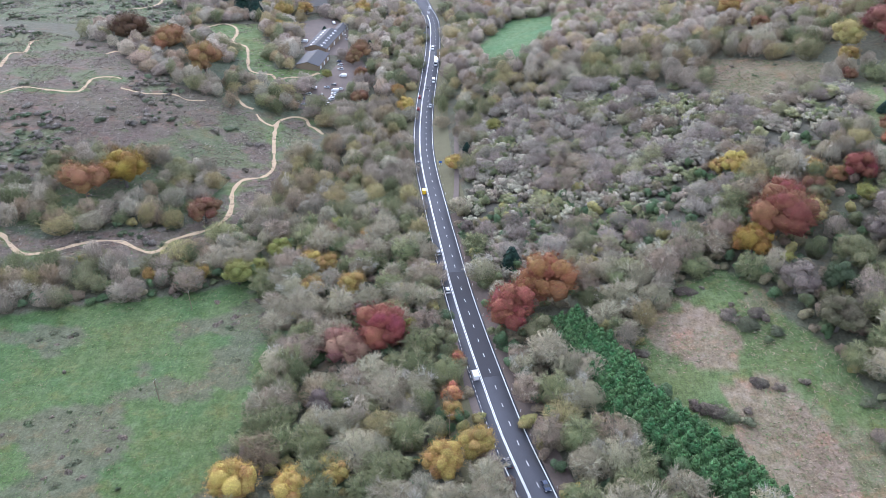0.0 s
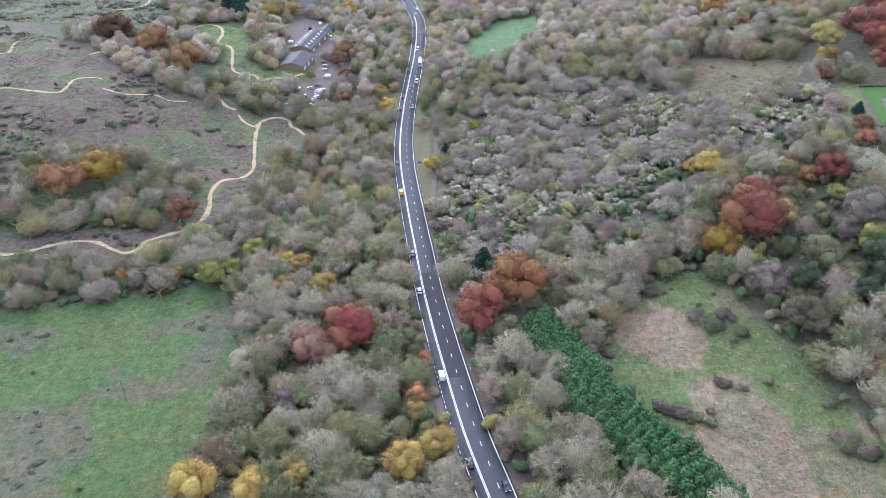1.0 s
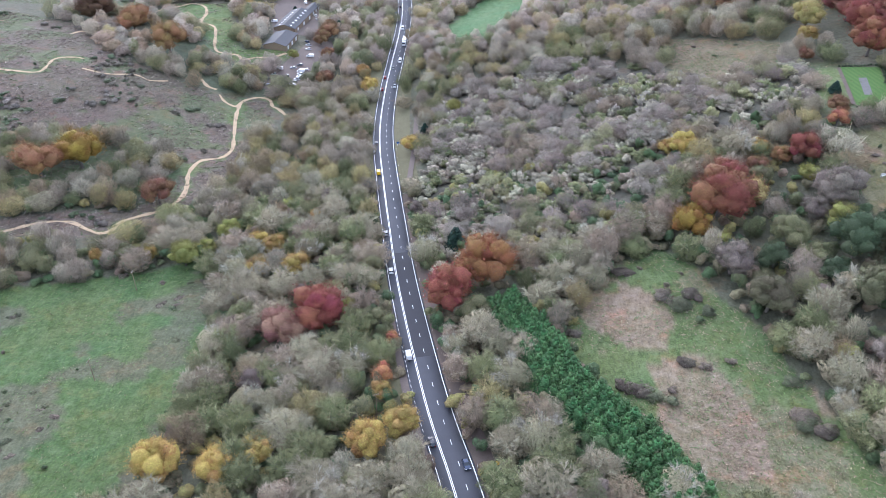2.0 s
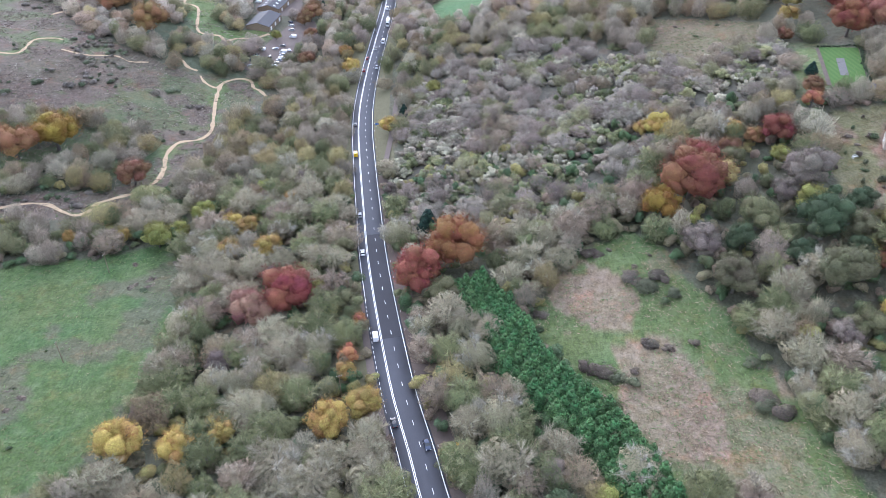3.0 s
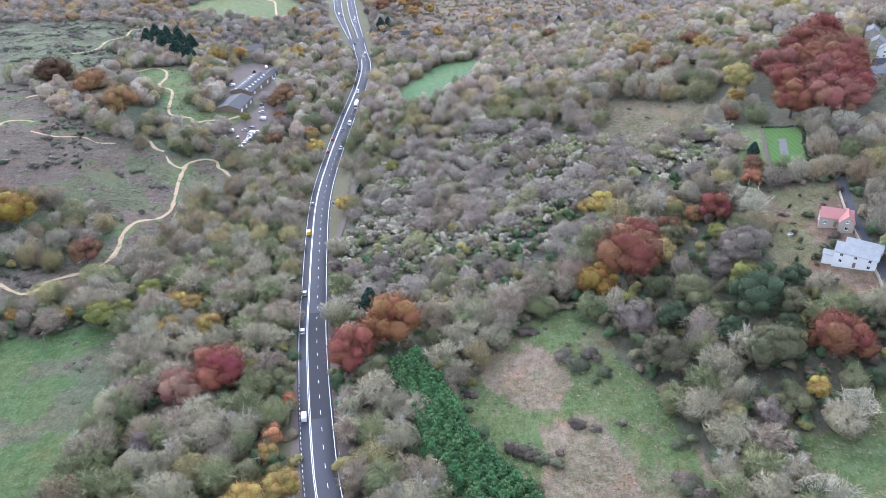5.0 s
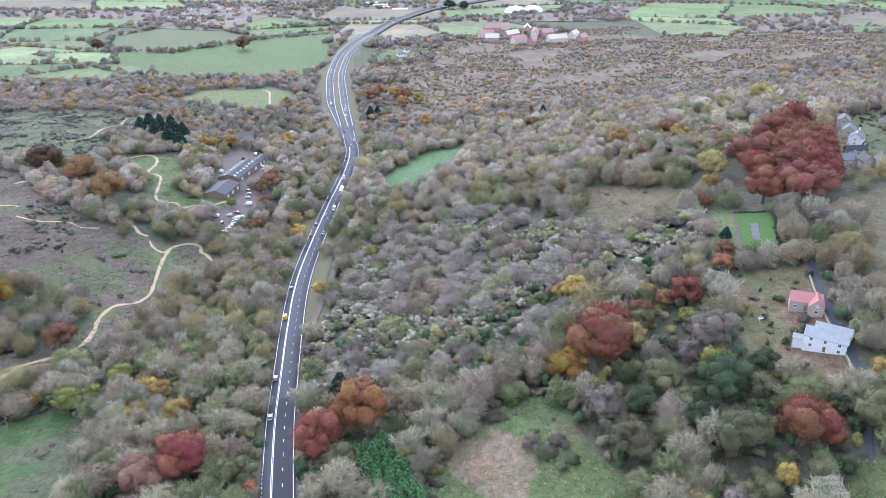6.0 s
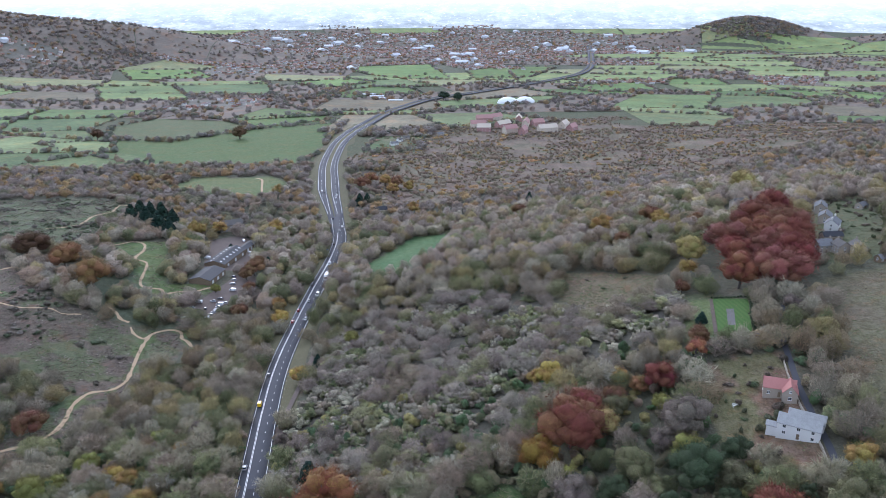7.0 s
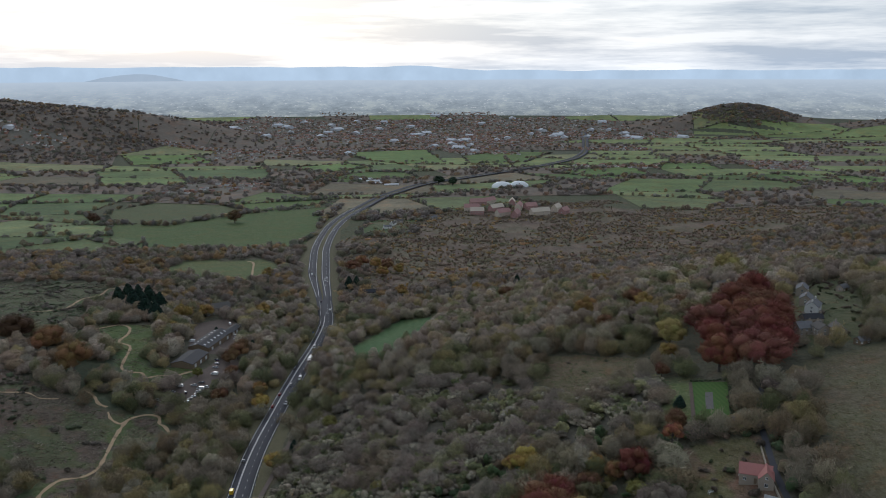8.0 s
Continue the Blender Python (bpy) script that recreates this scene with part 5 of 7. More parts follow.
def town_share(x, y):
    """How built-up the vale is."""
    t = math.exp(-(((x + 180) / 720) ** 2 + ((y - 3560) / 480) ** 2)) * 1.7 + 0.9 * math.exp(-(((x - 420) / 330) ** 2 + ((y - 3700) / 420) ** 2))
    for cx, cy, rx, ry, k in ((-390, 1840, 130, 90, 0.8), (-520, 2690, 220, 110, 1.1), (-960, 2760, 200, 90, 0.9), (-838, 2210, 110, 90, 0.7), (900, 2350, 260, 110, 0.5), (1010, 1900, 150, 90, 0.6), (240, 3080, 330, 130, 0.8), (-520, 1400, 60, 40, 0.5)):
        t += k * math.exp(-(((x - cx) / rx) ** 2 + ((y - cy) / ry) ** 2))
    return t


fields, plots, woods, yards, hedge_lines, town_cells, copses = Heap(), Heap(), Heap(), Heap(), [], [], []
CELL_X, CELL_Y = 190.0, 150.0
jit = {}


def corner(i, j):
    if (i, j) not in jit:
        g = np.random.default_rng(abs(i * 7919 + j * 104729 + 31) % (2 ** 31))
        grow = 1.0 + max(0.0, j * 0.03)
        jit[i, j] = np.array((60 + i * CELL_X * grow + 40 * math.sin(j * 1.3) + g.uniform(-75, 75), 1040 + j * CELL_Y + 25 * math.sin(i * 0.9) + g.uniform(-58, 58)))
    return jit[i, j]


cell_rng = np.random.default_rng(77)
for j in range(0, 21):
    for i in range(-14, 14):
        q = np.array([corner(i, j), corner(i + 1, j), corner(i + 1, j + 1), corner(i, j + 1)])
        mx, my = q.mean(0)
        rr = math.hypot(mx, my)
        if rr > 4130 or abs(mx - 40) > 0.66 * my + 160 or in_reserved(mx, my):
            continue
        pick = cell_rng.random()
        share = town_share(mx, my)
        ground_only = None
        if pick < share * 0.9:
            town_cells.append(q)
            ground_only = (0.150, 0.140, 0.112)
        rise = float(height(mx, my)) - float(np.interp(rr, [826, 1180, 1770, 2950, 3700, 4300], [-28, -50, -70, -85, -86, 0]))
        if ground_only is None and (pick > 0.70 or (mx > 100 and my < 1500) or (rise > 30 and (pick > 0.42 or rise > 90))):
            copses.append(q)
            ground_only = (0.165, 0.138, 0.110)
        u = np.linspace(0.006, 0.994, 13)
        uu, vv = np.meshgrid(u, u)
        uu, vv = uu.ravel()[:, None], vv.ravel()[:, None]
        p = (q[0] * (1 - uu) + q[1] * uu) * (1 - vv) + (q[3] * (1 - uu) + q[2] * uu) * vv
        lift = 0.35 + 0.0003 * rr
        v = np.column_stack([p, height(p[:, 0], p[:, 1]) + lift])
        kk = (np.arange(12)[:, None] * 13 + np.arange(12)).ravel()
        col = np.array(FIELD_GREENS[cell_rng.integers(len(FIELD_GREENS))]) * cell_rng.uniform(0.85, 1.25)
        # sunlight and haze of the far vale painted in: paler past 2300 m
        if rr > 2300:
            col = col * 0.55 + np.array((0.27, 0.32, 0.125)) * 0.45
        if ground_only is not None:
            (woods if ground_only[0] > 0.155 else yards).add(v, np.stack([kk, kk + 1, kk + 14, kk + 13], 1), np.array(ground_only))
            continue
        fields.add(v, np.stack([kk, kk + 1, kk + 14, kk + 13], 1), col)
        for a2, b2 in ((q[0], q[1]), (q[1], q[2])):
            hedge_lines.append((a2, b2))
for poly in VALE_PLOTS:
    q = np.array(poly, float)
    bm = bmesh.new()
    f = bm.faces.new([bm.verts.new((*p, 0)) for p in q])
    bmesh.ops.triangulate(bm, faces=[f])
    bmesh.ops.subdivide_edges(bm, edges=bm.edges[:], cuts=4, use_grid_fill=True)
    bmesh.ops.triangulate(bm, faces=bm.faces[:])
    bm.verts.index_update()
    v = np.array([p.co[:] for p in bm.verts])
    v[:, 2] = height(v[:, 0], v[:, 1]) + 0.8 + 0.0003 * np.hypot(v[:, 0], v[:, 1])
    t = np.array([[p.index for p in f.verts] for f in bm.faces])
    up = np.cross(v[t[:, 1]] - v[t[:, 0]], v[t[:, 2]] - v[t[:, 0]])[:, 2] < 0
    t[up] = t[up][:, ::-1]
    bm.free()
    plots.add(v, t, np.array((0.115, 0.178, 0.055)) * cell_rng.uniform(0.85, 1.3))
    hedge_lines += list(zip(q, np.roll(q, -1, 0)))
tagged(new("copse_floor", woods.mesh("copse_floor", [FIELD])), "brown leaf litter and grass below the far copses", "ground", kind="stuff")
tagged(new("town_gardens", yards.mesh("town_gardens", [FIELD])), "gardens and streets between the far houses", "ground", kind="stuff")
tagged(new("vale_pastures", plots.mesh("vale_pastures", [FIELD])), "bright green pastures between hedges in the vale", "fields", kind="stuff")
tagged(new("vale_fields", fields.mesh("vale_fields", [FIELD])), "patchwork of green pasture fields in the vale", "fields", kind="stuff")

for poly in (BIG_FIELD, UPPER_FIELD, EAST_FIELD, SMALL_FIELD):
    pts = np.array(poly, float)
    hedge_lines += list(zip(pts, np.roll(pts, -1, 0)))
hedge_spots2 = []
for a2, b2 in hedge_lines:
    n = int(np.linalg.norm(b2 - a2) / 5.5)
    far = math.hypot(*a2) > 2200
    thick = rng.random()
    for f in np.linspace(0, 1, max(2, int(n * 0.55) if far else n)):
        p = a2 + (b2 - a2) * f + rng.normal(size=2) * 2.5
        if rng.random() < 0.94:
            tall = rng.random() < 0.16 + 0.5 * thick
            k = 1.25 if far else 1.0
            hedge_spots2.append((p[0], p[1], k * (rng.uniform(3.4, 7.0) if tall else rng.uniform(1.5, 3.0)), rng.uniform(5, 11) if tall else rng.uniform(1.8, 3.6)))
spots = np.array(hedge_spots2)
hedge_spots2 = spots[~on_road(spots[:, 0], spots[:, 1], 4.0)].tolist()


def tiny_crown(seed):
    g = np.random.default_rng(seed)
    v, t = lump(1, 0.95, 0.9, g)
    h = Heap()
    h.add(v * (1, 1, 0.85) + (0, 0, 0.8), t)
    p = dome_points(6, g, -0.1)
    h.add(*leaves(p * 0.95 * (1, 1, 0.9) + (0, 0, 0.8), p, g.uniform(0.2, 0.4, 6), g))
    return (*h.arrays(), np.ones((h.n, 1)))


TINY = [tiny_crown(140 + k) for k in range(5)]
HEDGE_HUES = [(0.200, 0.182, 0.150), (0.215, 0.182, 0.155), (0.165, 0.172, 0.125), (0.30, 0.215, 0.12), (0.240, 0.212, 0.195), (0.25, 0.180, 0.13)]
wood("vale_hedges", "brown winter hedgerows with scattered trees between the fields", hedge_spots2, TINY, HEDGE_HUES, "hedges", SCRUB_LEAF)

# copses, the moor's bushes and the woods past the farm
far_spots = []
for q in copses:
    n = (150 if q.mean(0)[0] < -900 and q.mean(0)[1] > 2300 else 64 if math.hypot(*q.mean(0)) < 2200 else 46)
    for _ in range(n):
        u, v = rng.random(2)
        p = (q[0] * (1 - u) + q[1] * u) * (1 - v) + (q[3] * (1 - u) + q[2] * u) * v
        far_spots.append((p[0], p[1], rng.uniform(4, 8), rng.uniform(6, 12)))
vx, vy = scatter(-560, 760, 700, 1080, 11.3)
ok = seen_from_path(vx, vy) & ~is_open(vx, vy) & ~on_road(vx, vy, 8.0)
far_spots += [(x, y, rng.uniform(5.0, 8.0), rng.uniform(6.5, 11.0)) for x, y in zip(vx[ok], vy[ok])]
tx, ty = scatter(1130, 1830, 3500, 3880, 11.0)
knoll = hill(tx, ty, 1395, 3690, 150, 130, 60) + hill(tx, ty, 1560, 3700, 160, 130, 55)
ok = knoll + rng.uniform(-16, 16, len(tx)) > 32
far_spots += [(x, y, rng.uniform(6, 11), rng.uniform(8, 14)) for x, y in zip(tx[ok], ty[ok])]
spots = np.array(far_spots)
far_spots = spots[~on_road(spots[:, 0], spots[:, 1], 9.0)].tolist()
FAR_HUES = [(0.245, 0.205, 0.180), (0.215, 0.182, 0.162), (0.26, 0.22, 0.190), (0.190, 0.182, 0.130), (0.245, 0.180, 0.135), (0.32, 0.21, 0.12)]
wood("vale_copses", "brown leafless copses between the fields of the vale", [s for s in far_spots if math.hypot(s[0], s[1]) > 1300], TINY, FAR_HUES, mat=SCRUB_LEAF)
wood("far_woods", "leafless brown woods beyond the farm", [s for s in far_spots if math.hypot(s[0], s[1]) <= 1300], FARCROWN, mat=FAR_WOODS, palette=[(0.345, 0.282, 0.238), (0.300, 0.245, 0.205), (0.370, 0.310, 0.252), (0.262, 0.240, 0.150), (0.325, 0.238, 0.175), (0.41, 0.27, 0.13)])
mx2, my2 = scatter(-60, 1000, 780, 1720, 8.0)
ok = on_moor(mx2, my2) & ~on_road(mx2, my2, 8.0)
dr = np.array([noise.noise(Vector((a * 0.012, b * 0.012, 9.0))) for a, b in zip(mx2, my2)])
ok &= dr + rng.uniform(-0.3, 0.3, len(mx2)) > -0.16
wood("moor_bushes", "brown thorn scrub and gold birches on the rough moor", [(x, y, 1.3 + 5.0 * rng.random() ** 3, rng.uniform(0.9, 4.5)) for x, y in zip(mx2[ok], my2[ok])], TINY, [(0.225, 0.165, 0.118), (0.26, 0.185, 0.125), (0.185, 0.168, 0.095), (0.34, 0.215, 0.085), (0.235, 0.165, 0.125), (0.195, 0.155, 0.105)], "scrub", SCRUB_LEAF)

# houses of the far villages and the town
WALL_FAR = surface("far_walls", lambda n: n.add("ShaderNodeAttribute", attribute_name="tint").outputs["Color"], 0.9)


def far_house(h, x, y, z, w, d, e, turn, wall, roof):
    """A gabled house: four walls and two roof slopes with eaves."""
    c, s = math.cos(turn), math.sin(turn)
    ridge = e + d * 0.38
    p = np.array([(-w, -d, -3), (w, -d, -3), (w, d, -3), (-w, d, -3), (-w, -d, e), (w, -d, e), (w, d, e), (-w, d, e), (-w, 0, ridge), (w, 0, ridge)], float)
    t = np.array([(0, 1, 5), (0, 5, 4), (1, 2, 6), (1, 6, 5), (2, 3, 7), (2, 7, 6), (3, 0, 4), (3, 4, 7), (4, 8, 7), (5, 6, 9)])
    o = 0.35
    r = np.array([(-w - o, -d - o, e - 0.2), (w + o, -d - o, e - 0.2), (w + o, 0, ridge + 0.12), (-w - o, 0, ridge + 0.12), (-w - o, d + o, e - 0.2), (w + o, d + o, e - 0.2)])
    rt = np.array([(0, 1, 2), (0, 2, 3), (3, 2, 5), (3, 5, 4)])
    rot = np.array([(c, s, 0), (-s, c, 0), (0, 0, 1)])
    h.add(p @ rot + (x, y, z), t, np.array(wall))
    h.add(r @ rot + (x, y, z), rt, np.array(roof))


town = Heap()
town_trees = []
WALLS = [(0.50, 0.40, 0.33), (0.62, 0.58, 0.52), (0.34, 0.20, 0.15), (0.42, 0.28, 0.22), (0.70, 0.68, 0.65)]
ROOFS = [(0.16, 0.10, 0.085), (0.14, 0.13, 0.13), (0.24, 0.12, 0.085), (0.19, 0.16, 0.15), (0.28, 0.16, 0.12)]
for q in town_cells:
    far = math.hypot(*q.mean(0)) > 2700
    turn = rng.uniform(0, 3.1)
    u, v = rng.random((2, 140 if far else 60, 1))
    places = (q[0] * (1 - u) + q[1] * u) * (1 - v) + (q[3] * (1 - u) + q[2] * u) * v
    for p in places[~on_road(places[:, 0], places[:, 1], 12.0)]:
        if rng.random() < 0.58:
            big = rng.random() < 0.012 and far
            k = rng.uniform(2.5, 4.5) if big else rng.uniform(0.8, 1.25)
            wl = (0.62, 0.63, 0.65) if big else WALLS[rng.integers(len(WALLS))]
            rf = (0.55, 0.57, 0.60) if big else ROOFS[rng.integers(len(ROOFS))]
            far_house(town, p[0], p[1], float(height(*p)), 5.5 * k, 4.0 * k, 5.0 if not big else 8.0, turn + rng.choice([0, 1.57]) + rng.uniform(-0.2, 0.2), wl, rf)
        else:
            town_trees.append((p[0], p[1], rng.uniform(3.0, 6.5), rng.uniform(5, 10)))
tagged(new("far_town", town.mesh("far_town", [WALL_FAR])), "far villages and town of small brick and rendered houses", "town", kind="stuff")
wood("town_trees", "brown and russet trees among the far houses", town_trees, TINY, [(0.20, 0.155, 0.105), (0.25, 0.15, 0.085), (0.18, 0.16, 0.10), (0.34, 0.20, 0.08)], mat=SCRUB_LEAF)

# far ridges that close the view: glowing sheets, haze painted into their colour
def haze_hill(name, label, colour, glow_strength, crest, dist, base):
    mat = bpy.data.materials.new(name)
    mat.use_nodes = True
    n = Nodes(mat.node_tree)
    place = n.add("ShaderNodeNewGeometry").outputs["Position"]
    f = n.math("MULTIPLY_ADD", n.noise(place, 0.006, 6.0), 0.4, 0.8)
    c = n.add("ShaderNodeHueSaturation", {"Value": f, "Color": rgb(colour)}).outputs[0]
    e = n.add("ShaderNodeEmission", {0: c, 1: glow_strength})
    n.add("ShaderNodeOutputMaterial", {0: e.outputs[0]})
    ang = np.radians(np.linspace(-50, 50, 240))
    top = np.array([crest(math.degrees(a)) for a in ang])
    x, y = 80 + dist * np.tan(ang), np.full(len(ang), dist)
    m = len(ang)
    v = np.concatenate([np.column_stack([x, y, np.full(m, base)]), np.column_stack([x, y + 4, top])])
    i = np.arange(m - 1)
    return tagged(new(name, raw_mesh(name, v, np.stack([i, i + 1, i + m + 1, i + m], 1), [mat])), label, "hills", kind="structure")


def haze_plain():
    """The distant plain that rises to the horizon: woods, fields and roofs, with bright haze painted into a glowing
    colour.
    """
    mat = bpy.data.materials.new("distant_plain")
    mat.use_nodes = True
    n = Nodes(mat.node_tree)
    place = n.add("ShaderNodeNewGeometry").outputs["Position"]
    wide = n.add("ShaderNodeVectorMath", {0: place, 1: (1.0, 0.7, 0.0)}, operation="MULTIPLY").outputs[0]
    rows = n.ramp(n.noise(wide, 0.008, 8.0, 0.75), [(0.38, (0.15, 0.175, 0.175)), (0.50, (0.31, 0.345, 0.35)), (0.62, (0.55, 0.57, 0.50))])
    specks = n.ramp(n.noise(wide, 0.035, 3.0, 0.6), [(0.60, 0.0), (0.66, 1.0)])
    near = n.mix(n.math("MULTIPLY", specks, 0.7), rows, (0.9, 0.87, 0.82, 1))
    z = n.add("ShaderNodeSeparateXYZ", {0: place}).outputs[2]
    # haze is painted in: the colour pales to light blue with height
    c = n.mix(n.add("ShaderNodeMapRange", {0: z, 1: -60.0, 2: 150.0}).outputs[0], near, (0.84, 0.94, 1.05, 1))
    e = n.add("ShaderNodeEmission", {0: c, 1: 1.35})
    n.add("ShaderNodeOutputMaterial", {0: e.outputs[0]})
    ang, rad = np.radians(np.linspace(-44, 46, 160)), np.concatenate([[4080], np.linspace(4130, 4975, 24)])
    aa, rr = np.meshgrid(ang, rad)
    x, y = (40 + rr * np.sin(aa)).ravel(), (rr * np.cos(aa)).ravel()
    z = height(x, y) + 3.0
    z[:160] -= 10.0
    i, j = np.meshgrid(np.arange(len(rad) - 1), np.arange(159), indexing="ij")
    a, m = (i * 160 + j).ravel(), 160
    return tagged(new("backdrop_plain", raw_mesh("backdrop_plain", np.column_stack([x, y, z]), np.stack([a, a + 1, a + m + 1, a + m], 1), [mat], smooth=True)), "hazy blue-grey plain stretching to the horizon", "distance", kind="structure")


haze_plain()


def bump(a, c, wdt, h):
    return h * math.exp(-((a - c) / wdt) ** 2)


def rough(a, f, h, seed):
    return h * noise.fractal(Vector((a * f, seed, 0.0)), 1.0, 2.0, 4)


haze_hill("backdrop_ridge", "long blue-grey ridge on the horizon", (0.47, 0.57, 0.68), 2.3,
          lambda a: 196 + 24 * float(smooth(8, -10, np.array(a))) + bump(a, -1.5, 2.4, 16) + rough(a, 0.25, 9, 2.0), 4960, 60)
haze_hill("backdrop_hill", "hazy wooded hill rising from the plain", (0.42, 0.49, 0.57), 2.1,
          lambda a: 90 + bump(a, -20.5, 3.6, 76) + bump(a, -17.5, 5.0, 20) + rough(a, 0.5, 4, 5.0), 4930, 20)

# ---- buildings ----
STONE = surface("pale_stone", mottled((0.36, 0.31, 0.25), 0.25, 0.6, 5.0), 0.9, bump=(4.0, 0.03))
WHITE = surface("white_render", mottled((0.74, 0.73, 0.70), 0.12, 0.5, 4.0), 0.85)
PINK_TILE = surface("red_tiles", mottled((0.399, 0.178, 0.157), 0.25, 0.5, 6.0), 0.8, bump=(6.0, 0.04))
LICHEN = surface("lichened_slates", mottled((0.34, 0.34, 0.33), 0.5, 0.6, 3.0), 0.85, bump=(5.0, 0.04))
SLATE = surface("mossy_stone_slates", mottled((0.17, 0.17, 0.175), 0.45, 0.5, 4.0), 0.85, bump=(5.0, 0.04))
DARK_ROOF = surface("dark_sheet_roof", mottled((0.040, 0.041, 0.048), 0.3, 0.2, 2.0), 0.7)
STONE_ROOF = surface("grey_stone_roof", mottled((0.13, 0.12, 0.11), 0.3, 0.4, 3.0), 0.85)
GLASS = surface("window_glass", lambda n: (0.02, 0.024, 0.03, 1), 0.08, spec=0.6)
FRAME = surface("white_frames", mottled((0.72, 0.72, 0.70), 0.1, 1.0, 8.0), 0.6)
SKYLIGHT = surface("skylight_sheet", mottled((0.62, 0.64, 0.66), 0.1, 1.0, 8.0), 0.4)
WOODEN = surface("weathered_boards", mottled((0.20, 0.15, 0.10), 0.35, 1.0, 8.0), 0.9)


def gable_body(w, d, e, ridge, mat):
    bm = bmesh.new()
    f = [bm.verts.new(p) for p in ((-w, -d, -2.5), (-w, d, -2.5), (-w, d, e), (-w, 0, ridge), (-w, -d, e))]
    b = [bm.verts.new(p) for p in ((w, -d, -2.5), (w, d, -2.5), (w, d, e), (w, 0, ridge), (w, -d, e))]
    bm.faces.new(f)
    bm.faces.new(b[::-1])
    for k in range(5):
        bm.faces.new((f[k], f[(k + 1) % 5], b[(k + 1) % 5], b[k]))
    return bm_mesh("wall", bm, mat)


def slope(w, d, e, ridge, sign, mat, over=0.35, thick=0.16):
    """One roof slope with thickness and eaves."""
    bm = bmesh.new()
    k = (ridge - e) / d
    y0, y1 = sign * (d + over), 0.0
    z0, z1 = e - over * k + 0.03, ridge + 0.03
    pts = [(-w - over, y0, z0), (w + over, y0, z0), (w + over, y1, z1), (-w - over, y1, z1)]
    lo = [bm.verts.new(p) for p in pts]
    hi = [bm.verts.new((p[0], p[1], p[2] + thick)) for p in pts]
    bm.faces.new(lo[::-1])
    bm.faces.new(hi)
    for a2 in range(4):
        bm.faces.new((lo[a2], lo[(a2 + 1) % 4], hi[(a2 + 1) % 4], hi[a2]))
    return bm_mesh("roof_slope", bm, mat)


def add_window(parent, x, y, z, w, h, axis):
    """A window on a wall: frame, two panes and a sill. axis: the way it faces, 'x+', 'x-', 'y+' or 'y-'."""
    turn = {"y-": 0, "x+": 90, "y+": 180, "x-": 270}[axis]
    m = Matrix.Translation((x, y, z)) @ Matrix.Rotation(radians(turn), 4, "Z")
    bm = bmesh.new()
    for a2, b2, c2, d2 in ((-w / 2, w / 2, h - 0.1, h), (-w / 2, w / 2, 0, 0.1), (-w / 2, -w / 2 + 0.1, 0.1, h - 0.1), (w / 2 - 0.1, w / 2, 0.1, h - 0.1), (-0.05, 0.05, 0.1, h - 0.1)):
        box(bm, a2, b2, -0.07, 0.03, c2, d2)
    win = part("window", bm_mesh("window", bm, FRAME), parent, place=m)
    for s in (-1, 1):
        bm = bmesh.new()
        box(bm, min(s * 0.05, s * (w / 2 - 0.1)), max(s * 0.05, s * (w / 2 - 0.1)), -0.03, 0.01, 0.1, h - 0.1)
        part("pane", bm_mesh("pane", bm, GLASS), win)
    bm = bmesh.new()
    box(bm, -w / 2 - 0.1, w / 2 + 0.1, -0.16, 0.02, -0.1, 0.0)
    part("sill", bm_mesh("sill", bm, FRAME), win)


def add_door(parent, x, y, z, w, h, axis, mat):
    turn = {"y-": 0, "x+": 90, "y+": 180, "x-": 270}[axis]
    bm = bmesh.new()
    box(bm, -w / 2, w / 2, -0.06, 0.03, 0, h, 0.01)
    d = part("door", bm_mesh("door", bm, mat), parent, place=Matrix.Translation((x, y, z)) @ Matrix.Rotation(radians(turn), 4, "Z"))
    bm = bmesh.new()
    box(bm, w / 2 - 0.16, w / 2 - 0.08, -0.12, -0.05, 1.0, 1.1)
    part("handle", bm_mesh("handle", bm, FRAME), d)


def add_chimney(parent, x, y, z0, z1, mat):
    bm = bmesh.new()
    box(bm, x - 0.45, x + 0.45, y - 0.35, y + 0.35, z0, z1)
    box(bm, x - 0.53, x + 0.53, y - 0.43, y + 0.43, z1 - 0.3, z1 - 0.12)
    for s in (-0.2, 0.2):
        bmesh.ops.create_cone(bm, cap_ends=True, segments=8, radius1=0.14, radius2=0.11, depth=0.5, matrix=Matrix.Translation((x + s, y, z1 + 0.2)))
    part("chimney", bm_mesh("chimney", bm, mat), parent)


def wing(parent, w, d, e, ridge, wall, roof, place=None, rows=(0.9,), cols=3, gable=True, faces=("y-", "y+")):
    """A gabled range with its roof slopes and windows, under a house."""
    m = place or Matrix()
    body = part("wall", gable_body(w, d, e, ridge, wall), parent, place=m)
    part("roof_slope", slope(w, d, e, ridge, -1, roof), body)
    part("roof_slope", slope(w, d, e, ridge, 1, roof), body)
    return body


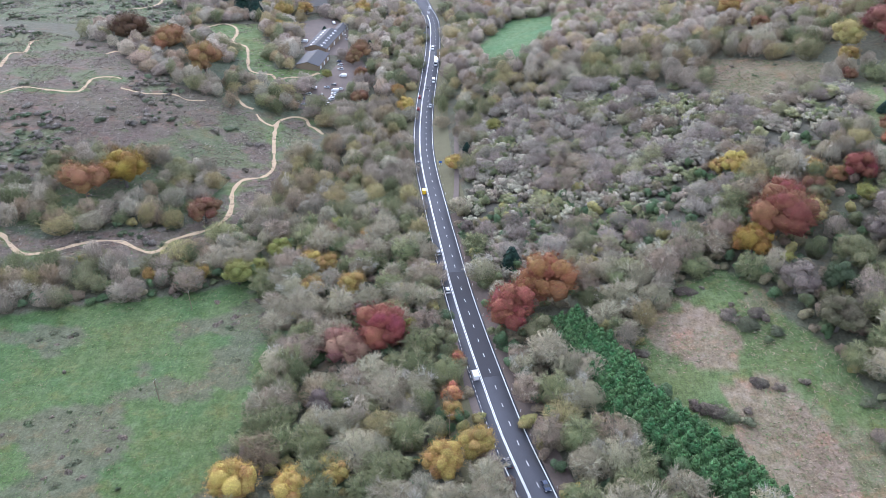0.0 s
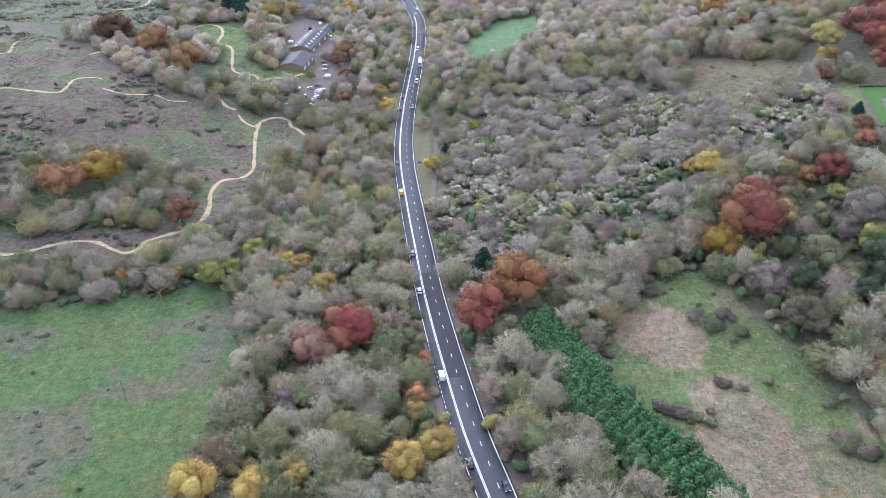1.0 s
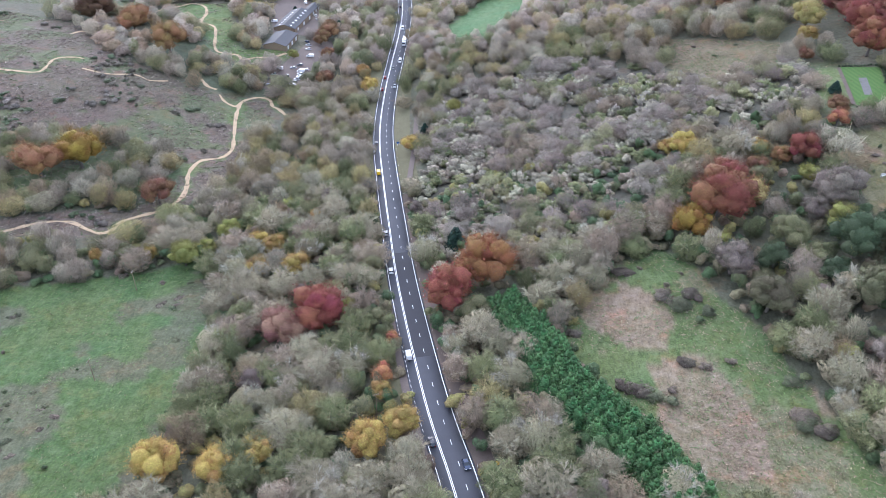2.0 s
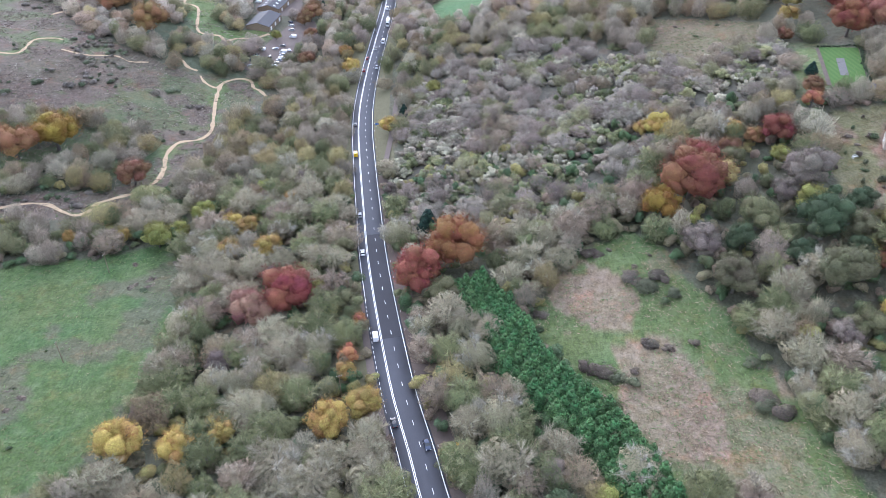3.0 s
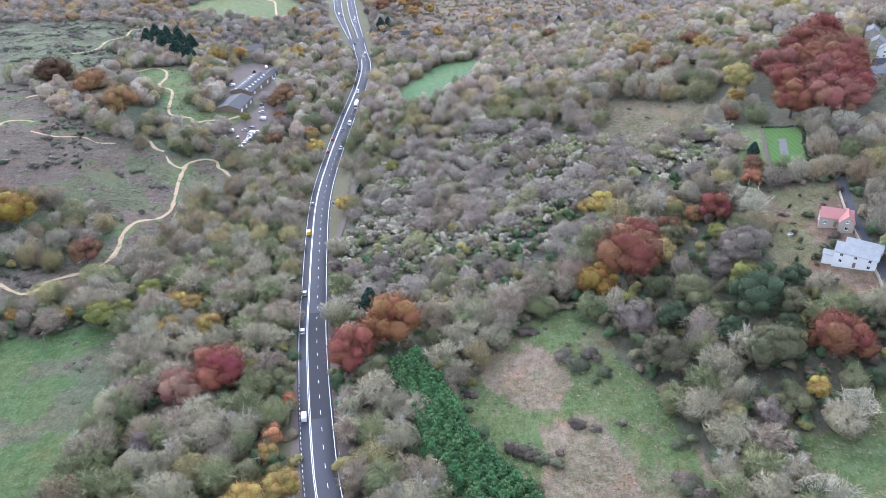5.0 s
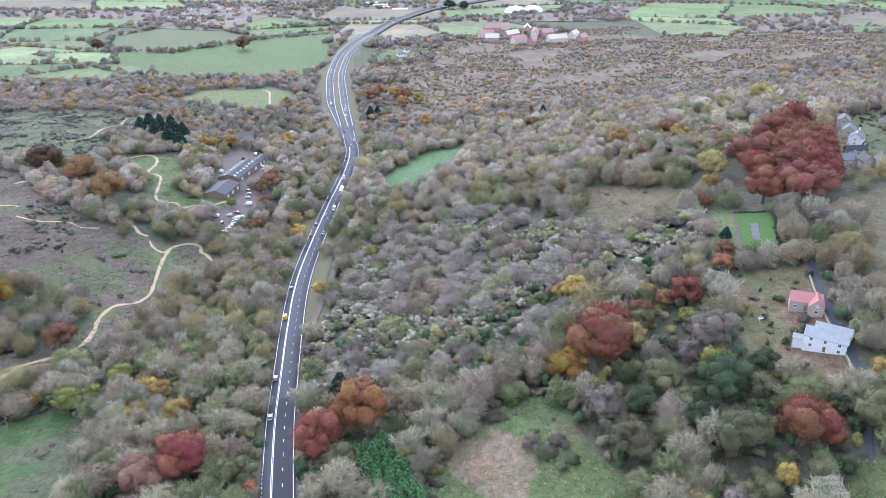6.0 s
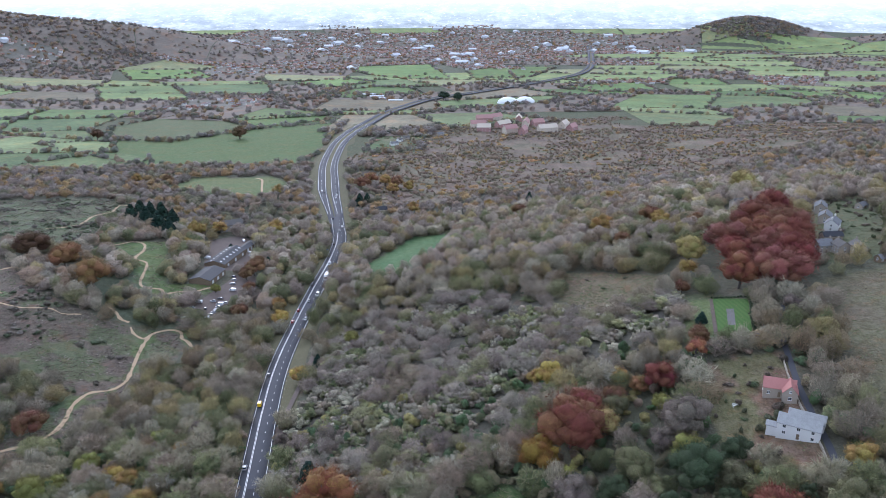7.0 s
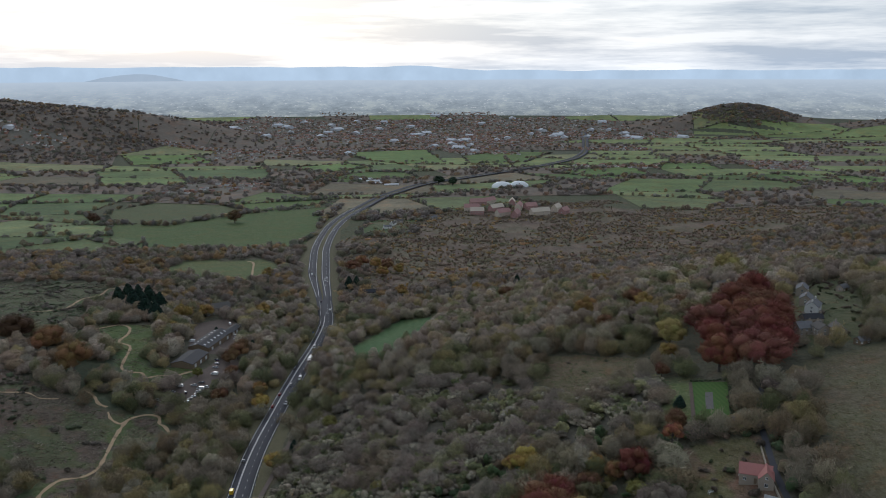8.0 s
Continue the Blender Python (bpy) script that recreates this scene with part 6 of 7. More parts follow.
def house(name, label, x, y, turn, w, d, e, ridge, wall, roof, storeys=2, cols=3, chimneys=1, z=None, door=True):
    ob = tagged(new(name, None), label, "house")
    wing(ob, w, d, e, ridge, wall, roof)
    for s in range(storeys):
        zz = 0.9 + s * (e - 0.2) / max(storeys, 1)
        for k in range(cols):
            xx = -w + (k + 0.5) * 2 * w / cols
            if not (door and s == 0 and k == cols // 2):
                add_window(ob, xx, -d, zz, 1.1, 1.25, "y-")
            add_window(ob, xx, d, zz, 1.1, 1.25, "y+")
        add_window(ob, w, 0.0, zz, 1.1, 1.25, "x+")
        add_window(ob, -w, 0.0, zz, 1.1, 1.25, "x-")
    if door:
        add_door(ob, -w + (cols // 2 + 0.5) * 2 * w / cols, -d, 0.0, 1.0, 2.1, "y-", WOODEN)
    for k in range(chimneys):
        add_chimney(ob, (w - 0.6) * (1 if k == 0 else -1), 0.0, ridge - 0.9, ridge + 1.1, wall)
    zz = float(height(x, y)) if z is None else z
    ob.matrix_basis = Matrix.Translation((x, y, zz)) @ Matrix.Rotation(radians(turn), 4, "Z")
    return ob


# the house with the red roof: a long range and a cross gable, with a lean-to
red = house("red_roof_house", "pale stone house with a bright red tiled roof", 209, 271, -20, 5.6, 3.2, 3.6, 6.4, STONE, PINK_TILE, 1, 3, 0)
wing(red, 3.6, 2.6, 3.9, 6.7, STONE, PINK_TILE, Matrix.Translation((3.6, -2.8, 0)) @ Matrix.Rotation(radians(90), 4, "Z"))
add_window(red, 3.6, -6.42, 1.0, 1.3, 1.3, "y-")
add_window(red, 3.6, -6.42, 3.9, 0.9, 0.9, "y-")
# the white house with two slate ranges
white = house("white_house", "white rendered two-storey house with lichened slate roofs", 206, 245, -32, 7.0, 2.8, 5.0, 7.6, WHITE, LICHEN, 2, 3, 0)
wing(white, 6.0, 2.6, 4.8, 7.2, WHITE, LICHEN, Matrix.Translation((1.5, 5.5, 0)))
wing(white, 1.8, 1.6, 2.4, 3.4, WHITE, LICHEN, Matrix.Translation((-8.8, -0.3, 0)))
# the village by the lane
for x, y, turn, w, d, e, wall, roof, words in ((296, 556, 20, 8, 4.5, 5, STONE, STONE_ROOF, "large pale stone house below the copper beeches"), (326, 498, 65, 7, 4.2, 5.2, STONE, SLATE, "brown stone cottage beside the lane"),
                                               (316, 470, 60, 6.5, 4.2, 5.0, STONE, SLATE, "grey-roofed cottage beside the lane"), (311, 450, 55, 6.5, 4.4, 5.4, WHITE, SLATE, "white-gabled house beside the lane"), (301, 430, 5, 7, 3.4, 4, STONE, DARK_ROOF, "long low dark-roofed range"),
                                               (289, 414, 10, 5.5, 4.4, 5.4, STONE, SLATE, "stone cottage with white bay windows"), (296, 408, 95, 5, 4, 5, STONE, STONE_ROOF, "stone cottage end-on to the lane"), (302, 402, 80, 6, 4, 5, STONE, STONE_ROOF, "stone cottage with a brown stone roof"),
                                               (348, 490, 30, 4, 3, 3, STONE, SLATE, "low stone outbuilding in a terraced garden"), (20, 775, 15, 8, 4, 4.5, STONE, DARK_ROOF, "grey-roofed house among the trees"), (306, 385, 20, 4, 2.6, 2.6, WOODEN, SLATE, "low shed with a pale roof"),
                                               (7, 1262, 30, 8, 4, 4.5, WHITE, SLATE, "white farmhouse in a small green field"), (14, 1300, 60, 7, 4, 4.5, WHITE, STONE_ROOF, "white cottage in a small green field"), (24, 1325, 10, 7, 4, 4.5, STONE, STONE_ROOF, "stone cottage beside a drive"), (80, 1362, 40, 8, 4, 5, STONE, SLATE, "pale stone house beside the moor")):
    house("cottage", words, x, y, turn, w * 0.8, d * 0.85, e * 0.85, e * 0.85 + d * 0.6, wall, roof, 2 if e > 4 else 1, 3, 2 if w > 6.2 else 1)
house("farmhouse", "large gabled stone farmhouse with tall chimneys", -113, 705, 30, 11, 4.5, 6.2, 10.0, STONE, STONE_ROOF, 2, 5, 2)


def barn(name, label, x, y, turn, w, d, e, ridge, lights):
    """A long shed with a shallow roof, skylights and open sides."""
    ob = tagged(new(name, None), label, "barn")
    body = wing(ob, w, d, e, ridge, WOODEN, DARK_ROOF)
    tilt = math.atan2(ridge - e, d)
    for k in range(lights):
        for s in (-1, 1):
            xx = -w + (k + 0.5) * 2 * w / lights
            bm = bmesh.new()
            box(bm, -0.55, 0.55, -1.0, 1.0, 0.0, 0.06)
            part("skylight", bm_mesh("skylight", bm, SKYLIGHT), ob, place=Matrix.Translation((xx, s * d * 0.5, (e + ridge) / 2 + 0.22)) @ Matrix.Rotation(-s * tilt, 4, "X"))
    for k in range(3):
        add_door(ob, -w + (k + 0.5) * 2 * w / 3, -d, 0, 3.0, 2.6, "y-", FRAME)
    ob.matrix_basis = Matrix.Translation((x, y, float(height(x, y)))) @ Matrix.Rotation(radians(turn), 4, "Z")


barn("farm_barn", "dark-roofed open barn above the car park", -95, 565, 80, 13, 8.5, 3.6, 6.0, 0)
barn("stable_barn", "long dark-roofed barn with rows of pale skylights", -93, 611, 79, 20, 8.5, 3.8, 6.4, 7)
barn("yard_barn", "low dark-roofed shed beside the farm yard", -84, 646, 79, 10, 4.0, 3.0, 4.6, 0)
for x, y in ((-96, 2012), (-74, 1972), (-50, 1934), (-24, 1896)):
    house("long_shed", "long low pale-roofed farm shed in the vale", x, y, 8, 17, 5, 3.0, 4.6, FRAME, SKYLIGHT, 1, 4, 0, door=False)


# the mown lawn with its bare strip
LAWN_GRASS = surface("mown_lawn", lambda n: n.mix(n.math("GREATER_THAN", n.math("FRACT", n.math("MULTIPLY", n.add("ShaderNodeSeparateXYZ", {0: n.add("ShaderNodeTexCoord").outputs["Object"]}).outputs[0], 0.5)), 0.5), (0.052, 0.105, 0.022, 1), (0.064, 0.122, 0.027, 1)), 0.95, bump=(3.0, 0.05))
STRIP = surface("worn_strip", mottled((0.125, 0.118, 0.115), 0.5, 0.6, 4.0), 0.9)
plot("lawn", "striped mown green lawn with a bare strip", "lawn", LAWN_GRASS, LAWN, 0.3)
plot("lawn_strip", "worn pale grey strip in the lawn", "strip", STRIP, [(210, 331), (213, 329.5), (219.5, 350.5), (216.5, 352)], 0.36)
plot("lawn_edge", "dry brown path beside the lawn", "path", EARTH, [(201.4, 323.5), (202.8, 322.6), (215.8, 369.5), (214.4, 370)], 0.33)

# the far school and its white domes
BRICK = surface("pink_brick", mottled((0.40, 0.235, 0.215), 0.3, 0.1, 1.0), 0.9)
CREAM = surface("cream_walls", mottled((0.58, 0.50, 0.40), 0.15, 0.1, 1.0), 0.9)
for k in range(13):
    x, y = 158 + (k % 5) * 37 + 9 * math.sin(k * 2.1), 1400 + (k // 5) * 75 + 16 * math.cos(k * 1.7)
    house("school_block", "cream and pink gabled school block", x, y, (k * 37) % 90, 12 + k % 4 * 2, 6, 8, 14, CREAM if k % 2 else BRICK, BRICK if k % 3 else CREAM, 2, 4, 0, door=False)
MEMBRANE = surface("white_membrane", mottled((0.80, 0.82, 0.82), 0.08, 0.05, 0.5), 0.6)
for x, y, r in ((236, 1850, 26), (276, 1862, 24)):
    v, t = BALL2
    keep = v[t].mean(1)[:, 2] > -0.2
    d = tagged(new("sports_dome", raw_mesh("sports_dome", v * (r, r * 0.8, 15), t[keep], [MEMBRANE], smooth=True)), "white inflated sports dome", "dome", "sports domes")
    d.location = (x, y, float(height(x, y)))

# ---- vehicles ----
TYRE = surface("tyre_rubber", lambda n: (0.02, 0.02, 0.02, 1), 0.8)
RIM = surface("alloy_rim", lambda n: (0.45, 0.46, 0.48, 1), 0.35, metal=0.8)
LAMP = surface("lamp_glass", lambda n: (0.75, 0.75, 0.72, 1), 0.15)
TAIL = surface("tail_lamp", lambda n: (0.35, 0.02, 0.02, 1), 0.2)
PAINTS = {"white": (0.72, 0.72, 0.72), "silver": (0.42, 0.44, 0.46), "black": (0.018, 0.018, 0.022), "dark blue": (0.022, 0.035, 0.075), "grey": (0.12, 0.125, 0.135), "red": (0.28, 0.02, 0.02), "yellow": (0.70, 0.45, 0.02)}
PAINT = {k: surface("paint_" + k.replace(" ", "_"), (lambda c: lambda n: rgb(c))(c), 0.25, spec=0.6) for k, c in PAINTS.items()}


def profile(points, half, mat, name, inset=0.0, bevel=0.06):
    """A body drawn from its side outline and given width; inset narrows its top."""
    bm = bmesh.new()
    zs = [p[1] for p in points]
    lo, hi = min(zs), max(zs)
    sides = []
    for s in (-1, 1):
        sides.append([bm.verts.new((s * (half - inset * (p[1] - lo) / (hi - lo + 1e-6)), p[0], p[1])) for p in points])
    a2, b2 = sides
    bm.faces.new(a2)
    bm.faces.new(b2[::-1])
    for k in range(len(points)):
        m = (k + 1) % len(points)
        bm.faces.new((a2[k], b2[k], b2[m], a2[m]))
    if bevel:
        bmesh.ops.bevel(bm, geom=bm.edges[:], offset=bevel, segments=1, affect="EDGES")
    return bm_mesh(name, bm, mat)


def wheel_mesh():
    bm = bmesh.new()
    bmesh.ops.create_cone(bm, cap_ends=True, segments=14, radius1=0.33, radius2=0.33, depth=0.22, matrix=Matrix.Rotation(radians(90), 4, "Y"))
    bmesh.ops.bevel(bm, geom=bm.edges[:], offset=0.03, segments=1, affect="EDGES")
    rim = bmesh.new()
    bmesh.ops.create_cone(rim, cap_ends=True, segments=12, radius1=0.20, radius2=0.20, depth=0.25, matrix=Matrix.Rotation(radians(90), 4, "Y"))
    return bm_mesh("wheel", bm, TYRE), bm_mesh("rim", rim, RIM)


WHEEL, WHEEL_RIM = wheel_mesh()


def add_wheels(ob, spots):
    for x, y, k in spots:
        wh = part("wheel", WHEEL, ob, place=Matrix.Translation((x, y, 0.33 * k)) @ Matrix.Diagonal((k, k, k, 1)))
        part("rim", WHEEL_RIM, wh)


def add_lamps(ob, y_front, y_back, half, z):
    for s in (-1, 1):
        bm = bmesh.new()
        box(bm, s * half - 0.2, s * half + 0.2, y_front - 0.08, y_front + 0.05, z - 0.07, z + 0.09, 0.02)
        part("headlight", bm_mesh("headlight", bm, LAMP), ob)
        bm = bmesh.new()
        box(bm, s * half - 0.17, s * half + 0.17, y_back - 0.05, y_back + 0.06, z, z + 0.16, 0.02)
        part("tail_light", bm_mesh("tail_light", bm, TAIL), ob)


def car(colour):
    """A hatchback, front towards +y."""
    ob = tagged(new("car", None), colour + " hatchback car on the tarmac", "car", "cars")
    part("body", profile([(-2.1, 0.3), (-2.15, 0.75), (-2.0, 0.95), (0.9, 0.98), (1.95, 0.80), (2.15, 0.6), (2.1, 0.28)], 0.89, PAINT[colour], "body", 0.05, 0.07), ob)
    cab = part("cabin", profile([(-1.98, 0.94), (-1.55, 1.38), (0.05, 1.42), (1.0, 0.95)], 0.82, GLASS, "cabin", 0.16, 0.03), ob)
    part("roof", profile([(-1.5, 1.37), (-1.3, 1.46), (-0.1, 1.47), (0.1, 1.40)], 0.68, PAINT[colour], "roof", 0.04, 0.02), ob)
    for s in (-1, 1):
        bm = bmesh.new()
        box(bm, s * 0.98 - 0.1, s * 0.98 + 0.1, 0.62, 0.74, 0.95, 1.08, 0.02)
        part("mirror", bm_mesh("mirror", bm, PAINT[colour]), ob)
    add_wheels(ob, [(s * 0.80, y, 1.0) for s in (-1, 1) for y in (-1.3, 1.32)])
    add_lamps(ob, 2.08, -2.1, 0.62, 0.66)
    return ob


def van(colour, length=5.2, tall=2.2, label=" panel van on the tarmac"):
    """A delivery van, front towards +y."""
    ob = tagged(new("van", None), colour + label, "van", "vans")
    h = length / 2
    part("body", profile([(-h, 0.4), (-h, tall - 0.1), (-h + 0.15, tall), (h - 1.9, tall), (h - 1.5, tall - 0.12), (h - 0.85, 1.25), (h - 0.1, 1.0), (h, 0.7), (h - 0.05, 0.35)], 0.98, PAINT[colour], "body", 0.08, 0.06), ob)
    bm = bmesh.new()
    v = [bm.verts.new(p) for p in ((-0.82, h - 1.46, tall - 0.14), (0.82, h - 1.46, tall - 0.14), (0.86, h - 0.86, 1.32), (-0.86, h - 0.86, 1.32))]
    f = bm.faces.new(v)
    bmesh.ops.solidify(bm, geom=[f], thickness=0.06)
    part("windscreen", bm_mesh("windscreen", bm, GLASS), ob, place=Matrix.Translation((0, 0.07, 0.06)))
    for s in (-1, 1):
        bm = bmesh.new()
        box(bm, s * 0.95 - 0.02, s * 0.95 + 0.02, h - 1.9, h - 1.2, 1.25, 1.75)
        part("side_window", bm_mesh("side_window", bm, GLASS), ob)
    add_wheels(ob, [(s * 0.86, y, 1.05) for s in (-1, 1) for y in (-h + 1.0, h - 1.0)])
    add_lamps(ob, h - 0.05, -h, 0.72, 0.8)
    return ob


def lorry(colour, length=12.0):
    """An articulated lorry with a box trailer, front towards +y."""
    ob = tagged(new("lorry", None), colour + " lorry with a long box trailer", "lorry", "lorries")
    h = length / 2
    part("trailer", profile([(-h, 1.0), (-h, 3.9), (h - 2.9, 3.9), (h - 2.9, 1.0)], 1.25, PAINT[colour], "trailer", 0.0, 0.04), ob)
    part("chassis", profile([(-h, 0.7), (-h, 1.0), (h - 0.3, 1.0), (h - 0.3, 0.6)], 1.0, TYRE, "chassis", 0.0, 0.0), ob)
    part("cab", profile([(h - 2.5, 0.6), (h - 2.5, 3.3), (h - 0.7, 3.2), (h - 0.2, 2.2), (h - 0.05, 0.5)], 1.22, PAINT[colour], "cab", 0.06, 0.08), ob)
    bm = bmesh.new()
    box(bm, -1.05, 1.05, h - 0.42, h - 0.1, 1.9, 2.9)
    part("windscreen", bm_mesh("windscreen", bm, GLASS), ob)
    add_wheels(ob, [(s * 1.05, y, 1.5) for s in (-1, 1) for y in (-h + 1.2, -h + 2.5, h - 3.4, h - 1.3)])
    add_lamps(ob, h - 0.05, -h, 0.9, 0.8)
    return ob


def on_lane(ob, y, off, away):
    """Stand a vehicle on the road at that northing, so far to the side of its middle line."""
    k = min(max(np.searchsorted(ALONG, y), 1), len(ALONG) - 2)
    s = sideways(ROAD_LINE)[k]
    f = np.interp(y, ALONG, np.arange(len(ALONG)))
    x, yy, z = np.interp(f, np.arange(len(ALONG)), ROAD_LINE[:, 0]), y, np.interp(f, np.arange(len(ALONG)), ROAD_Z)
    d = (ROAD_LINE[k + 1] - ROAD_LINE[k - 1])[:2]
    turn = math.atan2(-d[0], d[1]) + (0 if away else math.pi)
    pitch = math.atan2(ROAD_Z[k + 1] - ROAD_Z[k - 1], np.linalg.norm(d)) * (1 if away else -1)
    return Matrix.Translation((x + s[0] * off, yy + s[1] * off, z + 0.01)) @ Matrix.Rotation(turn, 4, "Z") @ Matrix.Rotation(pitch, 4, "X")


ON_ROAD = [("car", "silver", 289, -1.9, 1), ("car", "white", 258, -1.9, 1), ("van", "white", 204, -1.9, 1), ("car", "black", 163, -1.9, 1), ("van", "yellow", 352, -1.9, 1), ("car", "grey", 392, -1.9, 1), ("car", "red", 478, -1.9, 1), ("car", "red", 498, -1.9, 1),
           ("car", "silver", 483, 5.6, 0), ("car", "grey", 514, 1.9, 0), ("van", "white", 600, 2.0, 0), ("van", "white", 526, 5.6, 0), ("car", "grey", 604, 2.0, 0), ("car", "grey", 545, -1.9, 1), ("car", "black", 662, -1.9, 1), ("car", "white", 720, 5.6, 0), ("car", "silver", 705, 2.0, 0), ("car", "dark blue", 752, -1.9, 1),
           ("car", "dark blue", 152, 5.6, 0), ("lorry", "white", 562, 5.6, 0), ("van", "white", 880, -8, 1), ("car", "grey", 872, -5, 1), ("car", "white", 862, 8, 0), ("van", "white", 845, 6, 0), ("car", "silver", 820, 5, 0), ("car", "grey", 920, 8, 0), ("car", "silver", 1130, -8, 1), ("car", "white", 1230, 7, 0)]
made = {}
for what, colour, y, off, away in ON_ROAD:
    m = on_lane(None, y, off, away)
    if (what, colour) in made:
        copy_thing(made[what, colour], m)
    else:
        made[what, colour] = {"car": car, "van": van, "lorry": lorry}[what](colour)
        made[what, colour].matrix_basis = m
PARKED = [(-89, 520, "van", "white", 75), (-91, 511, "car", "silver", 70), (-94, 503, "car", "grey", 65), (-97, 497, "car", "white", 65), (-92, 495, "car", "silver", 65), (-82, 511, "car", "black", 15), (-80, 523, "car", "silver", 78), (-76, 528, "car", "grey", 78), (-74, 518, "van", "white", 78), (-74, 514, "car", "silver", 78), (-74, 510, "car", "white", 78),
          (-75, 506, "car", "silver", 78), (-76, 502, "car", "grey", 78), (-77, 498, "car", "white", 78), (-71, 521, "car", "white", 78), (-77, 571, "car", "dark blue", 45), (-75, 564, "car", "silver", 60), (-74, 556, "car", "silver", 78), (-71, 543, "van", "white", 78), (-54, 565, "car", "white", 70), (-55, 560, "car", "silver", 70), (-56, 553, "car", "grey", 70), (-60, 536, "car", "silver", 70), (-62, 531, "car", "dark blue", 70),
          (-83, 655, "car", "silver", 20), (-79, 634, "car", "white", 20), (-92, 668, "van", "white", 20), (-108, 612, "van", "white", 70), (-76, 625, "car", "silver", 70), (-128, 672, "car", "grey", 40), (-131, 668, "car", "silver", 40), (322, 505, "car", "white", 70), (308, 474, "car", "silver", 70)]
for x, y, what, colour, turn in PARKED:
    m = Matrix.Translation((x, y, float(height(x, y)) + 0.26)) @ Matrix.Rotation(radians(turn), 4, "Z")
    if (what, colour) in made:
        copy_thing(made[what, colour], m)
    else:
        made[what, colour] = {"car": car, "van": van}[what](colour)
        made[what, colour].matrix_basis = m


# ---- small things ----
def bench(x, y, turn):
    ob = tagged(new("garden_bench", None), "white painted slatted garden bench on the lawn", "bench")
    for k in range(3):
        bm = bmesh.new()
        box(bm, -0.8, 0.8, -0.25 + k * 0.17, -0.11 + k * 0.17, 0.43, 0.47, 0.01)
        part("seat_slat", bm_mesh("seat_slat", bm, FRAME), ob)
    for k in range(2):
        bm = bmesh.new()
        box(bm, -0.8, 0.8, 0.26, 0.30, 0.60 + k * 0.17, 0.72 + k * 0.17, 0.01)
        part("back_slat", bm_mesh("back_slat", bm, FRAME), ob)
    for sx2 in (-0.72, 0.72):
        for sy2, top in ((-0.22, 0.43), (0.28, 0.9)):
            bm = bmesh.new()
            box(bm, sx2 - 0.04, sx2 + 0.04, sy2 - 0.04, sy2 + 0.04, -0.2, top)
            part("leg", bm_mesh("leg", bm, FRAME), ob)
    ob.matrix_basis = Matrix.Translation((x, y, float(height(x, y)) + 0.1)) @ Matrix.Rotation(radians(turn), 4, "Z") @ Matrix.Diagonal((1.6, 1.6, 1.3, 1))


bench(192, 268, 20)


def telegraph_pole(x, y, turn):
    ob = tagged(new("telegraph_pole", None), "weathered wooden pole with a cross arm", "pole", "telegraph poles")
    bm = bmesh.new()
    bmesh.ops.create_cone(bm, cap_ends=True, segments=8, radius1=0.16, radius2=0.11, depth=10.5, matrix=Matrix.Translation((0, 0, 4.6)))
    part("post", bm_mesh("post", bm, WOODEN), ob)
    bm = bmesh.new()
    box(bm, -1.0, 1.0, -0.06, 0.06, 9.2, 9.35)
    arm = part("cross_arm", bm_mesh("cross_arm", bm, WOODEN), ob)
    for sx2 in (-0.85, -0.3, 0.3, 0.85):
        bm = bmesh.new()
        bmesh.ops.create_cone(bm, cap_ends=True, segments=8, radius1=0.06, radius2=0.04, depth=0.18, matrix=Matrix.Translation((sx2, 0, 9.44)))
        part("insulator", bm_mesh("insulator", bm, FRAME), arm)
    ob.matrix_basis = Matrix.Translation((x, y, float(height(x, y)))) @ Matrix.Rotation(radians(turn), 4, "Z")


for x, y, turn in ((2, 176, 20), (-102, 258, 80), (-97, 200, 80), (-112, 320, 60)):
    telegraph_pole(x, y, turn)

BIN_YELLOW = surface("yellow_plastic", mottled((0.62, 0.33, 0.02), 0.15, 2.0, 9.0), 0.5)
bm = bmesh.new()
box(bm, -0.6, 0.6, -0.45, 0.45, 0.0, 0.75, 0.08)
grit = tagged(new("grit_bin", None), "yellow plastic grit bin on the bare verge", "grit bin")
part("body", bm_mesh("body", bm, BIN_YELLOW), grit)
bm = bmesh.new()
box(bm, -0.66, 0.66, -0.5, 0.5, 0.75, 0.95, 0.09)
part("lid", bm_mesh("lid", bm, BIN_YELLOW), grit)
grit.matrix_basis = Matrix.Translation((38.5, 153, float(height(38.5, 153)) + 0.1)) @ Matrix.Rotation(radians(25), 4, "Z")

# kerb posts along the uphill lanes
MARK = surface("marker_plastic", mottled((0.62, 0.62, 0.60), 0.1, 2.0, 9.0), 0.6)
first_post = None
for k in range(24):
    y = 140 + 11 * k
    m = on_lane(None, y, 8.6, 1)
    if first_post is None:
        first_post = tagged(new("marker_post", None), "thin grey marker post at the road's edge", "marker post", "marker posts")
        bm = bmesh.new()
        box(bm, -0.06, 0.06, -0.05, 0.05, -0.2, 0.95, 0.01)
        part("post", bm_mesh("post", bm, MARK), first_post)
        bm = bmesh.new()
        box(bm, -0.045, 0.045, -0.056, -0.05, 0.7, 0.85)
        part("reflector", bm_mesh("reflector", bm, TAIL), first_post)
        first_post.matrix_basis = m
    else:
        copy_thing(first_post, m)

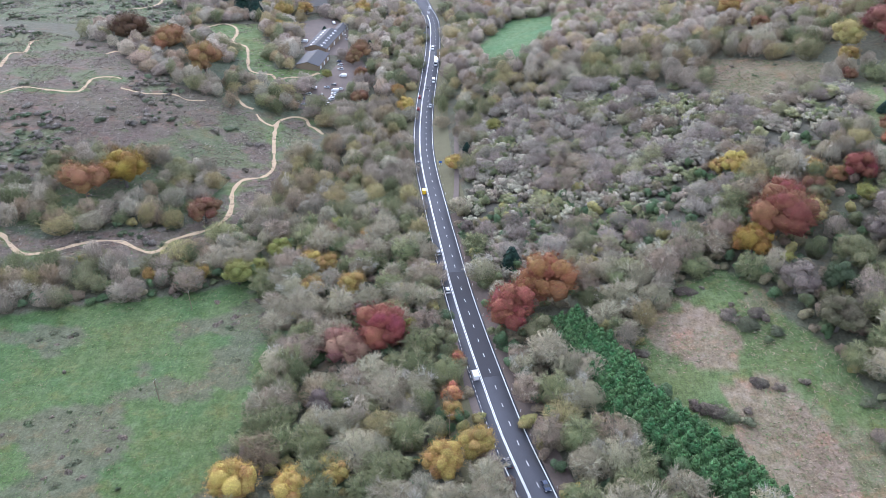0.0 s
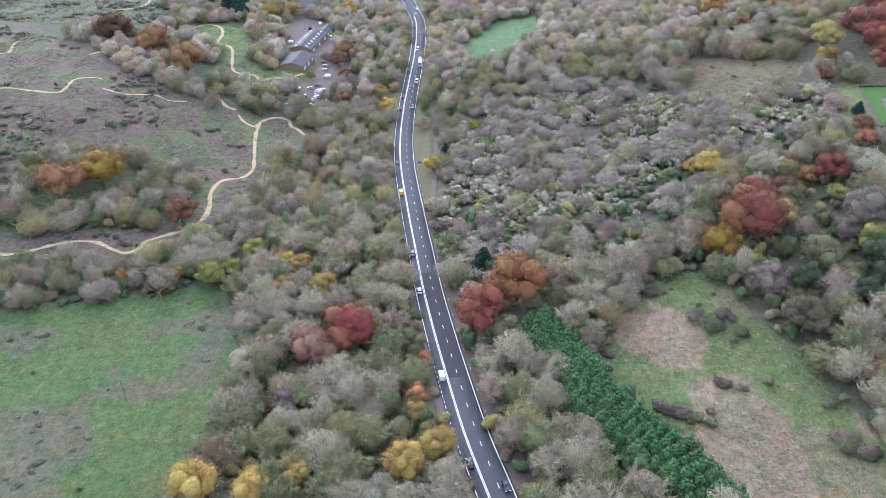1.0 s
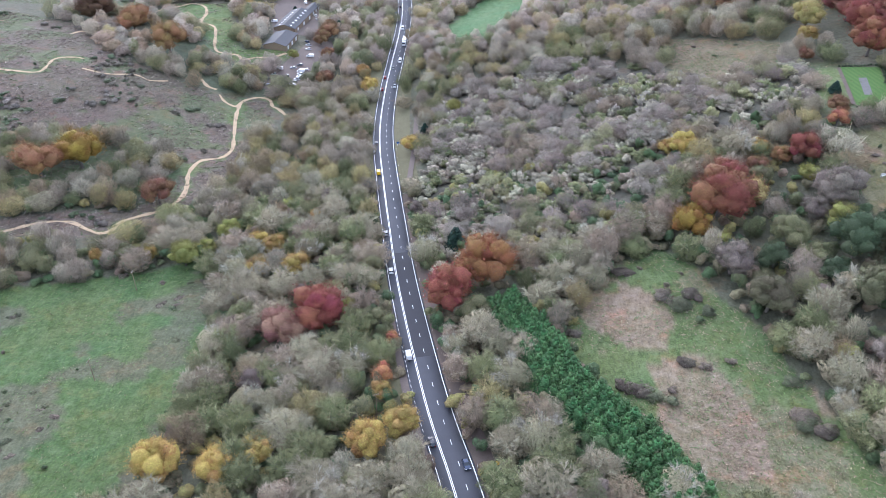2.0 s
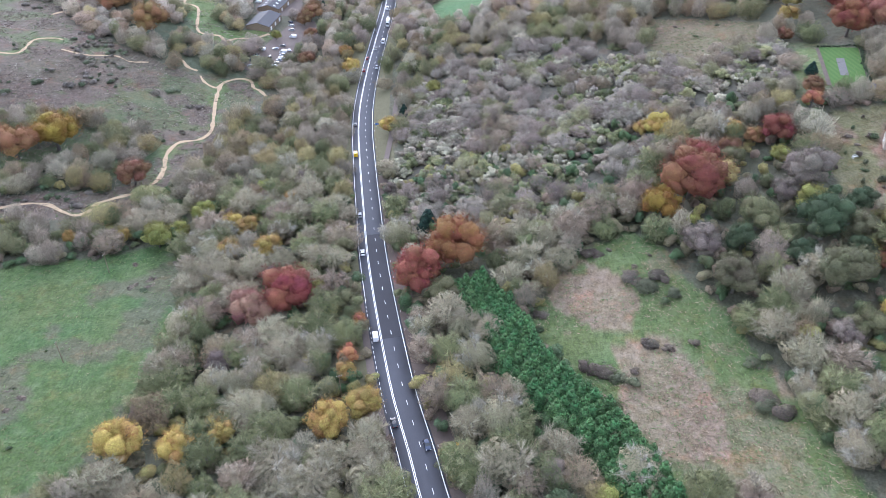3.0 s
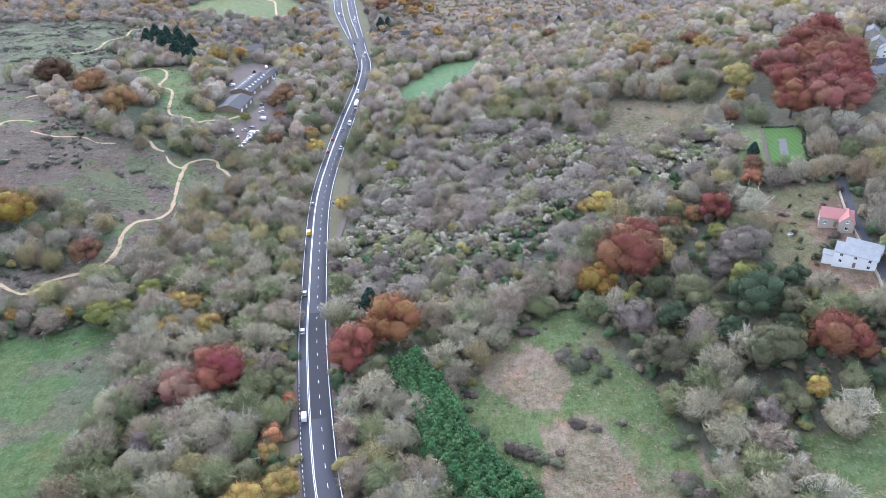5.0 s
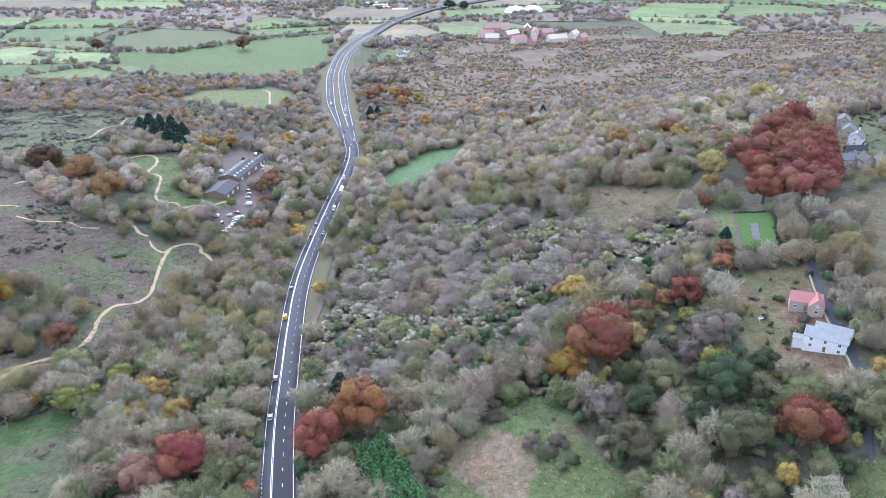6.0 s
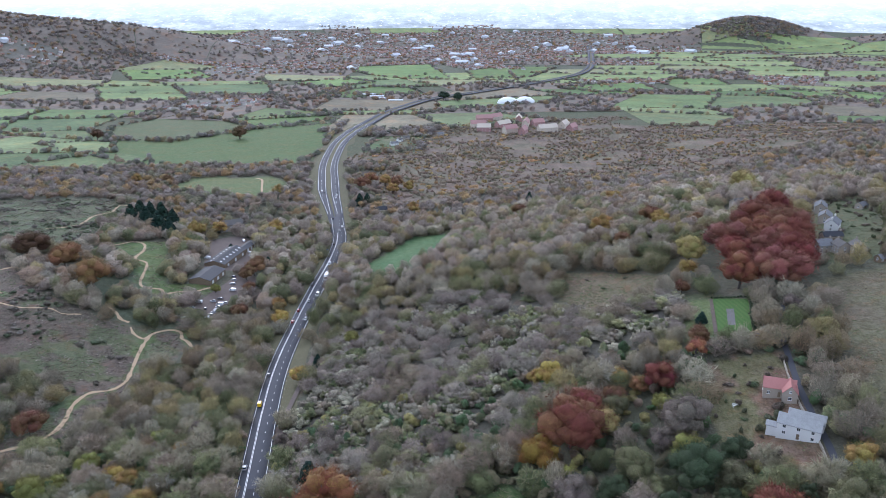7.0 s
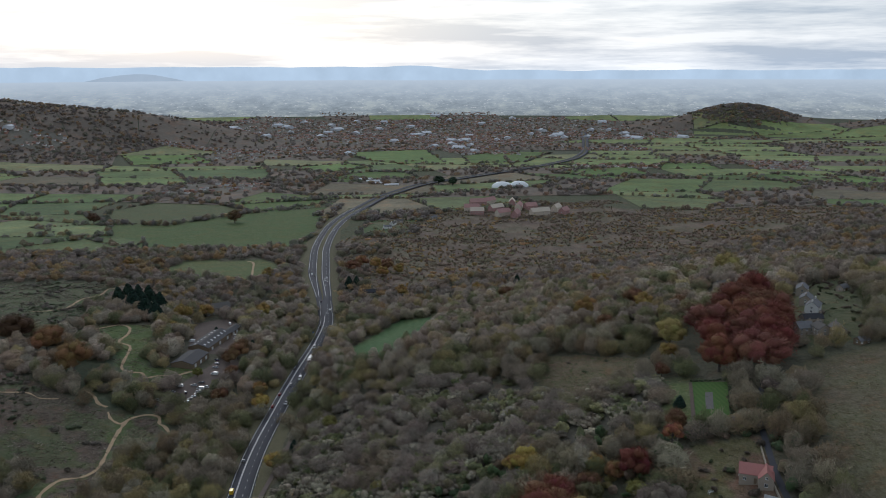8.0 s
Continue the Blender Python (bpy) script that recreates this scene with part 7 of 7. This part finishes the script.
# road sign on two legs, seen from behind and before
SIGN_BLUE = surface("sign_blue", lambda n: (0.02, 0.10, 0.35, 1), 0.4)
for y, off in ((388, 10.0), (640, -5.0)):
    sgn = tagged(new("road_sign", None), "small blue road sign on two grey posts", "road sign", "road signs")
    bm = bmesh.new()
    box(bm, -0.8, 0.8, -0.03, 0.03, 1.4, 2.4, 0.01)
    part("plate", bm_mesh("plate", bm, SIGN_BLUE), sgn)
    for sx2 in (-0.5, 0.5):
        bm = bmesh.new()
        bmesh.ops.create_cone(bm, cap_ends=True, segments=8, radius1=0.05, radius2=0.05, depth=2.6, matrix=Matrix.Translation((sx2, 0.06, 1.0)))
        part("post", bm_mesh("post", bm, MARK), sgn)
    sgn.matrix_basis = on_lane(None, y, off, 1)

# stone wall beside the lane, in pieces
DRY_STONE = surface("dry_stone", mottled((0.40, 0.35, 0.28), 0.45, 1.5, 6.0), 0.95, bump=(5.0, 0.06))
wall_thing = tagged(new("garden_wall", None), "low pale dry-stone wall beside the lane", "wall")
for k in range(34):
    f = 36 + k * 2.05
    l = measured(LANE)
    x, y = np.interp(f, l, LANE[:, 0]) - 2.6, np.interp(f, l, LANE[:, 1])
    x2, y2 = np.interp(f + 2.0, l, LANE[:, 0]) - 2.6, np.interp(f + 2.0, l, LANE[:, 1])
    bm = bmesh.new()
    box(bm, -1.0, 1.0, -0.22, 0.22, -0.6, 0.95 + 0.08 * math.sin(k * 2.3), 0.05)
    part("wall_length", bm_mesh("wall_length", bm, DRY_STONE), wall_thing, place=Matrix.Translation((x, y, float(height(x, y)) + 0.1)) @ Matrix.Rotation(math.atan2(y2 - y, x2 - x), 4, "Z"))

# small shelter and hedge by the lawn
shelter = tagged(new("lawn_shelter", None), "small blue shelter at the lawn's corner", "shelter")
bm = bmesh.new()
box(bm, -1.0, 1.0, -0.7, 0.7, 0.0, 1.9, 0.03)
part("wall", bm_mesh("wall", bm, SIGN_BLUE), shelter)
bm = bmesh.new()
box(bm, -1.2, 1.2, -0.9, 0.9, 1.9, 2.02, 0.02)
part("roof", bm_mesh("roof", bm, SLATE), shelter)
shelter.matrix_basis = Matrix.Translation((216.5, 314, float(height(216.5, 314)) + 0.2)) @ Matrix.Rotation(radians(-20), 4, "Z")
edge_line = glide([(202, 320), (209, 317), (215.5, 314.5), (223, 338), (231, 362), (224, 366.5), (216, 371)], 1.3)
wood("lawn_hedge", "dark clipped hedge round the lawn", [(x + rng.normal() * 0.2, y + rng.normal() * 0.2, 0.9, 1.5) for x, y in edge_line[:, :2]], LEAFY, [(0.07, 0.095, 0.05), (0.09, 0.10, 0.06)], "hedge", SCRUB_LEAF)
